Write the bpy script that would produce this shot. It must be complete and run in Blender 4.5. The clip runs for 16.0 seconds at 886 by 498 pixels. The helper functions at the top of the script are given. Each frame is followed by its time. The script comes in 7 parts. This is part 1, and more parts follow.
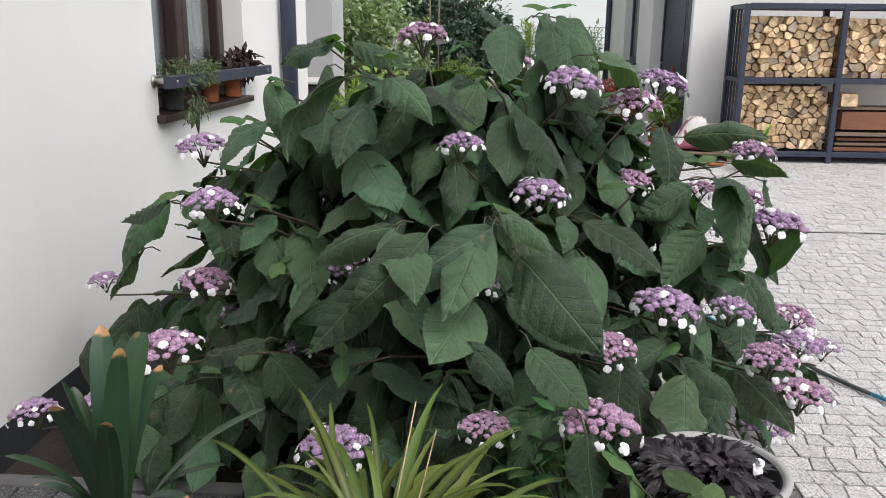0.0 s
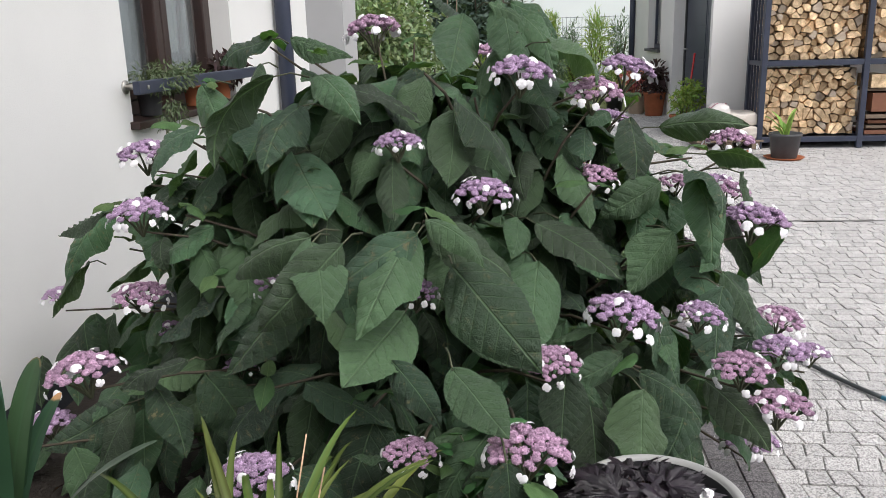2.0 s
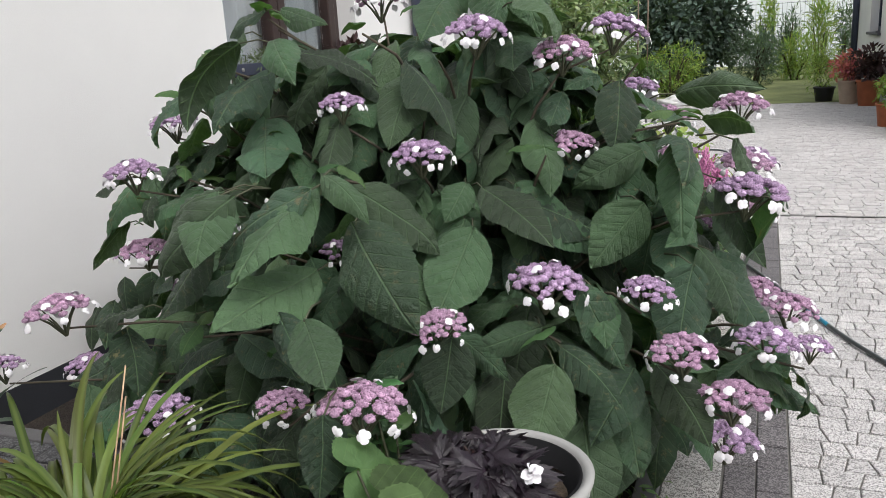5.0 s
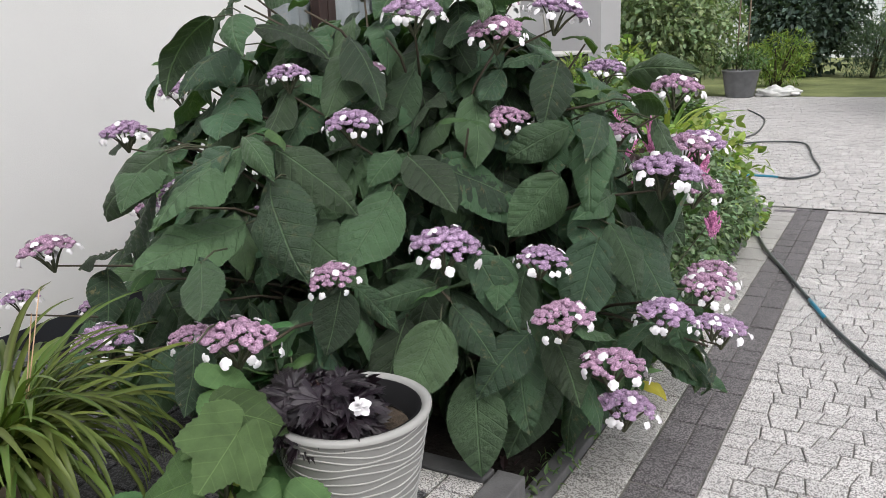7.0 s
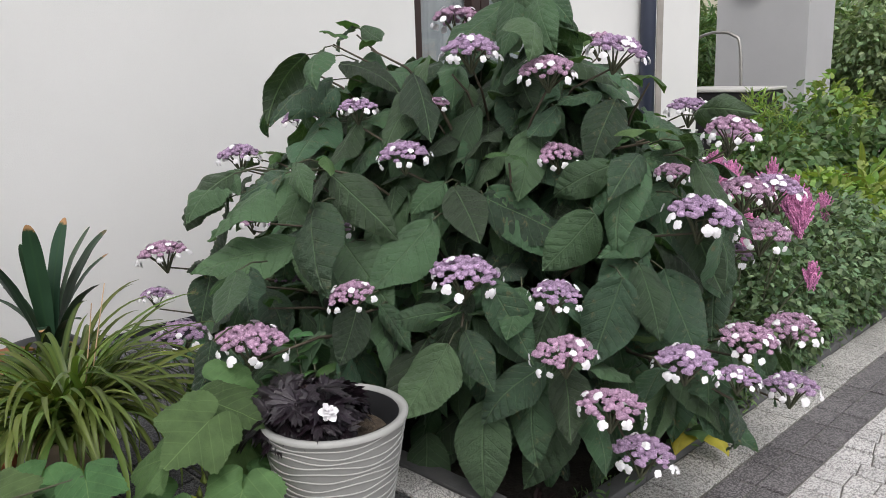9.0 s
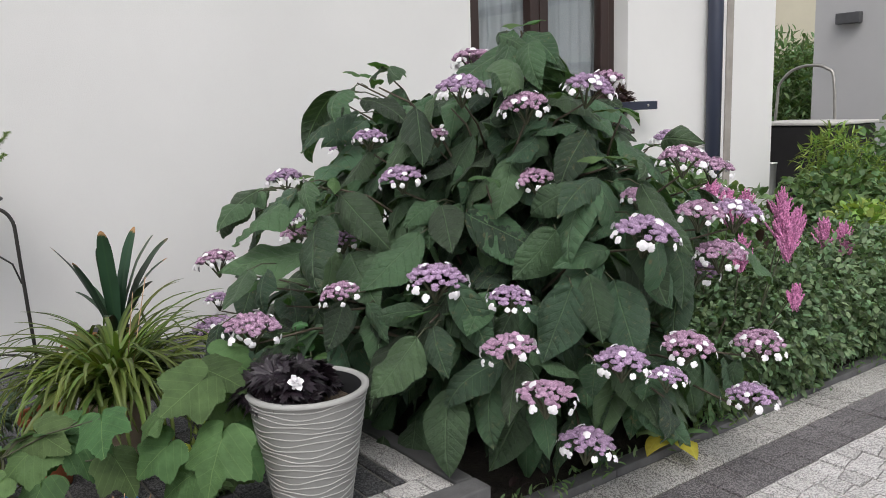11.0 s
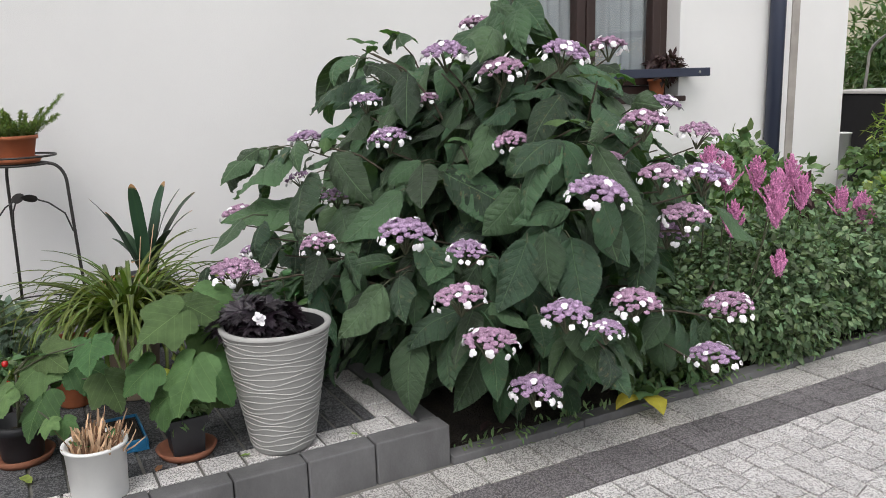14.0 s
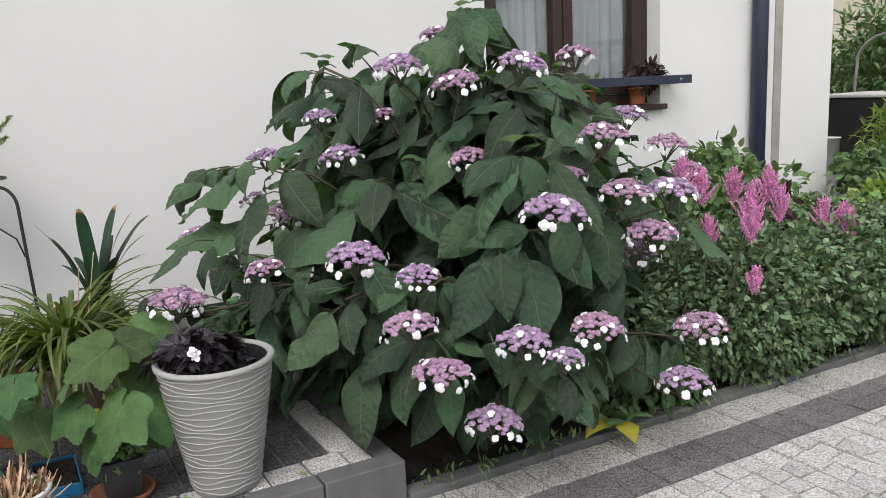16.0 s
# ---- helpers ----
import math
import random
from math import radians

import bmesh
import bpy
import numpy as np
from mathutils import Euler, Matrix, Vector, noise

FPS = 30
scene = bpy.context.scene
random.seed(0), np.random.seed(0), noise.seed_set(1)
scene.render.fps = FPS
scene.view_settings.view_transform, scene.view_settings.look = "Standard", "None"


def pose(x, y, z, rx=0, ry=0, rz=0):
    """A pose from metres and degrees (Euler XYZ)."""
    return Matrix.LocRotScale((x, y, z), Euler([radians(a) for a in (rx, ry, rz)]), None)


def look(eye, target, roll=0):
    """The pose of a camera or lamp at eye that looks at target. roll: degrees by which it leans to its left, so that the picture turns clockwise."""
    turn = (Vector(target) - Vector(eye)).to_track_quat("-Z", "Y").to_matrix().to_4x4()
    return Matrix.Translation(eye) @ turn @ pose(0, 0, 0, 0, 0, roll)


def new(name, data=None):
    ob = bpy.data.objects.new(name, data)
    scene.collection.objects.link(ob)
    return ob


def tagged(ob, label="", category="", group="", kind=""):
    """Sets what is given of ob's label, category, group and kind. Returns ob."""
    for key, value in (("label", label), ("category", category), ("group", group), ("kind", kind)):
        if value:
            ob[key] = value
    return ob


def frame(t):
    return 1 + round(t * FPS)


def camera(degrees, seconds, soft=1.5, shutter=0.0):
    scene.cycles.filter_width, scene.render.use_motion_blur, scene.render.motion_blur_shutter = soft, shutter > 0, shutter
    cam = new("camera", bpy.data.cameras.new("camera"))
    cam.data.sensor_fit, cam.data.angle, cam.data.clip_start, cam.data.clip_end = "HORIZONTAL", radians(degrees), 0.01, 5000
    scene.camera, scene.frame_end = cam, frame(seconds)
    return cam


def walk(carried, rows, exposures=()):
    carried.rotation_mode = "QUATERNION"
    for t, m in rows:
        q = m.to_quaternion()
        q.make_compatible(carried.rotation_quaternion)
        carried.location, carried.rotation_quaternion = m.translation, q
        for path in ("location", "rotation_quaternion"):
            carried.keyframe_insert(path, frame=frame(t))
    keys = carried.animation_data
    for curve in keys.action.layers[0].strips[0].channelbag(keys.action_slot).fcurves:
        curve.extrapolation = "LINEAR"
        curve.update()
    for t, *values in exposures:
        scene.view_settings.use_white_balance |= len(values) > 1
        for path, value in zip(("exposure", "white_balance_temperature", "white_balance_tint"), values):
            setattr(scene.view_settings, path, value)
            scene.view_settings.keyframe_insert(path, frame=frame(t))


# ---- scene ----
cam = camera(57.4, 16.0, 0.5)
METRES, EYE, TILT, LEAN, TURN = 3.2, 1.335, 0.0, 0.0, 3.2
ROWS = [
    (0.0, 0.0, 0.0, 0.0, 0.15, -14.58, -0.59),
    (0.5, 0.0237, -0.0027, -0.0047, 1.52, -14.7, -0.1),
    (1.0, 0.0383, 0.0196, -0.004, 1.84, -14.56, -0.02),
    (1.5, 0.0522, 0.0421, -0.001, 1.86, -14.67, 1.14),
    (2.0, 0.0753, 0.0509, -0.0046, 2.42, -14.84, 1.56),
    (2.5, 0.128, 0.0477, -0.0059, 4.1, -14.66, 0.19),
    (3.0, 0.1617, 0.0473, -0.0078, 7.26, -15.06, 1.01),
    (5.5, 0.3142, 0.094, -0.0463, 20.07, -14.64, 2.68),
    (6.0, 0.3563, 0.0894, -0.0474, 22.18, -15.64, 2.03),
    (6.5, 0.4022, 0.0801, -0.0493, 24.25, -15.43, 1.95),
    (7.0, 0.4293, 0.1004, -0.0519, 26.3, -15.03, 2.22),
    (7.5, 0.4521, 0.1286, -0.0489, 28.56, -14.76, 2.26),
    (8.0, 0.4871, 0.1365, -0.0499, 34.1, -14.26, 1.96),
    (10.5, 0.6794, 0.1788, -0.052, 47.76, -10.15, 1.91),
    (11.0, 0.7184, 0.1687, -0.0535, 50.35, -9.91, 1.82),
    (11.5, 0.7372, 0.1714, -0.0538, 52.7, -9.96, 2.31),
    (12.0, 0.7431, 0.1952, -0.0582, 54.86, -10.02, 2.56),
    (12.5, 0.7582, 0.2099, -0.0577, 55.95, -10.55, 2.82),
    (13.0, 0.7907, 0.2201, -0.0579, 58.38, -10.99, 2.4),
    (13.5, 0.8181, 0.23, -0.059, 60.15, -12.07, 2.46),
    (14.0, 0.8345, 0.237, -0.0601, 57.8, -11.9, 1.69),
    (14.5, 0.8385, 0.2447, -0.0599, 56.3, -11.73, 1.55),
    (15.0, 0.8321, 0.2631, -0.0617, 56.38, -11.51, 1.81),
    (15.5, 0.8232, 0.2825, -0.0581, 56.71, -11.2, 2.34),
    (16.0, 0.8201, 0.2967, -0.0575, 57.56, -11.24, 2.75),
]
walk(cam, [(t, pose(0, 0, EYE, TILT, LEAN, TURN) @ pose(METRES * x, METRES * y, METRES * z, 90 + pitch, roll, yaw)) for t, x, y, z, yaw, pitch, roll in ROWS], ((0.0, 0.68), (5.3, 0.64), (8.2, 0.55), (10.5, 0.43), (12.5, 0.46), (14.0, 0.53), (16.0, 0.54)))

# ---- light ----
world = bpy.data.worlds.new("overcast_sky")
scene.world = world
world.use_nodes = True
wn = world.node_tree
sky = wn.nodes.new("ShaderNodeTexSky")
sky.sky_type, sky.sun_disc = "NISHITA", False
sky.sun_elevation, sky.sun_rotation = radians(54.6), radians(131)
sky.air_density, sky.dust_density, sky.ozone_density = 1.0, 3.0, 1.0
soften = wn.nodes.new("ShaderNodeHueSaturation")
soften.inputs["Saturation"].default_value = 0.22
wn.links.new(sky.outputs[0], soften.inputs["Color"])
wn.links.new(soften.outputs[0], wn.nodes["Background"].inputs["Color"])
wn.nodes["Background"].inputs["Strength"].default_value = 0.143
sun = new("sun", bpy.data.lights.new("sun", "SUN"))
sun.data.energy, sun.data.angle, sun.data.color = 0.80, radians(36), (1.0, 0.965, 0.955)
sun.matrix_world = look((3.2, -2.8, 6.0), (0, 0, 0))

# ---- mesh helpers ----
rng = np.random.default_rng(7)


class Geo:
    """Vertices and faces gathered for one mesh, with an optional uv for each vertex."""

    def __init__(self):
        self.v, self.f, self.uv, self.n = [], [], [], 0

    def add(self, verts, faces, uv=None):
        verts = np.asarray(verts, float).reshape(-1, 3)
        self.v.append(verts)
        self.f.extend([tuple(int(i) + self.n for i in f) for f in faces])
        self.uv.append(np.zeros((len(verts), 2)) if uv is None else np.asarray(uv, float))
        self.n += len(verts)
        return self

    def tube(self, path, radii, sides=6, cap=True):
        path = np.asarray(path, float)
        radii = np.full(len(path), radii) if np.isscalar(radii) else np.asarray(radii, float)
        tang = np.gradient(path, axis=0)
        tang /= np.linalg.norm(tang, axis=1)[:, None] + 1e-9
        ref = np.array([0.0, 0.0, 1.0]) if abs(tang[0][2]) < 0.9 else np.array([1.0, 0.0, 0.0])
        rings = []
        for p, d, r in zip(path, tang, radii):
            a = np.cross(d, ref)
            a /= np.linalg.norm(a) + 1e-9
            b = np.cross(d, a)
            ref = np.cross(a, d)
            ang = np.arange(sides) * 2 * math.pi / sides
            rings.append(p + r * (np.cos(ang)[:, None] * a + np.sin(ang)[:, None] * b))
        faces = [(i * sides + j, i * sides + (j + 1) % sides, (i + 1) * sides + (j + 1) % sides, (i + 1) * sides + j) for i in range(len(path) - 1) for j in range(sides)]
        if cap:
            faces += [tuple(range(sides - 1, -1, -1)), tuple(range((len(path) - 1) * sides, len(path) * sides))]
        return self.add(np.concatenate(rings), faces)

    def lathe(self, profile, sides=32, at=(0, 0, 0), wobble=None):
        """Turns (radius, height) pairs round a vertical axis."""
        ang = np.arange(sides) * 2 * math.pi / sides
        rings = []
        for k, (r, h) in enumerate(profile):
            rr = r + (wobble(ang, h) if wobble else 0)
            rings.append(np.stack([at[0] + rr * np.cos(ang), at[1] + rr * np.sin(ang), np.full(sides, at[2] + h)], 1))
        faces = [(i * sides + j, i * sides + (j + 1) % sides, (i + 1) * sides + (j + 1) % sides, (i + 1) * sides + j) for i in range(len(profile) - 1) for j in range(sides)]
        return self.add(np.concatenate(rings), faces)

    def disc(self, r, at, sides=24, rough=0.0):
        """A closed, slightly heaped round surface."""
        ang = np.arange(sides) * 2 * math.pi / sides
        pts = [(at[0], at[1], at[2] + rough)]
        for q in (0.5, 1.0):
            pts += [(at[0] + r * q * math.cos(a), at[1] + r * q * math.sin(a), at[2] + rough * (1 - q) * (0.6 + 0.8 * rng.random())) for a in ang]
        faces = [(0, 1 + j, 1 + (j + 1) % sides) for j in range(sides)]
        faces += [(1 + j, 1 + sides + j, 1 + sides + (j + 1) % sides, 1 + (j + 1) % sides) for j in range(sides)]
        return self.add(pts, faces)

    def box(self, lo, hi, c=0.0):
        """A box with chamfered upper and outer edges."""
        (x0, y0, z0), (x1, y1, z1) = lo, hi
        if c <= 0:
            v = [(x0, y0, z0), (x1, y0, z0), (x1, y1, z0), (x0, y1, z0), (x0, y0, z1), (x1, y0, z1), (x1, y1, z1), (x0, y1, z1)]
            return self.add(v, [(3, 2, 1, 0), (4, 5, 6, 7), (0, 1, 5, 4), (1, 2, 6, 5), (2, 3, 7, 6), (3, 0, 4, 7)])
        bm = bmesh.new()
        bmesh.ops.create_cube(bm, size=1, matrix=Matrix.LocRotScale(((x0 + x1) / 2, (y0 + y1) / 2, (z0 + z1) / 2), None, (x1 - x0, y1 - y0, z1 - z0)))
        bmesh.ops.bevel(bm, geom=bm.edges[:], offset=c, segments=2, profile=0.5, affect="EDGES")
        bm.verts.index_update()
        self.add([v.co[:] for v in bm.verts], [[v.index for v in f.verts] for f in bm.faces])
        bm.free()
        return self

    def mesh(self, name, smooth=True):
        me = bpy.data.meshes.new(name)
        verts = np.concatenate(self.v)
        me.from_pydata(verts.tolist(), [], self.f)
        if any(u.any() for u in self.uv):
            uv = np.concatenate(self.uv)
            layer = me.uv_layers.new(name="UVMap")
            idx = np.empty(len(me.loops), int)
            me.loops.foreach_get("vertex_index", idx)
            layer.data.foreach_set("uv", uv[idx].ravel())
        if smooth:
            me.shade_smooth()
        return me


def thing(name, label, category, at=(0, 0, 0), group="", kind="", turn=0.0):
    ob = new(name)
    ob.matrix_basis = pose(*at, 0, 0, turn)
    ob.empty_display_size = 0.05
    return tagged(ob, label, category, group, kind)


def part(name, geo, material, parent=None, label="", smooth=True, m=None):
    me = geo.mesh(name, smooth) if isinstance(geo, Geo) else geo
    if material and not me.materials:
        me.materials.append(material)
    ob = new(name, me)
    if parent:
        ob.parent = parent
    if m is not None:
        ob.matrix_basis = m
    if label:
        ob["label"] = label
    return ob


def solid(name, geo, material, label, category, kind="", smooth=False, group=""):
    return tagged(part(name, geo, material, None, "", smooth), label, category, group, kind)


# ---- materials ----
def nodes(name):
    m = bpy.data.materials.new(name)
    m.use_nodes = True
    nt = m.node_tree
    return m, nt, nt.nodes["Principled BSDF"]


def math_node(nt, op, a, b=None, clamp=False):
    n = nt.nodes.new("ShaderNodeMath")
    n.operation, n.use_clamp = op, clamp
    for i, v in enumerate((a, b)):
        if v is None:
            continue
        if isinstance(v, (int, float)):
            n.inputs[i].default_value = v
        else:
            nt.links.new(v, n.inputs[i])
    return n.outputs[0]


def mix_node(nt, fac, a, b, blend="MIX"):
    n = nt.nodes.new("ShaderNodeMix")
    n.data_type, n.blend_type = "RGBA", blend
    for i, v in ((0, fac), (6, a), (7, b)):
        if isinstance(v, (int, float)):
            n.inputs[i].default_value = v
        elif isinstance(v, tuple):
            n.inputs[i].default_value = (*v, 1)
        else:
            nt.links.new(v, n.inputs[i])
    return n.outputs[2]


def noise_node(nt, scale, detail=4, rough=0.55, coords="Object", stretch=None):
    tc = nt.nodes.new("ShaderNodeTexCoord")
    n = nt.nodes.new("ShaderNodeTexNoise")
    n.inputs["Scale"].default_value, n.inputs["Detail"].default_value, n.inputs["Roughness"].default_value = scale, detail, rough
    src = tc.outputs[coords]
    if stretch:
        mp = nt.nodes.new("ShaderNodeMapping")
        mp.inputs["Scale"].default_value = stretch
        nt.links.new(src, mp.inputs["Vector"])
        src = mp.outputs[0]
    nt.links.new(src, n.inputs["Vector"])
    return n.outputs["Fac"]


def ramp_node(nt, fac, lo, hi):
    n = nt.nodes.new("ShaderNodeMapRange")
    n.inputs["From Min"].default_value, n.inputs["From Max"].default_value = lo, hi
    nt.links.new(fac, n.inputs["Value"])
    return n.outputs[0]


def bump_node(nt, bsdf, height, strength, distance):
    n = nt.nodes.new("ShaderNodeBump")
    n.inputs["Strength"].default_value, n.inputs["Distance"].default_value = strength, distance
    nt.links.new(height, n.inputs["Height"])
    nt.links.new(n.outputs[0], bsdf.inputs["Normal"])


def surface(name, base, rough=0.6, var=0.2, coarse=3.0, fine=60.0, bump=0.2, depth=0.002, metal=0.0, spec=0.5, each=0.0, tint=None, stretch=None):
    """A painted, mineral or plastic surface: blotches, grain, fine relief; each: change from piece to piece."""
    m, nt, b = nodes(name)
    big = noise_node(nt, coarse, 5, 0.6, stretch=stretch)
    small = noise_node(nt, fine, 3, 0.6, stretch=stretch)
    dark = tuple(c * (1 - var) for c in base)
    light = tuple(min(1, c * (1 + var * 0.7)) for c in (tint or base))
    col = mix_node(nt, ramp_node(nt, big, 0.3, 0.7), dark, light)
    col = mix_node(nt, math_node(nt, "MULTIPLY", ramp_node(nt, small, 0.35, 0.7), var * 0.6, True), col, tuple(c * 0.6 for c in base))
    if each:
        info = nt.nodes.new("ShaderNodeObjectInfo")
        geo = nt.nodes.new("ShaderNodeNewGeometry")
        mixr = math_node(nt, "FRACT", math_node(nt, "ADD", info.outputs["Random"], geo.outputs["Random Per Island"]))
        hsv = nt.nodes.new("ShaderNodeHueSaturation")
        nt.links.new(col, hsv.inputs["Color"])
        nt.links.new(math_node(nt, "ADD", math_node(nt, "MULTIPLY", mixr, 2 * each), 1 - each), hsv.inputs["Value"])
        col = hsv.outputs[0]
    nt.links.new(col, b.inputs["Base Color"])
    b.inputs["Roughness"].default_value, b.inputs["Metallic"].default_value = rough, metal
    b.inputs["Specular IOR Level"].default_value = spec
    bump_node(nt, b, small, bump, depth)
    return m


def granite(name, pale, dark, share, scale=260.0):
    """Washed concrete with stone chips: pale and dark grains side by side."""
    m, nt, b = nodes(name)
    tc = nt.nodes.new("ShaderNodeTexCoord")
    vor = nt.nodes.new("ShaderNodeTexVoronoi")
    vor.inputs["Scale"].default_value = scale
    nt.links.new(tc.outputs["Object"], vor.inputs["Vector"])
    sep = nt.nodes.new("ShaderNodeSeparateColor")
    nt.links.new(vor.outputs["Color"], sep.inputs[0])
    grain = ramp_node(nt, sep.outputs[0], share - 0.12, share + 0.12)
    col = mix_node(nt, grain, dark, pale)
    blot = noise_node(nt, 2.2, 5, 0.6)
    col = mix_node(nt, math_node(nt, "MULTIPLY", ramp_node(nt, blot, 0.42, 0.75), 0.35, True), col, tuple(c * 0.55 for c in pale))
    geo = nt.nodes.new("ShaderNodeNewGeometry")
    info = nt.nodes.new("ShaderNodeObjectInfo")
    r = math_node(nt, "FRACT", math_node(nt, "ADD", info.outputs["Random"], geo.outputs["Random Per Island"]))
    hsv = nt.nodes.new("ShaderNodeHueSaturation")
    nt.links.new(col, hsv.inputs["Color"])
    nt.links.new(math_node(nt, "ADD", math_node(nt, "MULTIPLY", r, 0.22), 0.89), hsv.inputs["Value"])
    nt.links.new(hsv.outputs[0], b.inputs["Base Color"])
    b.inputs["Roughness"].default_value = 0.8
    bump_node(nt, b, sep.outputs[0], 0.35, 0.0015)
    return m


def leaf_material(name, base, vein, veins=9.0, rough=0.5, each=0.25, quilt=0.5, spots=0.0, spot=(0.2, 0.12, 0.05), thin=0.25, back=None, sheen=0.0, ribs=0.15, relief=0.009, spec=0.35, tips=None):
    """A leaf: pale midrib and side veins by uv, quilting between them, change from leaf to leaf, a little light through it."""
    m, nt, b = nodes(name)
    uvn = nt.nodes.new("ShaderNodeUVMap")
    sx = nt.nodes.new("ShaderNodeSeparateXYZ")
    nt.links.new(uvn.outputs[0], sx.inputs[0])
    u = math_node(nt, "ABSOLUTE", math_node(nt, "SUBTRACT", sx.outputs[0], 0.5))
    mid = math_node(nt, "SUBTRACT", 1.0, ramp_node(nt, u, 0.004, 0.012), True)
    ph = math_node(nt, "FRACT", math_node(nt, "MULTIPLY", math_node(nt, "SUBTRACT", sx.outputs[1], math_node(nt, "MULTIPLY", u, 0.75)), veins))
    tri = math_node(nt, "ABSOLUTE", math_node(nt, "SUBTRACT", ph, 0.5))
    side = math_node(nt, "SUBTRACT", 1.0, ramp_node(nt, tri, 0.02, 0.07), True)
    lines = math_node(nt, "MAXIMUM", mid, math_node(nt, "MULTIPLY", side, 0.38), True)
    each_leaf = nt.nodes.new("ShaderNodeNewGeometry")
    which = nt.nodes.new("ShaderNodeObjectInfo")
    shift = nt.nodes.new("ShaderNodeCombineXYZ")
    rr = math_node(nt, "ADD", which.outputs["Random"], each_leaf.outputs["Random Per Island"])
    nt.links.new(math_node(nt, "MULTIPLY", rr, 17.0), shift.inputs[0])
    nt.links.new(math_node(nt, "MULTIPLY", rr, 5.3), shift.inputs[2])
    moved = nt.nodes.new("ShaderNodeVectorMath")
    nt.links.new(uvn.outputs[0], moved.inputs[0])
    nt.links.new(shift.outputs[0], moved.inputs[1])

    def patches(scale, detail, rough_):
        n = nt.nodes.new("ShaderNodeTexNoise")
        n.inputs["Scale"].default_value, n.inputs["Detail"].default_value, n.inputs["Roughness"].default_value = scale, detail, rough_
        nt.links.new(moved.outputs[0], n.inputs["Vector"])
        return n.outputs["Fac"]

    net = nt.nodes.new("ShaderNodeTexVoronoi")
    net.feature = "DISTANCE_TO_EDGE"
    net.inputs["Scale"].default_value = 26.0
    nt.links.new(moved.outputs[0], net.inputs["Vector"])
    puff = ramp_node(nt, net.outputs["Distance"], 0.0, 0.16)
    lines = math_node(nt, "MAXIMUM", lines, math_node(nt, "MULTIPLY", math_node(nt, "SUBTRACT", 1.0, ramp_node(nt, net.outputs["Distance"], 0.0, 0.05)), 0.05), True)
    big = patches(3.2, 4, 0.55)
    col = mix_node(nt, ramp_node(nt, big, 0.3, 0.7), tuple(c * 0.8 for c in base), tuple(c * 1.2 for c in base))
    info = nt.nodes.new("ShaderNodeObjectInfo")
    geo = nt.nodes.new("ShaderNodeNewGeometry")
    r = math_node(nt, "FRACT", math_node(nt, "ADD", info.outputs["Random"], geo.outputs["Random Per Island"]))
    r2 = math_node(nt, "FRACT", math_node(nt, "MULTIPLY", r, 7.3))
    hsv = nt.nodes.new("ShaderNodeHueSaturation")
    nt.links.new(col, hsv.inputs["Color"])
    nt.links.new(math_node(nt, "ADD", math_node(nt, "MULTIPLY", r, 2 * each), 1 - each), hsv.inputs["Value"])
    nt.links.new(math_node(nt, "ADD", math_node(nt, "MULTIPLY", r2, 0.07), 0.462), hsv.inputs["Hue"])
    col = mix_node(nt, math_node(nt, "MULTIPLY", lines, 0.55), hsv.outputs[0], vein)
    if spots:
        sp = ramp_node(nt, patches(10.0, 7, 0.75), 0.575, 0.65)
        where = ramp_node(nt, r2, 0.3, 0.7)
        col = mix_node(nt, math_node(nt, "MULTIPLY", math_node(nt, "MULTIPLY", sp, where), spots, True), col, spot)
    if tips:
        edge = math_node(nt, "ADD", sx.outputs[1], math_node(nt, "MULTIPLY", noise_node(nt, 12.0, 3), 0.12))
        brown = math_node(nt, "MULTIPLY", ramp_node(nt, edge, 1.0, 1.02), ramp_node(nt, r2, 0.5, 0.6), True)
        col = mix_node(nt, brown, col, tips)
    nt.links.new(col, b.inputs["Base Color"])
    b.inputs["Roughness"].default_value = rough
    b.inputs["Specular IOR Level"].default_value = spec
    b.inputs["Sheen Weight"].default_value = sheen
    hgt = math_node(nt, "ADD", math_node(nt, "MULTIPLY", math_node(nt, "SUBTRACT", 1.0, side), ribs), math_node(nt, "ADD", math_node(nt, "MULTIPLY", patches(11.0, 6, 0.68), 1.9), math_node(nt, "MULTIPLY", puff, ribs * 0.22)))
    hgt = math_node(nt, "SUBTRACT", hgt, mid)
    bump_node(nt, b, hgt, quilt, relief)
    tl = nt.nodes.new("ShaderNodeBsdfTranslucent")
    nt.links.new(mix_node(nt, 1.0, col, back or (0.9, 1.0, 0.35), "MULTIPLY"), tl.inputs["Color"])
    ms = nt.nodes.new("ShaderNodeMixShader")
    ms.inputs[0].default_value = thin
    nt.links.new(b.outputs[0], ms.inputs[1])
    nt.links.new(tl.outputs[0], ms.inputs[2])
    nt.links.new(ms.outputs[0], nt.nodes["Material Output"].inputs["Surface"])
    return m


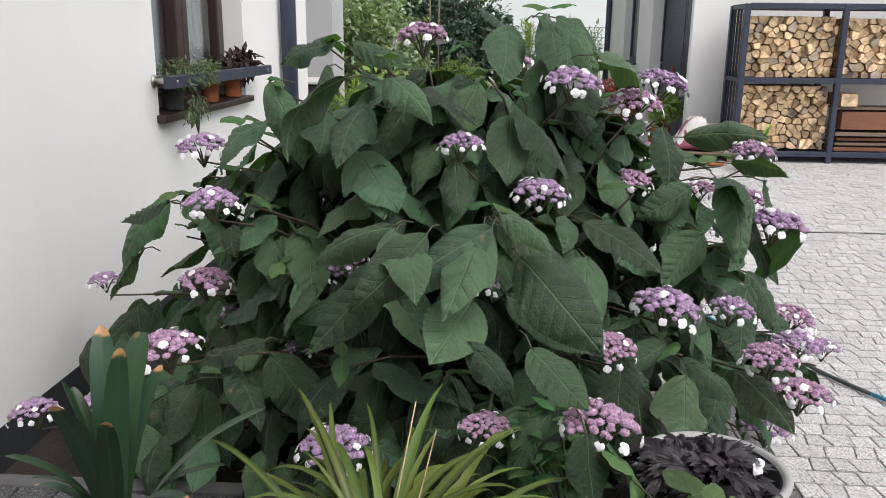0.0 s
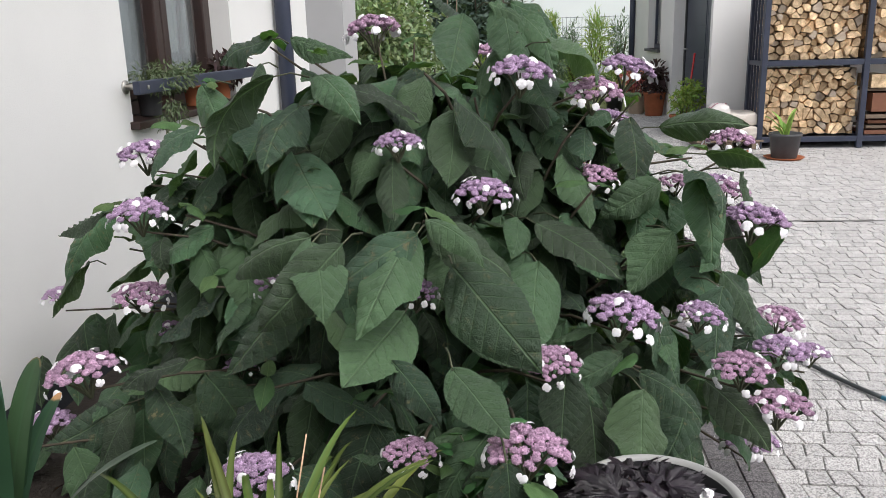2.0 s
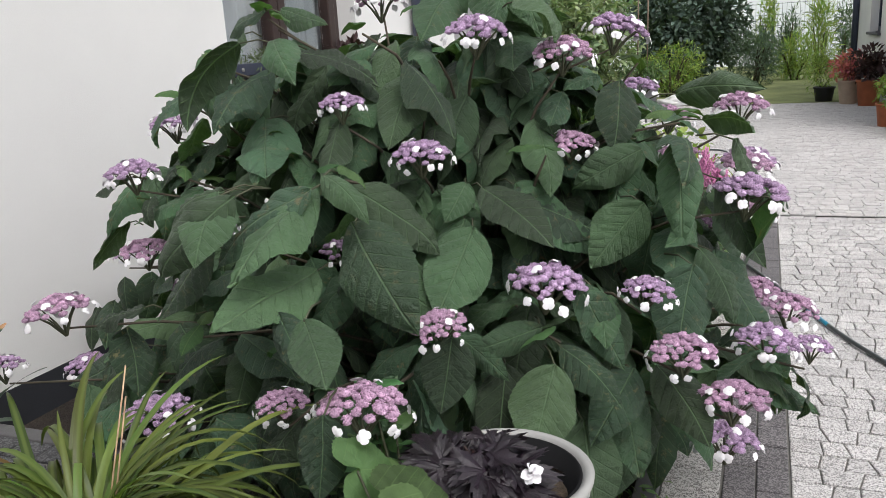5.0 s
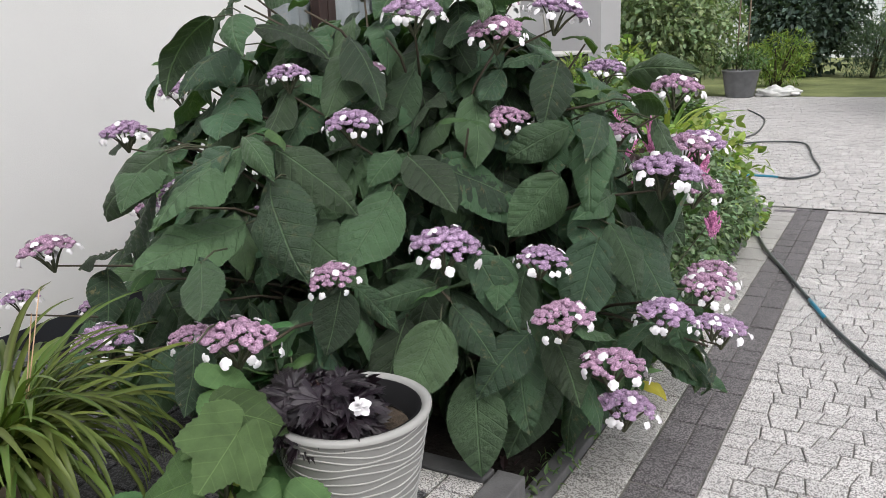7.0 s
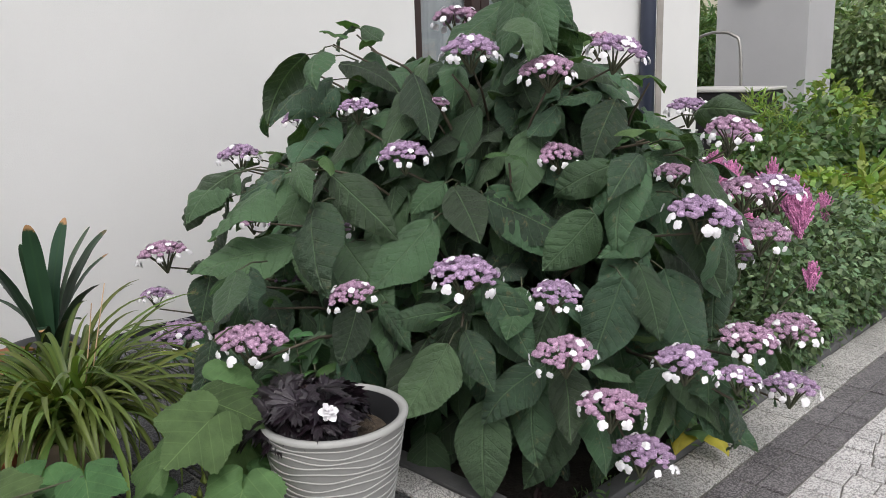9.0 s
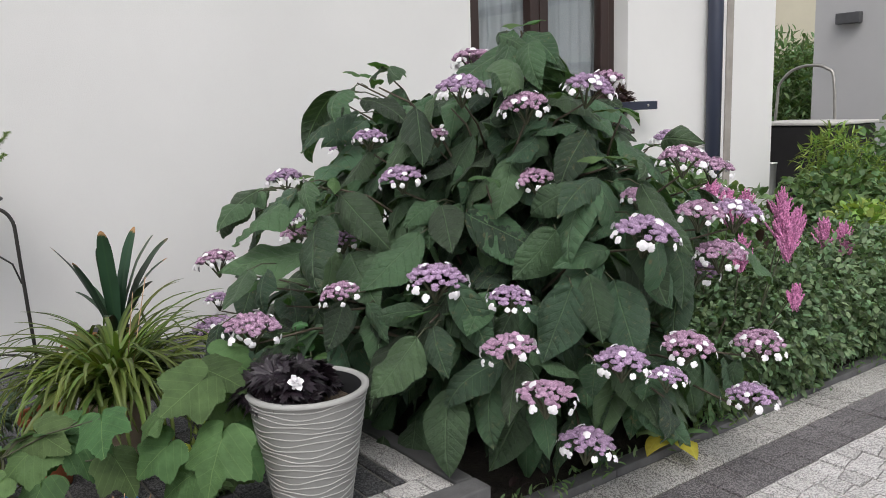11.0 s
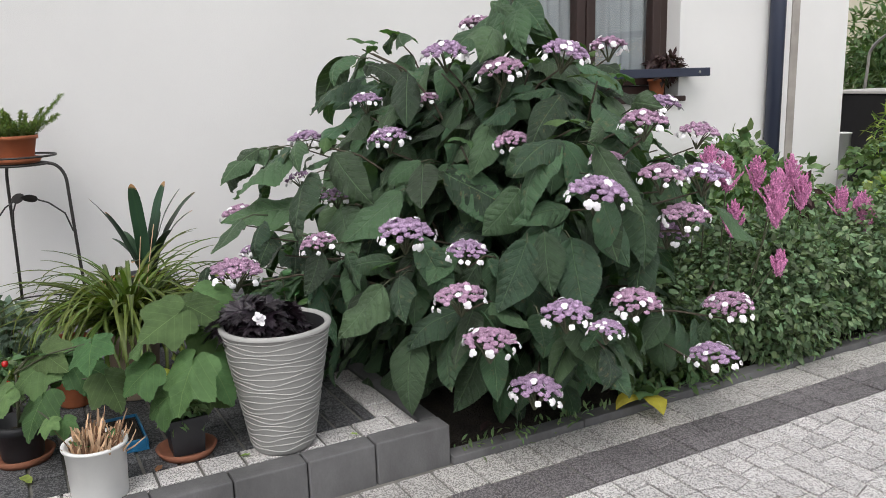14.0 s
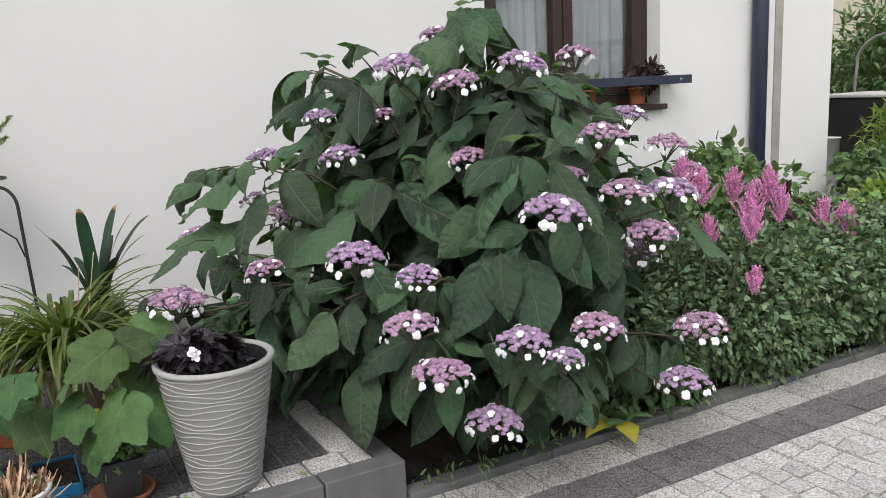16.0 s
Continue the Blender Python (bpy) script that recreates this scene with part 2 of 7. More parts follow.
def glass(name):
    m, nt, b = nodes(name)
    gl = nt.nodes.new("ShaderNodeBsdfGlossy")
    gl.inputs["Roughness"].default_value = 0.02
    tr = nt.nodes.new("ShaderNodeBsdfTransparent")
    lw = nt.nodes.new("ShaderNodeLayerWeight")
    lw.inputs["Blend"].default_value = 0.5
    gloss = math_node(nt, "ADD", math_node(nt, "MULTIPLY", math_node(nt, "POWER", lw.outputs["Facing"], 4.0), 0.7), 0.05)
    ms = nt.nodes.new("ShaderNodeMixShader")
    nt.links.new(gloss, ms.inputs[0])
    nt.links.new(tr.outputs[0], ms.inputs[1])
    nt.links.new(gl.outputs[0], ms.inputs[2])
    nt.links.new(ms.outputs[0], nt.nodes["Material Output"].inputs["Surface"])
    return m


RENDER_WHITE = surface("white_render", (0.775, 0.765, 0.752), 0.9, 0.05, 0.7, 220, 0.35, 0.003)
RENDER_GREY = surface("grey_render", (0.44, 0.435, 0.44), 0.9, 0.06, 1.0, 200, 0.3, 0.003)
RENDER_CREAM = surface("cream_render", (0.62, 0.57, 0.46), 0.9, 0.06, 1.0, 200, 0.2, 0.003)
PLINTH = surface("anthracite_plinth", (0.022, 0.024, 0.03), 0.8, 0.25, 4, 120, 0.4, 0.003)
CHIP_PALE = granite("pale_granite_chips", (0.665, 0.645, 0.63), (0.20, 0.19, 0.188), 0.41, 330.0)
CHIP_DIRTY = granite("soiled_granite_chips", (0.56, 0.542, 0.52), (0.15, 0.143, 0.132), 0.45, 330.0)
CHIP_DARK = granite("dark_granite_chips", (0.245, 0.228, 0.232), (0.066, 0.062, 0.065), 0.58, 330.0)
CHIP_BLACK = granite("charcoal_chips", (0.13, 0.13, 0.135), (0.035, 0.035, 0.038), 0.6)
CONCRETE = surface("grey_concrete", (0.124, 0.122, 0.124), 0.85, 0.28, 9, 190, 0.5, 0.003, each=0.10, stretch=(1, 1, 0.5))
JOINT = surface("sand_joint", (0.17, 0.162, 0.148), 0.95, 0.3, 12, 150, 0.5, 0.004)
POT_SOIL = surface("crumbly_pot_soil", (0.085, 0.062, 0.042), 0.95, 0.5, 30, 140, 1.0, 0.01)
SOIL = surface("dark_soil", (0.035, 0.026, 0.02), 0.95, 0.45, 14, 90, 1.0, 0.02)
EARTH = surface("packed_earth", (0.16, 0.14, 0.11), 0.95, 0.3, 0.4, 20, 0.5, 0.02)
NAVY = surface("navy_steel", (0.028, 0.035, 0.062), 0.42, 0.15, 3, 90, 0.08, 0.001, spec=0.5)
BROWN_FRAME = surface("brown_window_foil", (0.035, 0.018, 0.015), 0.4, 0.25, 2, 60, 0.1, 0.001, stretch=(1, 1, 0.1))
TRIM_GREY = surface("weathered_trim", (0.36, 0.33, 0.30), 0.8, 0.25, 5, 80, 0.2, 0.002)
GLASS = glass("window_glass")
CURTAIN = surface("lace_curtain", (0.30, 0.335, 0.35), 0.95, 0.12, 6, 120, 0.2, 0.002)
ROOM = surface("room_wall", (0.5, 0.25, 0.25), 0.9, 0.1)
TERRACOTTA = surface("terracotta", (0.36, 0.11, 0.045), 0.75, 0.22, 10, 120, 0.2, 0.002)
CLAY_DULL = surface("soiled_clay", (0.235, 0.09, 0.05), 0.8, 0.35, 12, 90, 0.2, 0.002)
BEIGE_POT = surface("beige_pot", (0.46, 0.36, 0.27), 0.7, 0.15, 8, 100, 0.15, 0.002)
WHITE_POT = surface("white_glaze", (0.76, 0.76, 0.74), 0.35, 0.06, 10, 60, 0.05, 0.001)
GREY_POT = surface("pale_grey_pot", (0.26, 0.257, 0.247), 0.6, 0.08, 10, 150, 0.12, 0.001)
GREY_RIDGE = surface("whitish_ridges", (0.355, 0.352, 0.338), 0.55, 0.06, 10, 150, 0.1, 0.001)
BLACK_POT = surface("black_plastic", (0.018, 0.018, 0.021), 0.5, 0.25, 12, 90, 0.1, 0.001)
LINER = surface("dull_black_liner", (0.009, 0.009, 0.010), 0.85, 0.3, 12, 90, 0.1, 0.001, spec=0.2)
YARD_POT = surface("grey_yard_pot", (0.21, 0.215, 0.225), 0.6, 0.2, 8, 90, 0.1, 0.001)
SLATE_POT = surface("slate_pot", (0.07, 0.07, 0.075), 0.6, 0.2, 8, 90, 0.1, 0.001)
IRON = surface("dark_wrought_iron", (0.05, 0.046, 0.043), 0.5, 0.35, 20, 150, 0.3, 0.001, metal=0.4)
BLUE_PLASTIC = surface("blue_plastic", (0.02, 0.16, 0.33), 0.4, 0.12, 6, 60, 0.05, 0.001)
STEM = surface("woody_stem", (0.075, 0.06, 0.04), 0.8, 0.35, 20, 120, 0.4, 0.002)
STEM_GREEN = surface("green_stem", (0.07, 0.075, 0.04), 0.7, 0.25, 20, 120, 0.2, 0.001)
PETAL = surface("white_petal", (0.82, 0.80, 0.82), 0.6, 0.05, 20, 120, 0.1, 0.001, each=0.06)
BUDS = surface("lilac_buds", (0.40, 0.275, 0.425), 0.8, 0.25, 22, 220, 0.4, 0.001, each=0.3, tint=(0.53, 0.37, 0.55))
BUDS_PINK = surface("pink_lilac_buds", (0.44, 0.27, 0.40), 0.8, 0.25, 22, 220, 0.4, 0.001, each=0.3, tint=(0.56, 0.36, 0.50))
BUDS_DULL = surface("faded_buds", (0.33, 0.22, 0.34), 0.8, 0.3, 22, 220, 0.4, 0.001, each=0.3)
ASTILBE = surface("magenta_plume", (0.60, 0.19, 0.40), 0.8, 0.25, 20, 200, 0.3, 0.001, each=0.3, tint=(0.70, 0.29, 0.52))
LEAF = leaf_material("velvet_leaf", (0.053, 0.113, 0.053), (0.20, 0.31, 0.17), 8, 0.40, 0.62, 0.7, spots=0.9, spot=(0.22, 0.19, 0.10), sheen=0.04, thin=0.29, ribs=0.35, relief=0.012, spec=0.6)
LEAF_YOUNG = leaf_material("young_leaf", (0.085, 0.16, 0.062), (0.2, 0.3, 0.12), 10, 0.55, 0.25, 0.5, thin=0.35)
LEAF_LOBED = leaf_material("lobed_leaf", (0.097, 0.185, 0.070), (0.20, 0.31, 0.12), 5, 0.58, 0.45, 0.4, thin=0.3, relief=0.012, spec=0.25)
LEAF_STRAP = leaf_material("strap_leaf", (0.022, 0.052, 0.026), (0.035, 0.08, 0.035), 0.0, 0.36, 0.25, 0.05, thin=0.06, tips=(0.45, 0.25, 0.12))
LEAF_GRASS = leaf_material("grassy_leaf", (0.100, 0.145, 0.033), (0.15, 0.20, 0.05), 0.0, 0.4, 0.6, 0.05, thin=0.3)
STRAW = surface("dry_straw", (0.52, 0.35, 0.22), 0.85, 0.4, 30, 120, 0.3, 0.002, each=0.45)
STRAW_DARK = surface("browned_straw", (0.17, 0.085, 0.045), 0.85, 0.35, 30, 120, 0.3, 0.002, each=0.35)
LEAF_DRY = leaf_material("dry_leaf", (0.24, 0.13, 0.06), (0.28, 0.17, 0.09), 0.0, 0.8, 0.35, 0.1)
LEAF_BLACK = leaf_material("black_leaf", (0.012, 0.007, 0.011), (0.05, 0.03, 0.045), 7, 0.28, 0.4, 0.35, thin=0.02, spec=0.6, ribs=0.4, relief=0.006)
LEAF_GLOSSY = leaf_material("glossy_leaf", (0.075, 0.16, 0.055), (0.10, 0.20, 0.08), 6.0, 0.3, 0.3, 0.2, thin=0.25, spec=0.5)
LEAF_BED = leaf_material("bed_leaf", (0.16, 0.238, 0.132), (0.12, 0.2, 0.08), 0.0, 0.45, 0.65, 0.1, thin=0.3)
LEAF_SMALL = leaf_material("small_leaf", (0.145, 0.232, 0.105), (0.12, 0.2, 0.08), 0.0, 0.5, 0.4, 0.1, thin=0.35)
LEAF_BRIGHT = leaf_material("bright_leaf", (0.26, 0.37, 0.10), (0.2, 0.3, 0.1), 0.0, 0.5, 0.4, 0.1, thin=0.4)
LEAF_FERN = leaf_material("fern_leaf", (0.17, 0.25, 0.07), (0.2, 0.3, 0.1), 0.0, 0.55, 0.45, 0.1, thin=0.4)
LEAF_GARDEN = leaf_material("garden_leaf", (0.25, 0.33, 0.18), (0.2, 0.28, 0.14), 0.0, 0.55, 0.45, 0.1, thin=0.3)
LEAF_DEEP = leaf_material("deep_green_leaf", (0.13, 0.19, 0.14), (0.05, 0.08, 0.05), 0.0, 0.5, 0.4, 0.1, thin=0.35)
LEAF_HEDGE = leaf_material("dark_hedge_leaf", (0.075, 0.115, 0.09), (0.05, 0.08, 0.05), 0.0, 0.5, 0.5, 0.1, thin=0.25)
LEAF_YELLOW = leaf_material("yellow_leaf", (0.50, 0.49, 0.06), (0.5, 0.45, 0.1), 9.0, 0.5, 0.2, 0.3)
LEAF_GREY = leaf_material("grey_green_leaf", (0.12, 0.16, 0.09), (0.2, 0.25, 0.15), 0.0, 0.6, 0.3, 0.1)
LEAF_PINK = leaf_material("pink_bloom", (0.55, 0.16, 0.15), (0.6, 0.3, 0.3), 0.0, 0.6, 0.3, 0.1)
LEAF_PURPLE = leaf_material("purple_leaf", (0.055, 0.03, 0.03), (0.1, 0.05, 0.05), 0.0, 0.5, 0.4, 0.1)
RED_FRUIT = surface("red_fruit", (0.55, 0.02, 0.02), 0.25, 0.15, 10, 60, 0.02, 0.001)
HOSE_BLACK = surface("wet_hose", (0.055, 0.062, 0.064), 0.3, 0.2, 5, 90, 0.05, 0.001)
HOSE_BLUE = surface("blue_hose", (0.02, 0.22, 0.34), 0.35, 0.15, 5, 90, 0.05, 0.001)
RATTAN = surface("black_rattan", (0.02, 0.018, 0.019), 0.5, 0.4, 4, 110, 0.6, 0.003)
WOOD_END = surface("split_firewood", (0.60, 0.39, 0.21), 0.8, 0.45, 16, 70, 0.4, 0.003, each=0.42, tint=(0.74, 0.56, 0.36))
LOG_GREY = surface("weathered_log", (0.36, 0.28, 0.21), 0.85, 0.35, 9, 70, 0.4, 0.003, each=0.25, tint=(0.40, 0.33, 0.26))
WOOD_PLANK = surface("reddish_board", (0.22, 0.09, 0.05), 0.7, 0.3, 3, 60, 0.3, 0.002, stretch=(0.2, 1, 1))
WOOD_GREY = surface("pallet_wood", (0.20, 0.15, 0.11), 0.85, 0.3, 4, 60, 0.4, 0.003, stretch=(0.2, 1, 1))
SACK = surface("paper_sack", (0.66, 0.60, 0.54), 0.6, 0.15, 5, 60, 0.2, 0.004)
SACK_RED, _nt, _b = nodes("printed_sack")
_col = mix_node(_nt, ramp_node(_nt, noise_node(_nt, 5.5, 2, 0.4, stretch=(1, 1, 0.6)), 0.49, 0.51), (0.30, 0.07, 0.12), (0.70, 0.66, 0.64))
_nt.links.new(_col, _b.inputs["Base Color"])
_b.inputs["Roughness"].default_value = 0.4
bump_node(_nt, _b, noise_node(_nt, 14.0, 4), 0.6, 0.02)
LANTERN = surface("green_lantern", (0.42, 0.46, 0.06), 0.5, 0.2, 30, 90, 0.2, 0.001)
LANTERN_RED = surface("orange_lantern", (0.62, 0.17, 0.04), 0.5, 0.2, 30, 90, 0.2, 0.001)
BAG_WHITE = surface("white_film_bag", (0.72, 0.72, 0.70), 0.45, 0.12, 8, 50, 0.3, 0.005)
WALL_FAR = surface("far_white_wall", (0.80, 0.83, 0.86), 0.9, 0.05, 0.3, 20, 0.05, 0.002)
WIRE = surface("fence_wire", (0.06, 0.09, 0.10), 0.5, 0.2)
LAWN = surface("lawn", (0.16, 0.20, 0.07), 0.95, 0.4, 1.2, 40, 0.6, 0.02, tint=(0.23, 0.255, 0.10))
TABLE_TOP = surface("light_table_top", (0.6, 0.58, 0.55), 0.5, 0.08)
RUBBER = surface("black_rubber", (0.014, 0.014, 0.015), 0.7, 0.3, 10, 90, 0.4, 0.002)
METAL = surface("brushed_stub", (0.45, 0.43, 0.40), 0.35, 0.2, 10, 90, 0.1, 0.001, metal=0.8)

# ---- setting: ground, house, terrace ----
WALL_X = -1.52
solid("ground", Geo().box((-300, -300, -0.5), (300, 300, -0.055)), EARTH, "packed brown earth reaching to the horizon", "ground", "structure")
solid("lawn", Geo().box((-14, 14.02, -0.05), (14, 40, 0.0)), LAWN, "short patchy green lawn beyond the paving", "lawn", "structure")

W_Y0, W_Y1, W_Z0, W_Z1 = 3.68, 5.035, 0.985, 2.35
wall = Geo()
TH, TOP, END, FAR0 = 0.32, 3.2, 6.79, -6.0
wall.box((WALL_X - TH, FAR0, 0.13), (WALL_X, W_Y0, TOP))
wall.box((WALL_X - TH, W_Y1, 0.13), (WALL_X, END, TOP))
wall.box((WALL_X - TH, W_Y0, 0.13), (WALL_X, W_Y1, W_Z0 - 0.04))
wall.box((WALL_X - TH, W_Y0, W_Z1), (WALL_X, W_Y1, TOP))
wall.box((-7.0, END - TH, 0.13), (WALL_X - TH, END, TOP))
solid("wall_west", wall, RENDER_WHITE, "white fine-textured rendered house wall", "wall", "structure")
plinth = Geo().box((WALL_X - TH, FAR0, -0.05), (WALL_X + 0.004, END, 0.13))
# unseen wall, added to keep low southern skylight off the bush and platform
solid("wall_south", Geo().box((WALL_X, -3.0, -0.05), (1.6, -2.7, TOP)), RENDER_GREY, "plain grey wall added out of view to block low skylight", "wall", "structure")
solid("plinth", plinth, PLINTH, "anthracite plinth strip along the foot of the wall", "plinth", "structure")
solid("trim", Geo().box((WALL_X, 6.14, 0.13), (WALL_X + 0.012, 6.22, TOP), 0.003), TRIM_GREY, "weathered grey strip covering a joint in the wall", "trim", "structure")
solid("roof", Geo().box((-7.2, FAR0, TOP), (WALL_X + 0.35, END + 0.2, TOP + 0.2)), NAVY, "dark roof edge over the house wall", "roof", "structure")


def window(name, label):
    win = thing(name, label, "window", kind="structure")
    xf = WALL_X - 0.12
    fr = Geo()
    for y0, y1, z0, z1 in ((W_Y0, W_Y0 + 0.07, W_Z0, W_Z1), (W_Y1 - 0.07, W_Y1, W_Z0, W_Z1), (W_Y0 + 0.07, W_Y1 - 0.07, W_Z0, W_Z0 + 0.07), (W_Y0 + 0.07, W_Y1 - 0.07, W_Z1 - 0.07, W_Z1)):
        fr.box((xf - 0.07, y0, z0), (xf, y1, z1), 0.006)
    part("window_frame", fr, BROWN_FRAME, win, smooth=False)
    half = 4.32
    for y0, y1 in ((W_Y0 + 0.07, half), (half, W_Y1 - 0.07)):
        sash = Geo()
        a, b, c, d, s = y0 + 0.003, y1 - 0.003, W_Z0 + 0.073, W_Z1 - 0.073, 0.075
        for q in ((a, a + s, c, d), (b - s, b, c, d), (a + s, b - s, c, c + s), (a + s, b - s, d - s, d)):
            sash.box((xf - 0.055, q[0], q[2]), (xf + 0.018, q[1], q[3]), 0.008)
        sa = part("sash", sash, BROWN_FRAME, win, "dark brown profiled sash", smooth=False)
        pane = part("pane", Geo().box((xf - 0.03, a + s, c + s), (xf - 0.012, b - s, d - s)), GLASS, sa, "reflecting clear pane", smooth=False)
        pane.visible_shadow = False
    sill = Geo().box((xf - 0.02, W_Y0 - 0.03, W_Z0 - 0.04), (WALL_X + 0.045, W_Y1 + 0.03, W_Z0 - 0.004), 0.006)
    part("window_sill", sill, BROWN_FRAME, win, "dark brown projecting sill", smooth=False)
    # a slack lace curtain in folds behind the panes
    ys = np.linspace(W_Y0 + 0.02, W_Y1 - 0.02, 90)
    cx = xf - 0.11 + 0.022 * np.sin(ys * 62) + 0.01 * np.sin(ys * 23 + 1)
    cur = Geo().add([(x, y, z) for z in (W_Z0 - 0.02, 1.6, W_Z1 + 0.05) for x, y in zip(cx, ys)], [(r * 90 + i, r * 90 + i + 1, (r + 1) * 90 + i + 1, (r + 1) * 90 + i) for r in range(2) for i in range(89)])
    part("curtain", cur, CURTAIN, win, "pale grey lace curtain in folds")
    return win


window("window_1", "brown two-sash window with grey lace curtains")
room = Geo()
room.box((-4.2, 2.6, 0.1), (WALL_X - TH - 2.2, 6.2, 2.7)).box((-4.2, 2.6, 2.6), (WALL_X - TH, 6.2, 2.7)).box((-4.2, 2.6, 0.1), (WALL_X - TH, 6.2, 0.2)).box((-4.2, 2.5, 0.1), (WALL_X - TH, 2.6, 2.7)).box((-4.2, 6.2, 0.1), (WALL_X - TH, 6.3, 2.7))
solid("wall_room", room, ROOM, "plain grey walls of the room behind the window", "wall", "structure")


def flower_rail():
    rail = thing("flower_rail", "navy steel flower-box rail in front of the window sill", "rail", (-1.41, 4.30, 1.135))
    part("bar", Geo().box((-0.016, -0.78, -0.028), (0.016, 0.90, 0.028), 0.004), NAVY, rail, smooth=False)
    for y in (-0.66, 0.80):
        part("stub", Geo().tube([(-0.11, y, 0), (-0.016, y, 0)], 0.013, 12), METAL, rail, "round bare-metal stub")
        part("flange", Geo().tube([(-0.11, y, 0), (-0.102, y, 0)], 0.03, 16), METAL, rail, "round bare-metal wall flange")
    part("screw", Geo().tube([(0.016, -0.70, 0), (0.020, -0.70, 0)], 0.01, 10), METAL, rail)
    part("screw", Geo().tube([(0.016, 0.80, 0), (0.020, 0.80, 0)], 0.01, 10), METAL, rail)


flower_rail()


def downpipe():
    pipe = thing("downpipe", "navy round downpipe fixed to the white wall", "downpipe", (WALL_X + 0.07, 5.91, -0.05))
    part("pipe", Geo().tube([(0, 0, 0), (0, 0, 1.6), (0, 0, 3.2)], 0.055, 24), NAVY, pipe)
    for z in (0.55, 2.1):
        part("bracket", Geo().tube([(0, 0, z), (0, 0, z + 0.03)], 0.060, 24).box((-0.075, -0.012, z + 0.005), (-0.05, 0.012, z + 0.025)).box((-0.01, 0.055, z), (0.01, 0.085, z + 0.03)), NAVY, pipe)


downpipe()

# terrace behind the end of the wall: grey pier, lamp, rattan seat
PIER_Y = 10.0
solid("wall_pier", Geo().box((-3.0, PIER_Y, -0.05), (-1.92, PIER_Y + 0.75, 3.2), 0.004), RENDER_GREY, "grey rendered pier beside the terrace", "wall", "structure")
solid("terrace", Geo().box((-7.0, END + 0.01, -0.05), (-1.60, 9.9, 0.05), 0.004), CHIP_DARK, "dark paved terrace behind the house wall", "terrace", "structure")
wall_lamp = thing("wall_lamp", "dark box-shaped lamp on the grey pier", "lamp", (-2.57, PIER_Y, 2.01))
part("housing", Geo().box((-0.135, -0.10, -0.06), (0.135, -0.012, 0.06), 0.006), SLATE_POT, wall_lamp, smooth=False)
part("back_plate", Geo().box((-0.09, -0.012, -0.04), (0.09, 0.0, 0.04)), SLATE_POT, wall_lamp, smooth=False)

sofa = thing("rattan_seat", "black woven rattan terrace seat with a pale top", "garden seat", (-2.05, 8.3, 0.05))
part("body", Geo().box((-0.42, -0.42, 0.02), (0.44, 0.42, 0.84), 0.02), RATTAN, sofa, smooth=False)
part("top", Geo().box((-0.45, -0.44, 0.842), (0.46, 0.44, 0.872), 0.008), TABLE_TOP, sofa, "pale grey top board", smooth=False)
for x in (-0.36, 0.36):
    for y in (-0.36, 0.36):
        part("foot", Geo().box((x - 0.03, y - 0.03, 0.0), (x + 0.03, y + 0.03, 0.02)), RATTAN, sofa, smooth=False)

# ---- kerbs, beds and paving ----
KERB_X0, KERB_X1, BED_Y0 = 0.585, 0.645, 2.0
PLAT_Z = 0.12
solid("bed_soil", Geo().box((WALL_X + 0.004, BED_Y0, -0.05), (KERB_X0, 5.44, -0.015)), SOIL, "dark soil of the planting bed", "soil", "structure")
solid("paving_bed", Geo().box((KERB_X0, -6, -0.05), (7.2, 14.0, -0.006)), JOINT, "sandy bedding between the paving stones", "paving", "structure")
solid("paving_rear", Geo().box((WALL_X + 0.01, 5.44, -0.05), (KERB_X0, 14.0, -0.006)), JOINT, "sandy bedding under the rear paving", "paving", "structure")
solid("platform_base", Geo().box((WALL_X + 0.004, -6, -0.05), (0.555, BED_Y0 - 0.062, PLAT_Z - 0.008)), JOINT, "sandy bedding of the raised platform", "paving", "structure")

solid("bed_soil_rear", Geo().box((WALL_X + 0.02, 6.4, -0.007), (-0.5, 9.9, 0.004)), SOIL, "dark soil of a bed beside the pier", "soil", "structure")
bed_kerb = thing("bed_kerb", "row of flush grey concrete edging along the bed", "kerb", kind="structure")
y = BED_Y0 + 0.004
while y < 5.4:
    part("kerb_stone", Geo().box((KERB_X0, y, -0.05), (KERB_X1, y + 0.496, 0.02 + 0.004 * rng.random()), 0.004), CONCRETE, bed_kerb, smooth=False)
    y += 0.5
x = KERB_X0
while x > WALL_X + 0.2:
    part("kerb_stone", Geo().box((x - 0.496, 5.44, -0.05), (x, 5.50, 0.02), 0.004), CONCRETE, bed_kerb, smooth=False)
    x -= 0.5
platform_kerb = thing("platform_kerb", "row of grey concrete blocks edging the raised platform", "kerb", kind="structure")
y = BED_Y0
for k in range(26):
    ln = 0.245 if k == 0 else 0.205
    part("kerb_block", Geo().box((0.556, y - ln + 0.004, -0.05), (0.628 + 0.004 * rng.random(), y, PLAT_Z + 0.004 * rng.random()), 0.005), CONCRETE, platform_kerb, smooth=False)
    y -= ln
x = 0.552
while x > WALL_X + 0.2:
    part("kerb_block", Geo().box((x - 0.40, BED_Y0 - 0.06, -0.05), (x - 0.004, BED_Y0, PLAT_Z + 0.003 * rng.random()), 0.005), CONCRETE, platform_kerb, smooth=False)
    x -= 0.40


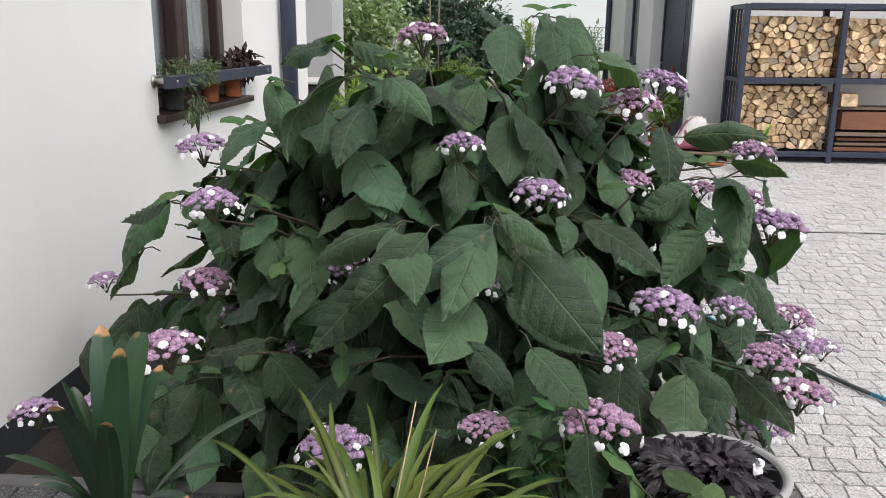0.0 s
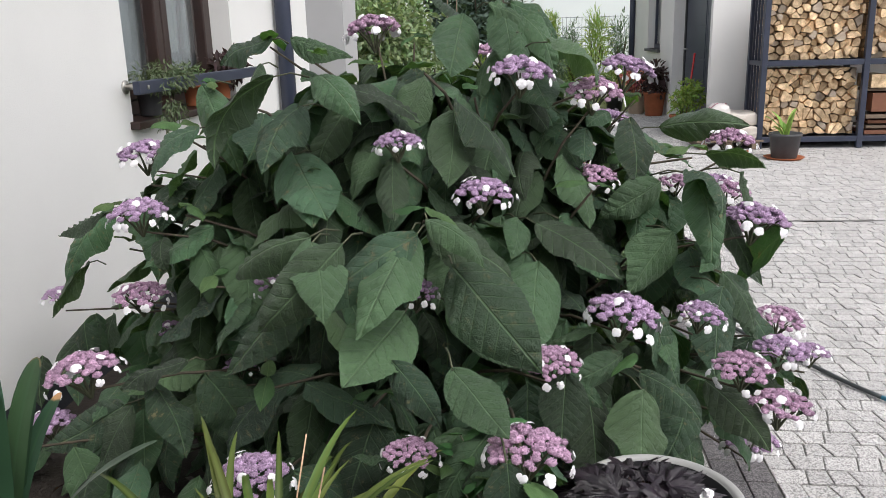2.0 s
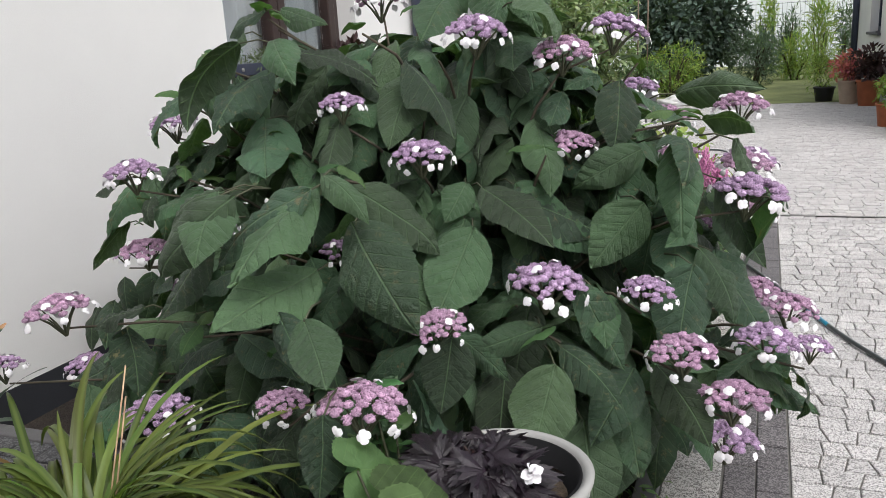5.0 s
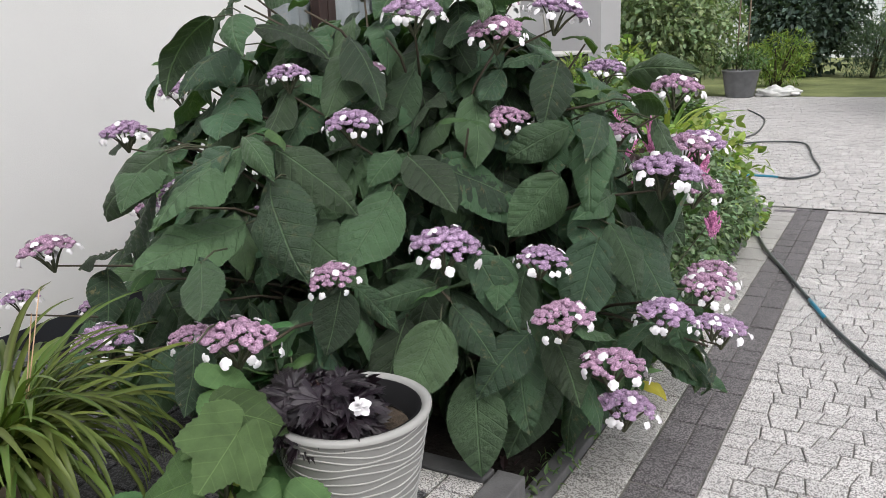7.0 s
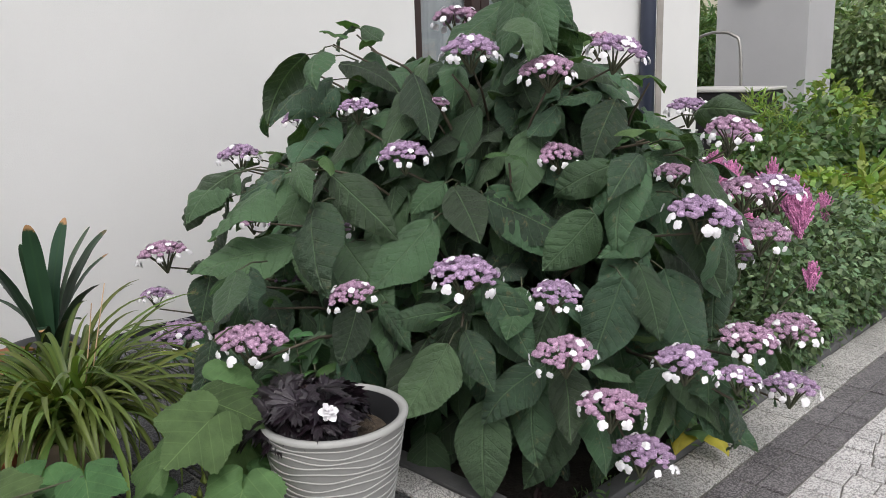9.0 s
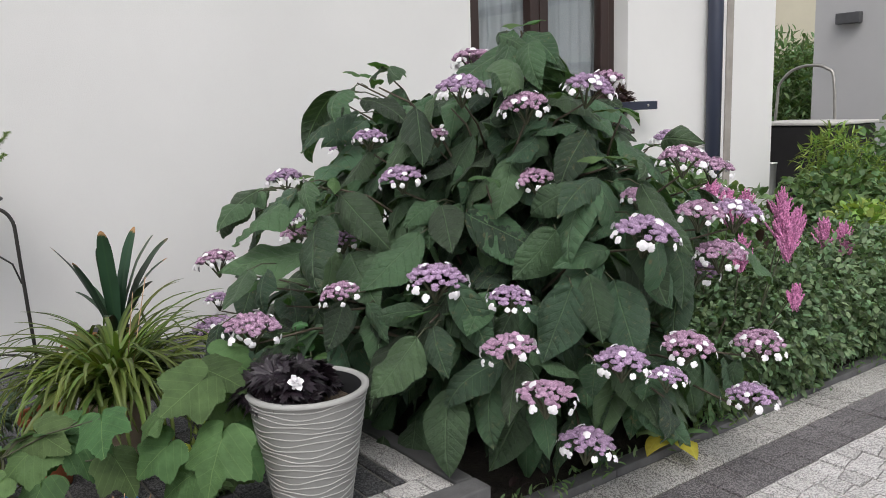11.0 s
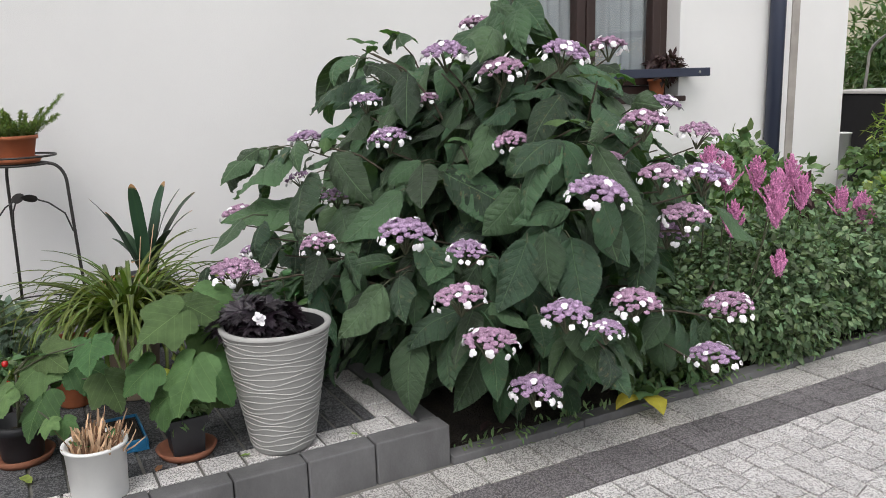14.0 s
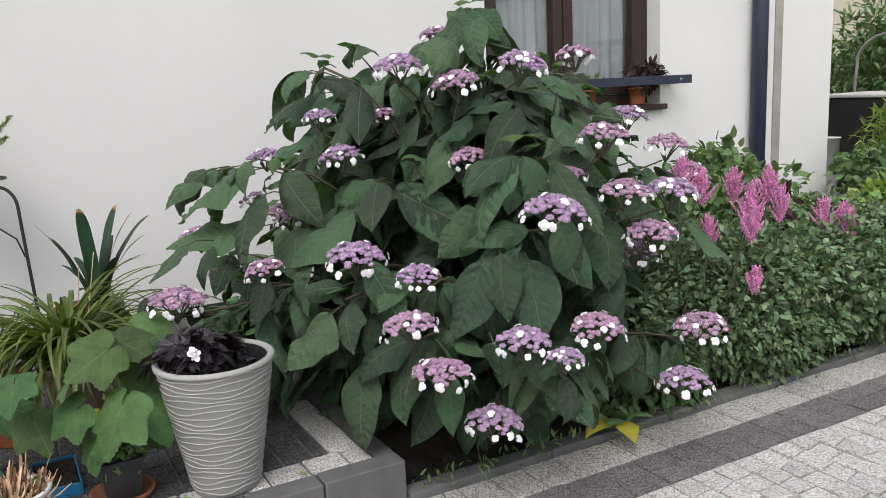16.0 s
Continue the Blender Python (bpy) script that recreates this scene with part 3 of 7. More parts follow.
def stone(geo, quad, z0, z1, c):
    """One paving stone over a four-cornered outline, with a chamfered upper edge."""
    q = np.array(quad, float)
    mid = q.mean(0)
    inner = mid + (q - mid) * (1 - c / np.linalg.norm(q - mid, axis=1))[:, None]
    v = [(*p, z0) for p in q] + [(*p, z1 - c * 0.5) for p in q] + [(*p, z1) for p in inner]
    f = [(8, 9, 10, 11)]
    for i in range(4):
        j = (i + 1) % 4
        f += [(i, j, 4 + j, 4 + i), (4 + i, 4 + j, 8 + j, 8 + i)]
    geo.add(v, f)


def rows_of_stones(x0, x1, y0, y1, depth, widths, slant, gap, top, picked, material, owner, rest_name, rest_label):
    """Stones in rows along x. Those inside the stretch 'picked' are pieces of their own, the others one joined mesh."""
    r = np.random.default_rng(int(abs(x0 * 1000 + y0 * 77)) + 3)
    rest, y = Geo(), y0
    while y < y1 - 0.02:
        yb = min(y + depth, y1)
        a, s0 = x0, 0.0
        while a < x1 - 0.01:
            w = widths[int(r.integers(len(widths)))]
            b, s1 = a + w, float(r.uniform(-slant, slant))
            if b > x1 - 0.05:
                b, s1 = x1, 0.0
            g = gap / 2
            gy = gap * 0.8
            quad = [(a - s0 + g, y + gy), (b - s1 - g, y + gy), (b + s1 - g, yb - gy), (a + s0 + g, yb - gy)]
            z = top + float(r.uniform(-0.0025, 0.0025))
            px0, px1, py0, py1 = picked
            if px0 <= a <= px1 and py0 <= y <= py1:
                g1 = Geo()
                stone(g1, quad, top - 0.04, z, 0.004)
                part("paving_stone", g1, material, owner, smooth=False)
            else:
                stone(rest, quad, top - 0.04, z, 0.004)
            a, s0 = b, s1
        y = yb
    if rest.n:
        ob = part(rest_name, rest, material, owner, rest_label, smooth=False)
        ob["kind"] = "stuff"

# ---- plants: helpers ----
def unit(v):
    v = np.asarray(v, float)
    return v / (np.linalg.norm(v) + 1e-9)


def blade(geo, width, droop, fold, wave, seed, nu=6, nv=12, base=0.0, tip=1.0, m=None, curl=0.0):
    """One leaf of length 1 along +y from the origin, upper side +z, bending down by 'droop' degrees on its way."""
    r = np.random.default_rng(seed)
    vs = np.linspace(0, 1, nv + 1)
    vs = 1 - (1 - vs) ** 1.8 if tip == 0 else vs
    ang = -radians(droop) * vs ** 1.3
    step = np.stack([np.cos(ang), np.sin(ang)], 1) * np.append(np.diff(vs), 0)[:, None]
    mid = np.vstack([[0, 0], np.cumsum(step[:-1], 0)])
    half = width * 0.5 * 1.93 * np.clip(vs, 0, 1) ** 0.42 * np.clip(1 - vs, 0, 1) ** 0.58 * (1 - 0.25 * np.clip(vs - 0.72, 0, 1) / 0.28)
    half = half * (1 - base) + base * width * 0.5 * np.sqrt(np.clip(1 - vs ** 1.6, 0, 1))
    if tip == 0:
        half = width * 0.5 * np.minimum(1, 0.62 + 0.9 * vs) * np.sqrt(np.clip(1 - vs ** 7, 0, 1))
    half[-1] = 0.002
    ph, ph2 = r.uniform(0, 6.28, 2)
    P, UV = [], []
    for k, v in enumerate(vs):
        nrm = np.array([-math.sin(ang[k]), math.cos(ang[k])])
        edge = half[k]
        for i in range(nu + 1):
            s = 2 * i / nu - 1
            x = s * edge
            up = fold * abs(x) - 0.9 * fold * x * x / width + wave * width * (s * s) * (math.sin(v * 13 + (ph if s > 0 else ph2)) + 0.6 * math.sin(v * 23 + ph2)) - curl * width * s ** 4 + 0.005 * math.cos(v * 50 - abs(s) * 6) * (1 - abs(s)) * width
            y, z = mid[k] + nrm * up
            P.append((x * (1 - 0.25 * abs(fold)), y, z))
            UV.append((0.5 + x, v))
    faces = [(k * (nu + 1) + i, k * (nu + 1) + i + 1, (k + 1) * (nu + 1) + i + 1, (k + 1) * (nu + 1) + i) for k in range(nv) for i in range(nu)]
    P = np.array(P)
    if m is not None:
        P = P @ np.array(m.to_3x3()).T + np.array(m.translation)
    return geo.add(P, faces, UV)


def lobed(geo, lobes, depth, teeth, droop, seed, m=None, rings=5, ruffle=0.0):
    """A palmate leaf of about unit length, base at the origin, pointing along +y."""
    r = np.random.default_rng(seed)
    n = 61
    th = np.linspace(-2.75, 2.75, n)
    c = np.array([0, 0.34])
    gap = 1.95 / ((lobes - 1) / 2)
    rad = np.full(n, 0.46 - 0.35 * depth)
    for j in range(lobes):
        a = (j - (lobes - 1) / 2) * gap + r.uniform(-0.06, 0.06)
        tall = depth * (1.0 - 0.12 * abs(a)) * r.uniform(0.85, 1.1)
        rad = np.maximum(rad, 0.46 - 0.35 * depth + tall * np.clip(1 - np.abs(th - a) / (0.62 * gap), 0, 1) ** 1.15)
    rad = rad * (1 + teeth * np.where(np.arange(n) % 2, 1, -1)) * (1 + 0.12 * np.cos(th))
    pts, uv = [(c[0], c[1], 0.0)], [(0.5, 0.34)]
    for q in np.linspace(1 / rings, 1, rings):
        for k in range(n):
            x, y = c[0] + q * rad[k] * math.sin(th[k]), c[1] + q * rad[k] * math.cos(th[k])
            d = math.hypot(x, y)
            z = -math.tan(radians(droop)) * 0.55 * d * d + 0.03 * math.cos(th[k] * 6.283 / gap) * q * q - 0.02 * math.cos(th[k] * 12.57 / gap) * q * (1 - q) * 2 + 0.02 * r.standard_normal() * q * 0.4 + ruffle * q * q * math.sin(th[k] * 7 + seed)
            pts.append((x, y, z))
            uv.append((0.5 + x, y))
    f = [(0, 1 + k, 2 + k) for k in range(n - 1)]
    for j in range(rings - 1):
        f += [(1 + j * n + k, 1 + (j + 1) * n + k, 2 + (j + 1) * n + k, 2 + j * n + k) for k in range(n - 1)]
    P = np.array(pts)
    if m is not None:
        P = P @ np.array(m.to_3x3()).T + np.array(m.translation)
    return geo.add(P, f, uv)


MAPLE_TURN = (0, 14, 27, 33, 44, 54, 66, 84, 92, 106, 124, 146, 166, 178)
MAPLE_REACH = (0.90, 0.75, 0.62, 0.61, 0.70, 0.76, 0.66, 0.53, 0.53, 0.58, 0.52, 0.42, 0.32, 0.10)


def maple(seed, droop):
    """A five-pointed soft leaf of about unit length, its stalk at the origin, pointing along +y; ribs sunk, flesh puffed between them."""
    r = np.random.default_rng(seed)
    n, rings = 97, 7
    th = np.radians(np.linspace(-178, 178, n))
    skew = r.uniform(0.92, 1.08, 2)
    rad = np.interp(np.degrees(np.abs(th)), MAPLE_TURN, MAPLE_REACH) * np.where(th > 0, *skew) * (1 + 0.022 * np.where(np.arange(n) % 2, 1, -1))
    ribs = np.radians([0, 54, 108])
    gap = np.min(np.abs(np.abs(th)[:, None] - ribs), axis=1)
    sag = np.tan(radians(droop)) * 0.5
    ph = r.uniform(0, 6.28, 2)
    pts, uv = [(0, 0.10, 0.0)], [(0.5, 0.1)]
    for q in np.linspace(1 / rings, 1, rings):
        x, y = q * rad * np.sin(th), 0.10 + q * rad * np.cos(th)
        z = -sag * (x * x * 1.5 + y * y) + 0.09 * q * np.minimum(gap, 0.4) + 0.03 * q * q * np.sin(th * 5 + ph[0]) + 0.012 * np.sin(x * 22 + ph[1]) * np.sin(y * 19)
        pts += list(zip(x, y, z))
        uv += list(zip(0.5 + x, y))
    f = [(0, 1 + k, 2 + k) for k in range(n - 1)]
    for j in range(rings - 1):
        f += [(1 + j * n + k, 1 + (j + 1) * n + k, 2 + (j + 1) * n + k, 2 + j * n + k) for k in range(n - 1)]
    return Geo().add(pts, f, uv)


def aim(at, heading, size=1.0, roll=0.0, up=(0, 0, 1)):
    """A pose whose +y runs along heading and whose +z is as near to up as can be."""
    yv = unit(heading)
    xv = unit(np.cross(yv, up))
    zv = np.cross(xv, yv)
    m = Matrix(((xv[0], yv[0], zv[0]), (xv[1], yv[1], zv[1]), (xv[2], yv[2], zv[2]))).to_4x4()
    return Matrix.Translation([float(c) for c in at]) @ m @ Matrix.Rotation(radians(roll), 4, "Y") @ Matrix.Scale(float(size), 4)


def direction(azimuth, pitch):
    a, p = radians(azimuth), radians(pitch)
    return np.array([math.cos(a) * math.cos(p), math.sin(a) * math.cos(p), math.sin(p)])


def leaf_cloud(centres, outward, size, aspect=0.5, hang=0.3, seed=1, spread=0.8, fold=0.25):
    """Many small folded leaves, joined: one at each centre, turned roughly outward and hanging a little."""
    r = np.random.default_rng(seed)
    n = len(centres)
    d = outward + spread * r.standard_normal((n, 3))
    d[:, 2] -= hang
    d /= np.linalg.norm(d, axis=1)[:, None]
    upv = np.array([0, 0, 1.0]) + 0.45 * r.standard_normal((n, 3))
    x = np.cross(d, upv)
    x /= np.linalg.norm(x, axis=1)[:, None] + 1e-9
    z = np.cross(x, d)
    L = (size * r.uniform(0.65, 1.25, n))[:, None]
    w = L * aspect * 0.5
    g = Geo()
    P = np.stack([centres, centres + d * L * 0.3 + x * w * 0.85 + z * w * fold, centres + d * L * 0.65 + x * w * 0.75 + z * w * fold * 0.6, centres + d * L - z * L * 0.12,
                  centres + d * L * 0.65 - x * w * 0.75 + z * w * fold * 0.6, centres + d * L * 0.3 - x * w * 0.85 + z * w * fold, centres + d * L * 0.5], 1).reshape(-1, 3)
    uv = np.tile(np.array([(0.5, 0.02), (0.7, 0.3), (0.66, 0.65), (0.5, 1), (0.34, 0.65), (0.3, 0.3), (0.5, 0.5)]), (n, 1))
    faces = []
    for k in range(n):
        b = 7 * k
        faces += [(b, b + 1, b + 6), (b + 1, b + 2, b + 6), (b + 2, b + 3, b + 6), (b + 3, b + 4, b + 6), (b + 4, b + 5, b + 6), (b + 5, b, b + 6)]
    g.v, g.f, g.uv, g.n = [P], faces, [uv], 7 * n
    return g


def crown_points(centre, radii, n, seed, lumps=22, lump=0.38, floor=None):
    """Points on the outsides of many clumps that together fill an uneven crown."""
    r = np.random.default_rng(seed)
    d = r.standard_normal((lumps, 3))
    d /= np.linalg.norm(d, axis=1)[:, None]
    c = d * r.uniform(0.35, 0.78, (lumps, 1))
    k = r.integers(lumps, size=n)
    s = r.standard_normal((n, 3))
    s /= np.linalg.norm(s, axis=1)[:, None]
    rad = lump * r.uniform(0.75, 1.25, lumps)
    p = c[k] + s * rad[k][:, None] * r.uniform(0.7, 1.0, (n, 1))
    pts = np.array(centre) + p * np.array(radii)
    out = s * 0.7 + p * 0.5
    keep = np.ones(n, bool) if floor is None else pts[:, 2] > floor
    return pts[keep], out[keep]


def shrub(name, label, category, centre, radii, n, size, material, seed, lumps=22, aspect=0.5, hang=0.3, trunk=0.03, group=""):
    cx, cy, cz = centre
    ob = thing(name, label, category, (cx, cy, 0.0), group)
    tr, r = Geo(), np.random.default_rng(seed)
    for k in range(5):
        a = r.uniform(0, 6.28)
        e = np.array([math.cos(a) * radii[0] * 0.55, math.sin(a) * radii[1] * 0.55, cz + radii[2] * r.uniform(0.0, 0.5)])
        t = np.linspace(0, 1, 6)[:, None]
        path = np.array([0.04 * math.cos(a), 0.04 * math.sin(a), -0.03]) * (1 - t) + e * t + np.array([0, 0, 0.15 * radii[2]]) * np.sin(t * 3.14)
        tr.tube(path, np.linspace(trunk, trunk * 0.35, 6), 6)
    part("trunk", tr, STEM, ob)
    p, o = crown_points((0, 0, cz), radii, n, seed, lumps, floor=0.02)
    crown = part("crown", leaf_cloud(p, o, size, aspect, hang, seed), material, ob)
    crown["kind"] = "stuff"
    return ob


# ---- the lacecap hydrangea ----
def velvet_leaf(width, droop, seed, arch=0.3, crinkle=0.05, nu=10, nv=34, twist=0.0, sway=0.0):
    """A broad ovate leaf of length 1 along +y: toothed edge, sunken veins, sides that arch down, an uneven rim."""
    r = np.random.default_rng(seed)
    vs = np.linspace(0, 1, nv + 1)
    ang = -radians(droop) * vs ** 1.3
    step = np.stack([np.cos(ang), np.sin(ang)], 1)[:-1] / nv
    mid = np.vstack([[0, 0], np.cumsum(step, 0)])
    t = np.clip((vs - 0.43) / 0.57, 0, 1)
    half = 0.5 * width * (1 - (1 - np.clip(vs / 0.43, 0, 1)) ** 2.1) ** 0.62 * (1 - t ** 1.65) ** 0.94
    half = np.maximum(half * (1 + 0.016 * np.where(np.arange(nv + 1) % 2, 1, -1)), 0.0015)
    s = np.linspace(-1, 1, nu + 1)
    ph = r.uniform(0, 6.28, 4)
    fold = r.uniform(0.03, 0.14)
    V, S = np.meshgrid(vs, s, indexing="ij")
    X = S * half[:, None]
    vein = (V - 0.75 * np.abs(X)) * 8.0
    up = fold * np.abs(X) - arch * X * X / (0.5 * width)
    up -= r.uniform(0.026, 0.046) * width * np.cos(6.283 * (vein - 0.5)) * (1 - S ** 4) * np.minimum(1, np.abs(S) * 3)
    ph_side = np.where(S > 0, ph[0], ph[1])
    up += crinkle * width * S ** 2 * (np.sin(V * 10 + ph_side) + 0.45 * np.sin(V * 19 + 2 * ph_side)) * np.sin(np.pi * np.clip(V * 1.1, 0, 1))
    up += 0.35 * crinkle * width * np.sin(V * 9 + ph[2]) * np.cos(S * 3 + ph[3])
    tw = radians(twist) * V
    side = X * np.cos(tw) - up * np.sin(tw) + sway * np.sin(np.pi * V * 0.8)
    rise = X * np.sin(tw) + up * np.cos(tw)
    a = ang[:, None]
    P = np.stack([side * (1 - 0.3 * arch), mid[:, :1] - np.sin(a) * rise, mid[:, 1:] + np.cos(a) * rise], -1).reshape(-1, 3)
    UV = np.stack([0.5 + X, V], -1).reshape(-1, 2)
    faces = [(k * (nu + 1) + i, k * (nu + 1) + i + 1, (k + 1) * (nu + 1) + i + 1, (k + 1) * (nu + 1) + i) for k in range(nv) for i in range(nu)]
    return Geo().add(P, faces, UV)


def leaf_meshes(count, width, droops, material, seed, crinkle=(0.035, 0.11), **kw):
    out = []
    r = np.random.default_rng(seed)
    for k in range(count):
        g = velvet_leaf(width * r.uniform(0.9, 1.14), droops[k % len(droops)] + r.uniform(-8, 8), seed + k, r.uniform(0.2, 0.65), r.uniform(*crinkle), twist=r.uniform(-28, 28), sway=r.uniform(-0.05, 0.05), **kw)
        me = g.mesh("leaf")
        me.materials.append(material)
        g.bend = droops[k % len(droops)]
        out.append((me, g))
    return out


BIG_SET = leaf_meshes(16, 0.56, (15, 32, 50, 65, 85, 105), LEAF, 40)
BIG, BIG_GEO = [m for m, g in BIG_SET], [g for m, g in BIG_SET]
YOUNG_SET = leaf_meshes(6, 0.5, (25, 45, 70), LEAF_YOUNG, 80, nv=18, nu=6)
DEEP_GEO = [g for m, g in leaf_meshes(10, 0.56, (20, 45, 70, 95), LEAF, 140, nv=14, nu=6)]
YOUNG, YOUNG_GEO = [m for m, g in YOUNG_SET], [g for m, g in YOUNG_SET]

TET = np.array([(1, 0, -0.5), (-0.5, 0.87, -0.5), (-0.5, -0.87, -0.5), (0, 0, 1.0), (0, 0, -1.0)])
TET_F = [(0, 1, 3), (1, 2, 3), (2, 0, 3), (1, 0, 4), (2, 1, 4), (0, 2, 4)]


def ball():
    bm = bmesh.new()
    bmesh.ops.create_icosphere(bm, subdivisions=2, radius=1)
    bm.verts.index_update()
    out = np.array([v.co[:] for v in bm.verts]), [tuple(v.index for v in f.verts) for f in bm.faces]
    bm.free()
    return out


BALL, BALL_F = ball()


def head_mesh(seed, material, clusters=74):
    """A flat-domed corymb of unit radius: rounded tufts, each crowded with tiny round buds."""
    r = np.random.default_rng(seed)
    g = Geo()
    for k in range(clusters):
        q = math.sqrt((k + 0.5) / clusters)
        a = k * 2.39996 + r.uniform(-0.3, 0.3)
        c = np.array([0.86 * q * math.cos(a), 0.86 * q * math.sin(a), 0.38 * (1 - q * q) + r.uniform(-0.06, 0.08)])
        cr = r.uniform(0.078, 0.128)
        flat = np.array([1.08, 1.08, 0.78])
        g.add(BALL * cr * 0.86 * flat + c, BALL_F)
        for _ in range(42):
            d = unit(r.standard_normal(3))
            d[2] = abs(d[2]) if d[2] < -0.35 else d[2]
            s = r.uniform(0.016, 0.026)
            rot = np.array(Euler((r.uniform(0, 3), r.uniform(0, 3), r.uniform(0, 3))).to_matrix())
            g.add(TET @ rot.T * s + c + d * cr * r.uniform(0.82, 1.0) * flat, TET_F)
    me = g.mesh("flower_head", True)
    me.materials.append(material)
    return me


def floret_mesh(seed):
    """One white sterile floret of four broad cupped petals facing +z, about 1 across."""
    r = np.random.default_rng(seed)
    g = Geo()
    for j in range(4):
        a = j * 1.5708 + r.uniform(-0.15, 0.15)
        d, e, s = np.array([math.cos(a), math.sin(a), 0]), np.array([-math.sin(a), math.cos(a), 0]), r.uniform(0.46, 0.58)
        up = np.array([0, 0, 1.0])
        cup = r.uniform(-0.22, 0.02)
        v = [np.zeros(3)] + [(d * q + e * w) * s + up * (h + cup * q * q) for q, w, h in ((0.30, -0.45, 0.05), (0.70, -0.60, 0.02), (1.0, -0.36, -0.03), (1.06, 0.0, 0.02), (1.0, 0.36, -0.03), (0.70, 0.60, 0.02), (0.30, 0.45, 0.05), (0.62, 0.0, 0.08))]
        g.add(v, [(0, 1, 8), (1, 2, 8), (2, 3, 8), (3, 4, 8), (4, 5, 8), (5, 6, 8), (6, 7, 8), (7, 0, 8)])
    g.add(TET * 0.08 + np.array([0, 0, 0.06]), TET_F)
    me = g.mesh("floret", True)
    me.materials.append(PETAL)
    return me


def floret_poses(seed, count):
    """Where the florets sit on a head of unit radius: most hang round the rim, a few stand on the dome."""
    r = np.random.default_rng(seed)
    out = []
    for k in range(count):
        inner = r.random() < 0.24
        a = 6.283 * k / count + r.uniform(-0.24, 0.24)
        q = r.uniform(0.4, 0.78) if inner else r.uniform(0.90, 1.10)
        c = (q * math.cos(a), q * math.sin(a), (0.40 * (1 - q * q) + 0.13) if inner else r.uniform(-0.26, -0.04))
        n = unit([math.cos(a), math.sin(a), 1.3 if inner else r.uniform(-0.25, 0.55)])
        out.append(aim(c, np.cross(n, [0.3, 0.2, 1]), r.uniform(0.20, 0.29), 0, n) @ Matrix.Rotation(r.uniform(0, 1.5), 4, "Z"))
    return out


HEADS = [head_mesh(k, m) for k, m in enumerate((BUDS, BUDS_PINK, BUDS, BUDS_PINK))] + [head_mesh(9, BUDS_DULL, 46)]
FLORETS = [floret_mesh(k + 20) for k in range(3)]
FLORET_SETS = [floret_poses(k + 30, c) for k, c in enumerate((13, 15, 17, 12))]

# flower heads: place of the dome's middle, radius
UPPER = [
    (0.225, 2.245, 1.245, 0.085), (0.410, 2.342, 1.184, 0.080), (0.522, 2.518, 1.230, 0.085), (0.075, 3.066, 1.267, 0.080), (-0.073, 2.084, 1.089, 0.062),
    (0.060, 2.262, 1.085, 0.052), (0.135, 2.064, 0.971, 0.075), (0.418, 2.382, 0.954, 0.072), (-0.740, 2.082, 0.925, 0.080), (0.820, 2.578, 1.020, 0.075),
    (0.506, 2.938, 1.050, 0.075), (0.596, 3.031, 0.953, 0.075), (0.855, 2.382, 0.838, 0.095), (0.835, 2.633, 0.859, 0.075), (0.836, 2.807, 0.846, 0.085),
    (0.850, 2.723, 0.732, 0.082), (0.733, 2.775, 0.650, 0.070), (-0.224, 2.657, 1.363, 0.090), (-0.895, 2.462, 1.023, 0.085), (0.667, 2.563, 0.898, 0.060),
]
LOWER = [
    (0.460, 1.962, 0.712, 0.092), (0.288, 1.741, 0.672, 0.062), (0.654, 2.064, 0.668, 0.065), (0.734, 1.984, 0.566, 0.078), (0.898, 2.233, 0.516, 0.078),
    (0.955, 2.432, 0.528, 0.075), (0.994, 2.296, 0.478, 0.055), (0.834, 2.022, 0.459, 0.083), (0.820, 2.187, 0.280, 0.083), (0.870, 2.901, 0.425, 0.085),
    (0.930, 2.775, 0.297, 0.083), (0.238, 1.497, 0.613, 0.085), (-0.020, 1.930, 0.765, 0.060), (0.380, 3.354, 0.824, 0.070), (-1.314, 2.601, 0.531, 0.060),
    (-0.793, 2.148, 0.686, 0.080), (-0.796, 2.285, 0.529, 0.060), (-0.775, 1.785, 0.625, 0.088), (-0.325, 1.600, 0.480, 0.085), (0.007, 1.585, 0.543, 0.058),
    (-1.157, 2.208, 0.270, 0.080), (-0.520, 2.100, 0.500, 0.050), (-1.220, 1.950, 0.360, 0.070), (-0.341, 1.900, 0.800, 0.055),
]
AXIS = np.array([0.0, 2.62])


# large leaves that stand out: foot of the blade, heading, pitch, length
LEAVES_FRONT = [
    (0.12, 1.78, 0.86, -32, -57, 0.25), (-0.23, 2.06, 1.24, -31, -54, 0.17), (-0.41, 2.12, 1.19, -113, -57, 0.21), (-0.26, 2.10, 1.05, -103, -59, 0.18),
    (-0.08, 2.08, 1.04, -78, -63, 0.14), (0.13, 2.30, 1.14, 14, -36, 0.15), (0.42, 2.34, 1.09, -76, -63, 0.10), (0.69, 2.28, 0.96, -82, -58, 0.19),
    (0.60, 2.41, 0.92, -127, -19, 0.23), (0.59, 2.32, 0.81, -119, -33, 0.22), (0.74, 2.30, 0.76, -126, -21, 0.15), (0.71, 2.34, 0.70, -17, -56, 0.17),
    (0.29, 2.09, 0.86, 0, -46, 0.17), (0.24, 2.10, 0.89, -115, -50, 0.12), (0.29, 2.25, 0.86, 17, -35, 0.22), (0.05, 1.88, 0.92, 3, -36, 0.28),
]
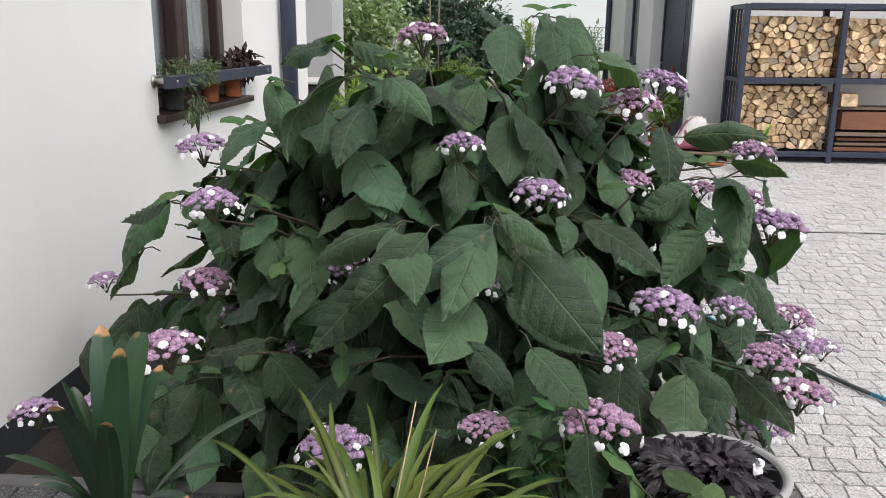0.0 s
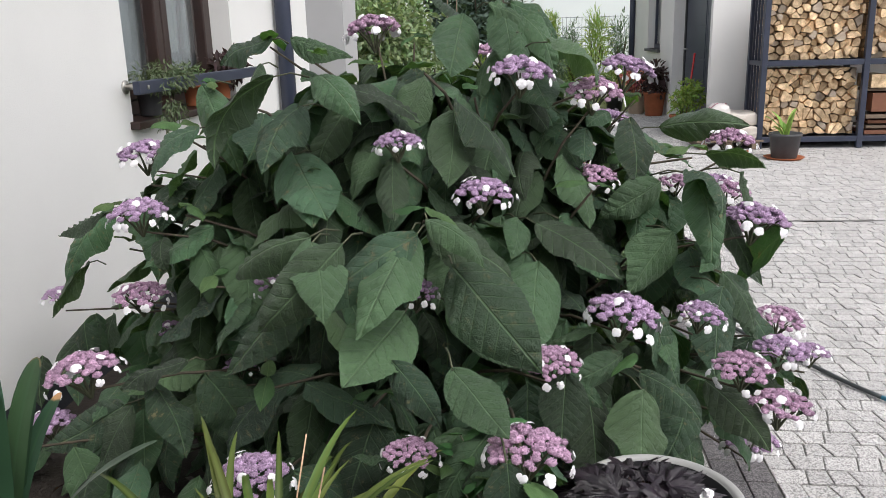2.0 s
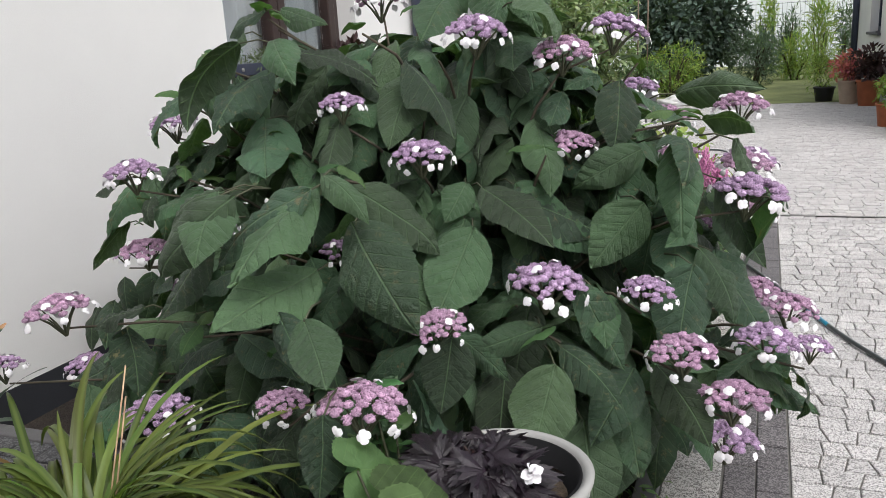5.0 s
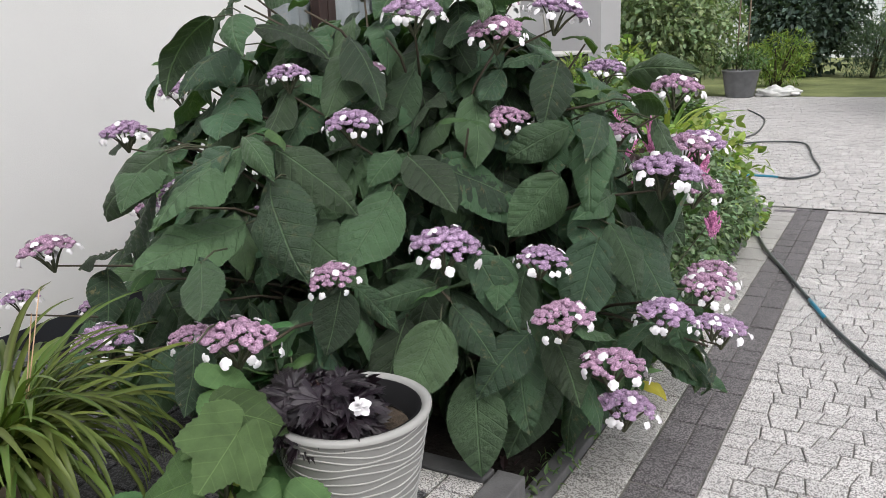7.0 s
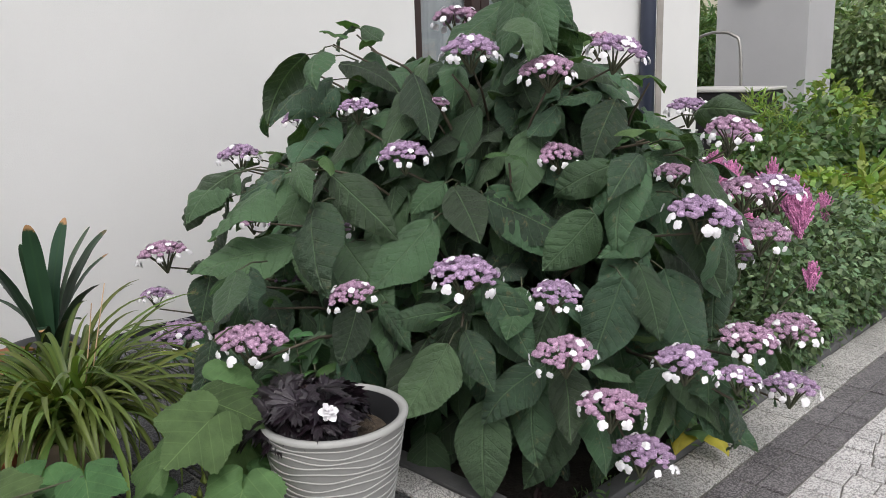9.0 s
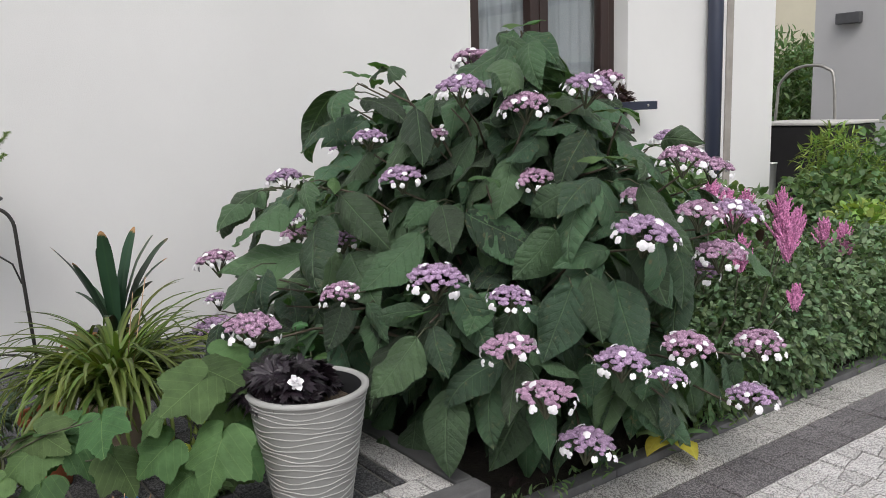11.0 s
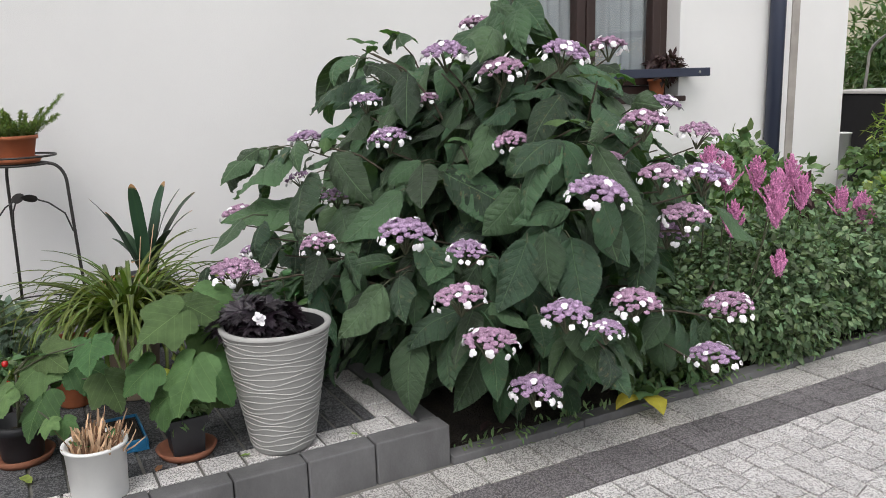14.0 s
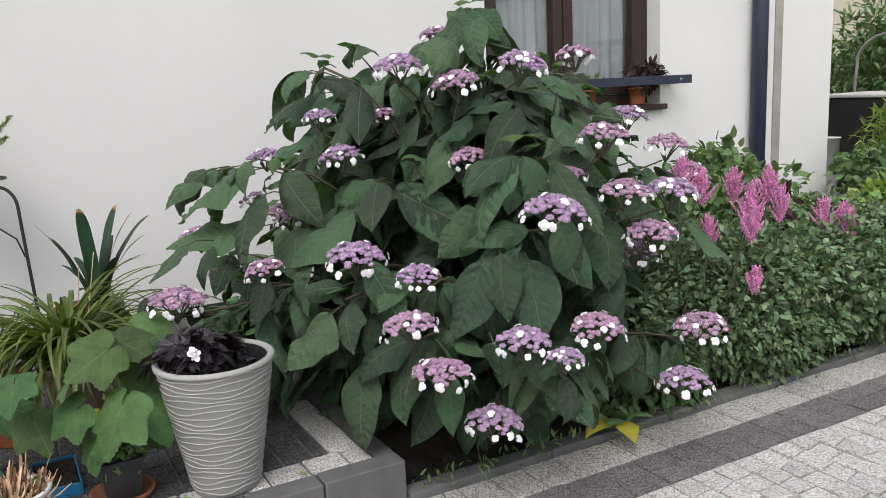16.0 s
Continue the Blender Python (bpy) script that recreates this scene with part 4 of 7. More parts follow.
LEAVES_SIDE = [
    (0.02, 1.81, 0.95, -15, -49, 0.14), (-0.04, 1.84, 0.91, -135, -39, 0.26), (-0.11, 1.70, 0.93, -129, -44, 0.19), (0.01, 1.66, 0.69, -63, -59, 0.14),
    (0.55, 2.05, 0.67, -61, -60, 0.15), (0.47, 1.87, 0.55, -88, -55, 0.18), (0.50, 1.96, 0.40, -41, -55, 0.26), (0.52, 1.87, 0.59, -10, -48, 0.17),
    (0.48, 1.91, 0.61, -141, -15, 0.16), (0.66, 1.97, 0.59, -102, -48, 0.12), (0.23, 2.08, 0.80, -99, -57, 0.18), (0.56, 2.05, 0.69, 35, -5, 0.16),
    (0.62, 2.42, 1.02, 52, 0, 0.27), (0.52, 2.50, 1.08, -75, -59, 0.21), (0.16, 2.42, 1.06, -87, -63, 0.19), (0.67, 2.27, 0.69, -80, -52, 0.24),
]
LEAVES_YARD = [
    (0.56, 2.57, 0.92, 51, -36, 0.21), (0.86, 2.36, 0.77, 12, -56, 0.21), (0.76, 2.28, 0.71, -48, -61, 0.17), (0.76, 2.35, 0.68, -14, -61, 0.19),
    (0.62, 2.06, 0.47, -98, -40, 0.20), (0.82, 2.19, 0.48, -26, -60, 0.12), (0.56, 2.17, 0.30, -81, -49, 0.22), (0.71, 2.98, 0.72, 34, -49, 0.26),
    (-0.51, 2.28, 1.28, -93, -51, 0.34), (-0.25, 2.17, 1.20, 6, -26, 0.28), (0.37, 2.43, 1.08, -108, -33, 0.15), (-0.27, 1.81, 0.91, -134, -30, 0.29),
    (-0.30, 1.83, 0.87, -93, -52, 0.30), (-0.17, 1.99, 0.89, 6, -31, 0.32), (-0.06, 2.69, 1.43, -32, -39, 0.19), (0.22, 2.47, 1.32, -81, -62, 0.14),
]
LEAVES_BACK = [
    (-0.18, 1.67, 0.95, -64, -57, 0.18), (0.02, 1.75, 0.94, -136, -50, 0.26), (-0.30, 1.74, 0.83, -131, -51, 0.22), (-0.01, 1.72, 0.79, -146, -41, 0.25),
    (-0.05, 1.67, 0.69, -32, -41, 0.18), (-0.32, 2.11, 1.05, -67, -58, 0.22), (-0.35, 2.13, 1.18, -126, -60, 0.21), (0.06, 2.48, 1.38, -99, -66, 0.22),
    (0.77, 2.47, 0.85, -39, -51, 0.27), (0.04, 1.55, 0.57, -35, -42, 0.13), (-0.59, 2.22, 1.20, -55, -47, 0.16), (-0.99, 2.44, 0.84, -126, -49, 0.24),
    (-0.62, 2.24, 1.10, -148, -52, 0.19), (-0.53, 1.90, 0.58, -175, -22, 0.21), (-0.71, 1.84, 0.51, -162, -33, 0.20), (-0.45, 2.38, 1.32, 166, -23, 0.20),
]
LEAVES_TOP = [
    (-0.40, 2.39, 1.32, -27, -15, 0.20), (-0.25, 2.06, 1.25, -31, -44, 0.20), (-0.45, 2.27, 1.26, -107, -62, 0.15), (0.13, 2.49, 1.40, 8, -38, 0.16),
    (0.06, 2.51, 1.42, -173, -28, 0.12), (0.01, 1.82, 0.95, -14, -29, 0.13), (-0.92, 2.25, 0.87, 171, -23, 0.18), (-0.91, 2.37, 0.87, -62, -37, 0.17),
    (-0.54, 1.84, 0.61, -175, -24, 0.18), (-0.69, 1.79, 0.51, -168, -30, 0.18), (-1.07, 2.40, 0.69, -130, -49, 0.19),
]
LEAVES_CROWN = [
    (0.16, 2.53, 1.41, -71, -60, 0.29), (0.19, 2.55, 1.40, -4, -46, 0.17), (0.14, 2.52, 1.40, -115, -45, 0.16), (0.21, 2.55, 1.38, -46, -61, 0.20),
    (0.23, 2.58, 1.36, 9, -54, 0.14), (-0.59, 2.35, 1.22, -89, -46, 0.28), (-0.54, 2.21, 1.13, -153, -61, 0.22), (0.37, 1.91, 0.52, -79, -59, 0.24),
    (0.48, 1.97, 0.37, -26, -58, 0.24), (0.57, 2.10, 0.44, -61, -60, 0.27), (0.50, 1.94, 0.56, -23, -55, 0.16), (0.76, 2.39, 0.65, -4, -60, 0.16),
    (0.28, 1.78, 0.61, -111, -57, 0.13), (0.28, 1.84, 0.61, -16, -44, 0.15), (0.71, 2.10, 0.63, -125, -16, 0.15), (0.05, 1.64, 0.70, -114, -60, 0.14),
]


# broad leaves that show best: foot of the blade, heading, pitch, roll, droop, length, width for length
LEAVES_SHOOTS = [
    (0.055, 2.591, 1.374, -93, -31, -15, 7, 0.3, 0.52), (0.289, 2.396, 1.294, -29, 3, -25, 92, 0.231, 0.71),
    (-0.379, 2.139, 1.233, -178, -20, 24, 92, 0.3, 0.42), (-0.275, 2.145, 1.226, -66, 8, 26, 92, 0.252, 0.48),
    (-0.63, 2.311, 1.208, -57, -28, 19, 92, 0.3, 0.42), (-0.339, 2.207, 1.154, -97, -8, -5, 55, 0.275, 0.51),
    (0.464, 2.518, 1.094, -113, 2, -27, 33, 0.143, 0.55), (0.394, 2.404, 1.065, -98, -38, -28, -12, 0.137, 0.64),
    (-0.087, 2.098, 1.037, -81, -46, -4, -12, 0.192, 0.51), (0.082, 2.483, 1.035, -57, -4, 8, 84, 0.242, 0.54),
]
LEAVES_SHOULDER = [
    (-0.36, 2.191, 1.034, -60, -21, 16, 6, 0.3, 0.62), (0.641, 2.721, 1.027, -65, 16, 75, 92, 0.3, 0.42),
    (-0.337, 2.213, 1.021, -74, -19, 7, 13, 0.3, 0.47), (0.728, 2.475, 0.979, -21, 10, -60, 73, 0.199, 0.42),
    (0.027, 1.793, 0.951, -39, -1, 24, 92, 0.174, 0.47), (0.663, 2.395, 0.944, -58, 12, -29, 92, 0.261, 0.46),
    (0.808, 2.403, 0.941, 41, -56, 56, -12, 0.244, 0.44), (0.68, 2.378, 0.939, -82, -19, 2, 92, 0.298, 0.42),
    (0.012, 1.769, 0.927, -147, -21, -47, 60, 0.3, 0.42), (-0.131, 1.703, 0.923, -120, -23, -50, 92, 0.267, 0.47),
]
LEAVES_MIDDLE = [
    (-0.008, 1.816, 0.921, -103, -15, -19, 47, 0.293, 0.49), (0.593, 2.384, 0.92, -137, -15, -60, 79, 0.212, 0.53),
    (-0.216, 1.786, 0.918, -166, -8, -51, 92, 0.26, 0.42), (-0.208, 1.754, 0.914, -69, -5, -5, 55, 0.237, 0.57),
    (0.012, 1.918, 0.903, -14, -15, 42, 87, 0.284, 0.49), (0.21, 2.15, 0.872, -86, -11, -26, 53, 0.144, 0.59),
    (0.256, 2.134, 0.865, -34, -18, 21, 21, 0.255, 0.47), (0.314, 2.205, 0.862, 38, -44, 56, -12, 0.298, 0.47),
    (-0.223, 1.735, 0.849, 170, -52, -74, -12, 0.3, 0.43), (0.077, 1.812, 0.847, -46, -25, 35, 47, 0.3, 0.6),
]
LEAVES_FLANK = [
    (0.317, 2.179, 0.843, 50, -30, 55, -12, 0.299, 0.56), (0.771, 2.428, 0.842, 2, -66, 34, -12, 0.257, 0.42),
    (-1.025, 2.496, 0.835, -103, -12, -21, 92, 0.3, 0.42), (0.613, 2.277, 0.808, -157, -50, -73, -12, 0.203, 0.74),
    (0.922, 2.333, 0.801, 123, -47, 111, -12, 0.3, 0.42), (0.261, 2.046, 0.79, -98, -41, -25, -12, 0.257, 0.64),
    (0.709, 2.385, 0.749, -70, 11, -58, 92, 0.211, 0.47), (-0.033, 1.83, 0.732, -103, -4, -30, 14, 0.3, 0.52),
    (0.095, 1.557, 0.724, -48, -29, 17, -10, 0.18, 0.56), (0.051, 1.918, 0.718, -19, -17, 34, 31, 0.283, 0.52),
]
LEAVES_SKIRT = [
    (0.744, 2.961, 0.7, 86, -29, 43, 28, 0.3, 0.42), (0.743, 2.271, 0.699, -36, -37, 14, 64, 0.202, 0.6),
    (0.52, 1.97, 0.688, 50, -65, 85, -12, 0.24, 0.42), (-0.037, 1.676, 0.685, -49, -16, 25, 77, 0.178, 0.51),
    (0.734, 2.217, 0.678, -116, -69, -56, -12, 0.231, 0.68), (0.769, 2.345, 0.677, -17, -58, 20, -12, 0.24, 0.65),
    (0.534, 2.082, 0.646, -68, -33, -12, 16, 0.155, 0.6), (0.314, 1.743, 0.639, -108, -71, -36, -12, 0.153, 0.73),
    (0.199, 1.424, 0.608, -80, -66, -11, -6, 0.143, 0.68), (0.449, 1.92, 0.607, -117, 2, -63, 92, 0.189, 0.44),
]
LEAVES_HEM = [
    (0.489, 1.923, 0.564, -34, -9, 23, 68, 0.189, 0.53), (0.491, 1.865, 0.547, -99, -49, -31, -12, 0.208, 0.73),
    (0.885, 2.147, 0.506, 135, -42, -170, -12, 0.191, 0.45), (-0.627, 2.129, 0.49, -117, 3, -22, 9, 0.24, 0.42),
    (0.529, 1.945, 0.392, -57, -61, 5, 46, 0.255, 0.56), (-0.847, 2.089, 0.376, -177, -31, -45, -12, 0.27, 0.47),
    (0.655, 2.11, 0.36, -165, -65, -96, -12, 0.266, 0.55),
]


def stem_path(root, tip, lift, n=7):
    t = np.linspace(0, 1, n)[:, None]
    c = np.array([root[0] * 0.6 + tip[0] * 0.4, root[1] * 0.6 + tip[1] * 0.4, max(tip[2] * 0.75 + lift, 0.1)])
    return root * (1 - t) ** 2 + 2 * c * t * (1 - t) + np.asarray(tip) * t ** 2


def hydrangea():
    r = np.random.default_rng(11)
    bush = thing("hydrangea", "large lacecap hydrangea with velvety dark leaves and lilac heads", "shrub", (float(AXIS[0]), float(AXIS[1]), -0.015))
    o0 = np.array([AXIS[0], AXIS[1], -0.015])
    heads = [np.array(h) for h in UPPER + LOWER]
    key = [np.array(k, float) for k in LEAVES_FRONT + LEAVES_SIDE + LEAVES_YARD + LEAVES_BACK + LEAVES_TOP + LEAVES_CROWN]
    broad = [np.array(k, float) for k in LEAVES_SHOOTS + LEAVES_SHOULDER + LEAVES_MIDDLE + LEAVES_FLANK + LEAVES_SKIRT + LEAVES_HEM]
    core = np.array([AXIS[0], AXIS[1], 0.5])

    def polar(p):
        v = np.atleast_2d(p) - core
        d = np.linalg.norm(v, axis=1)
        return v / d[:, None], d

    def middle(k, droop):
        return k[:3] + direction(k[3], k[4] - 0.2 * droop) * k[-1] * 0.48

    broad_mid = np.array([middle(np.append(k[:5], k[7]), k[6]) for k in broad])
    broad_dir, broad_far = polar(broad_mid)
    head_dir, head_far = polar(np.array([h[:3] for h in heads]))

    def open_to(p, near=0.15, by=0.02):
        """Whether a leaf here leaves the broad leaves and the flower heads in sight from outside."""
        d, far = polar(p)
        if np.any((broad_dir @ d[0] > math.cos(near)) & (far[0] > broad_far - by)):
            return False
        return not np.any((head_dir @ d[0] > math.cos(0.13)) & (far[0] > head_far - 0.06))

    key = [k for k in key if np.min(np.linalg.norm(broad_mid - middle(k, 30), axis=1)) > 0.085 and open_to(middle(k, 30), 0.11, -0.01)]
    key_mid = np.array([middle(k, 0) for k in key] + list(broad_mid))
    inner, inner_young = Geo(), Geo()
    made = [0]

    def stalk(a, b, w=0.0024):
        m = (np.asarray(a) + np.asarray(b)) / 2 + np.array([0, 0, 0.01])
        return Geo().tube([np.asarray(a) - o0, m - o0, np.asarray(b) - o0], [w, w * 0.9, w * 0.8], 5)

    # leaves that stand out
    for k in key:
        pick = int(r.integers(16)) if k[4] < -25 else int(r.choice((0, 1, 6, 7, 12, 13)))
        bend = BIG_GEO[pick].bend
        at, h = k[:3], direction(k[3], min(k[4] + 0.42 * bend, 35))
        out = unit([at[0] - AXIS[0], at[1] - AXIS[1], 0])
        w = min(bend / 110, 1.0)
        n = unit(out * (0.8 - 0.65 * w) + np.array([0, 0, 0.55 + 0.55 * w]) + 0.15 * r.standard_normal(3))
        me = BIG[pick]
        part("leaf", me, None, bush, m=aim(at - o0, h, min(k[5], 0.235) * (1.02 + 0.12 * (bend / 90) ** 2), r.uniform(-22, 22), n) @ Matrix.Diagonal((r.uniform(0.78, 1.08), 1, 1, 1)))
        part("leaf_stalk", stalk(at - out * 0.045 - np.array([0, 0, 0.012]), at + h * 0.004), STEM_GREEN, bush)
        made[0] += 1

    for q, k in enumerate(broad):
        at, h = k[:3], direction(k[3], k[4])
        limp = k[6] > 60 or k[2] > 0.9
        me = velvet_leaf(k[8] * 1.04, k[6], 700 + q, r.uniform(0.4, 0.85) if limp else r.uniform(0.15, 0.45), r.uniform(0.05, 0.11) if limp else r.uniform(0.03, 0.08), twist=r.uniform(-20, 20), sway=r.uniform(-0.03, 0.03)).mesh("leaf")
        me.materials.append(LEAF)
        part("leaf", me, None, bush, m=aim(at - o0, h, k[7], k[5]))
        into = unit(np.array([AXIS[0], AXIS[1], at[2] - 0.1]) - at)
        part("leaf_stalk", stalk(at + into * 0.085 - h * 0.02, at + h * 0.004), STEM_GREEN, bush)
        made[0] += 1

    def free(p, gap):
        return np.min(np.linalg.norm(key_mid - p, axis=1)) > gap and min(np.linalg.norm(h[:3] - p) for h in heads) > gap * 0.9

    def leaf(at, heading, size, roll=0.0, young=False, deep=False):
        mid = np.asarray(at) + np.asarray(heading) * size * 0.45 - np.array([0, 0, size * 0.15])
        if mid[0] < WALL_X + 0.07 or mid[2] < 0.03 or (mid[0] > 0.66 and mid[2] < 0.2):
            return
        if deep or made[0] >= 330:
            if not open_to(mid):
                return
            g = YOUNG_GEO[int(r.integers(len(YOUNG_GEO)))] if young else DEEP_GEO[int(r.integers(len(DEEP_GEO)))]
            m = aim(np.asarray(at) - o0, heading, size, roll)
            (inner_young if young else inner).add(g.v[0] @ np.array(m.to_3x3()).T + np.array(m.translation), g.f, g.uv[0])
            return
        if not free(mid, 0.03 if young else 0.105) or not open_to(mid, 0.08 if young else 0.16):
            return
        pool = YOUNG if young else BIG
        part("leaf", pool[int(r.integers(len(pool)))], None, bush, "pale young leaf" if young else "", m=aim(np.asarray(at) - o0, heading, size, roll))
        made[0] += 1

    tips = []
    for k, h in enumerate(heads):
        out = unit([h[0] - AXIS[0], h[1] - AXIS[1], 0])
        dull = k in (16, 20 + 12, 20 + 16, 20 + 21, 20 + 23)
        lean = unit(out * r.uniform(0.0, 0.2) + np.array([0.06 * r.standard_normal(), 0.06 * r.standard_normal(), 1]))
        m = aim(h[:3] - o0 - lean * 0.25 * h[3], np.cross(lean, [1, 0.3, 0.1]), h[3] * 1.0, 0, lean) @ Matrix.Rotation(r.uniform(0, 6.28), 4, "Z")
        fh = part("flower_head", HEADS[4] if dull else HEADS[k % 4], None, bush, "faded purple head" if dull else "lilac domed head of tiny buds", m=m)
        for q, pm in enumerate(FLORET_SETS[k % 4][: 9 if dull else 30]):
            part("floret", FLORETS[q % 3], None, fh, "white four-petalled floret", m=pm)
        rays = Geo()
        for q in range(7):
            a = q * 0.9
            rays.tube([(0, 0, -0.75), (0.3 * math.cos(a), 0.3 * math.sin(a), -0.25), (0.6 * math.cos(a), 0.6 * math.sin(a), 0.08)], [0.05, 0.035, 0.02], 4, False)
        part("head_stalk", rays, STEM_GREEN, fh)
        tips.append((h[:3] - lean * 0.07 - out * 0.01, out, True))
    for p, dirn in ((W, d) for W, d in (((0.17, 2.55, 1.41), (1, -0.3, 0)), ((-0.47, 2.42, 1.30), (-0.6, -1, 0)), ((-0.62, 2.31, 1.19), (-1, -1, 0)), ((-0.28, 2.17, 1.26), (0, -1, 0)), ((0.01, 1.88, 0.93), (0.1, -1, 0)), ((0.68, 2.41, 0.98), (1, -0.3, 0)), ((0.49, 1.91, 0.58), (1, -1, 0)), ((-0.93, 2.29, 0.86), (-1, -0.4, 0)), ((-0.10, 2.66, 1.30), (-1, 0.2, 0)), ((0.22, 2.80, 1.24), (1, 0.6, 0)), ((-0.72, 2.32, 1.08), (-1, -0.5, 0)), ((-0.85, 2.40, 0.92), (-1, -0.4, 0)), ((-0.92, 2.36, 0.74), (-1, -0.5, 0)), ((-0.66, 2.18, 0.88), (-0.8, -1, 0)), ((-0.96, 2.42, 0.56), (-1, -0.5, 0)), ((-0.56, 2.06, 0.72), (-0.7, -1, 0)), ((0.55, 2.62, 1.12), (1, 0.2, 0)), ((0.40, 2.46, 1.16), (0.6, -0.8, 0)), ((0.64, 2.74, 0.95), (1, 0.4, 0)), ((0.10, 2.30, 1.16), (0.2, -1, 0)))):
        tips.append((np.array(p), unit(dirn), False))
    tries, fixed = 0, len(tips)
    while tries < 5000 and len(tips) < fixed + 62:
        tries += 1
        a = r.uniform(0, 2 * math.pi)
        z = 0.10 + 1.18 * r.random() ** 0.9
        reach = ((0.74 if math.cos(a) > 0 else 1.02) * (1 - (z / 1.50) ** 2.4) ** 0.6 + 0.02) * r.uniform(0.78, 1.0)
        p = np.array([AXIS[0] + math.cos(a) * reach, AXIS[1] + math.sin(a) * reach * 0.95, z])
        if (z < 0.36 and p[0] > 0.2) or p[0] < WALL_X + 0.2 or min(np.linalg.norm(p - q[0]) for q in tips) < 0.15:
            continue
        tips.append((p, np.array([math.cos(a), math.sin(a), 0.0]), False))
    order = [k for k in range(len(heads), fixed)] + list(range(len(heads))) + list(range(fixed, len(tips)))
    for p, out, flowering in (tips[k] for k in order):
        root = np.array([AXIS[0] + r.uniform(-0.22, 0.22), AXIS[1] + r.uniform(-0.2, 0.2), -0.02])
        path = stem_path(root, p, r.uniform(0.05, 0.25))
        part("stem", Geo().tube(path - o0, np.linspace(0.0085, 0.0028, len(path)), 6), STEM, bush)
        az = math.degrees(math.atan2(out[1], out[0]))
        back = unit(path[-2] - path[-1])
        turn = r.uniform(0, 90)
        dist = 0.05 if flowering else 0.015
        for pair in range(4):
            at = p + back * dist
            for side in (0, 180):
                ha = turn + 90 * pair + side
                rel = (ha + 180) % 360 - 180
                size = r.uniform(0.18, 0.26) * (0.75 if pair == 0 else 1.0) * (0.8 if flowering and pair == 0 else 1.0)
                if pair == 0 and not flowering:
                    leaf(at + np.array([0, 0, 0.03]), direction(az + ha, r.uniform(-15, 30)), r.uniform(0.07, 0.11), r.uniform(-20, 20), True)
                    continue
                h = direction(az + rel * 0.75, r.uniform(-45, 5) - 6 * pair)
                leaf(at + h * 0.02, h, size, r.uniform(-25, 25), False, pair >= 2 and r.random() < 0.55)
            dist += r.uniform(0.045, 0.085)
    # shaded leaves inside
    for k in range(1000):
        a, z, q = r.uniform(0, 2 * math.pi), r.uniform(0.08, 1.22), r.uniform(0.10, 0.64)
        reach = q * (0.76 if math.cos(a) > 0 else 1.02) * (1 - (z / 1.48) ** 2.4) ** 0.6
        at = np.array([AXIS[0] + math.cos(a) * reach, AXIS[1] + math.sin(a) * reach * 0.95, z])
        leaf(at, direction(math.degrees(a) + r.uniform(-60, 60), r.uniform(-55, 0)), r.uniform(0.17, 0.25), r.uniform(-30, 30), False, True)
    for k in range(46):
        at = np.array([r.uniform(-0.85, 0.32), r.uniform(1.80, 2.15), r.uniform(0.14, 0.42)])
        leaf(at, direction(r.uniform(-140, -40), r.uniform(-60, -15)), r.uniform(0.15, 0.23), r.uniform(-30, 30), False, True)
    for k in range(56):
        at = np.array([r.uniform(-1.28, -0.45), r.uniform(2.0, 2.6), r.uniform(0.10, 0.55)])
        leaf(at, direction(r.uniform(-160, -50), r.uniform(-55, -5)), r.uniform(0.15, 0.23), r.uniform(-30, 30), False, True)
    part("inner_leaves", inner, LEAF, bush)["kind"] = "stuff"
    part("shoot_leaves", inner_young, LEAF_YOUNG, bush, "pale young leaves")["kind"] = "stuff"
    return bush


hydrangea()

# ---- pots on the platform ----
def soil_disc(parent, r, z):
    part("soil", Geo().disc(r, (0, 0, z), 24, 0.02), SOIL, parent, "dark potting soil")


def round_pot(name, label, at, r0, r1, h, material, rim=0.012, group="", cat="pot", wall=0.008):
    ob = thing(name, label, cat, at, group)
    part("shell", Geo().lathe([(0.0, 0.0), (r0 * 0.96, 0.0), (r0, 0.006), (r1 - 0.004, h - 2.2 * rim), (r1 + rim * 0.6, h - 2 * rim), (r1 + rim * 0.6, h - 0.003), (r1 + rim * 0.3, h), (r1 - wall, h - 0.002), (r1 - wall - 0.006, h - 0.05), (0.0, h - 0.05)], 36), material, ob)
    soil_disc(ob, r1 - wall - 0.008, h - 0.04)
    return ob


def saucer(label, at, r, material=None):
    return tagged(part("saucer", Geo().lathe([(0, 0), (r * 0.85, 0), (r, 0.022), (r - 0.008, 0.023), (r * 0.82, 0.008), (0, 0.008)], 36), material or TERRACOTTA, None, m=pose(*at)), label, "saucer")


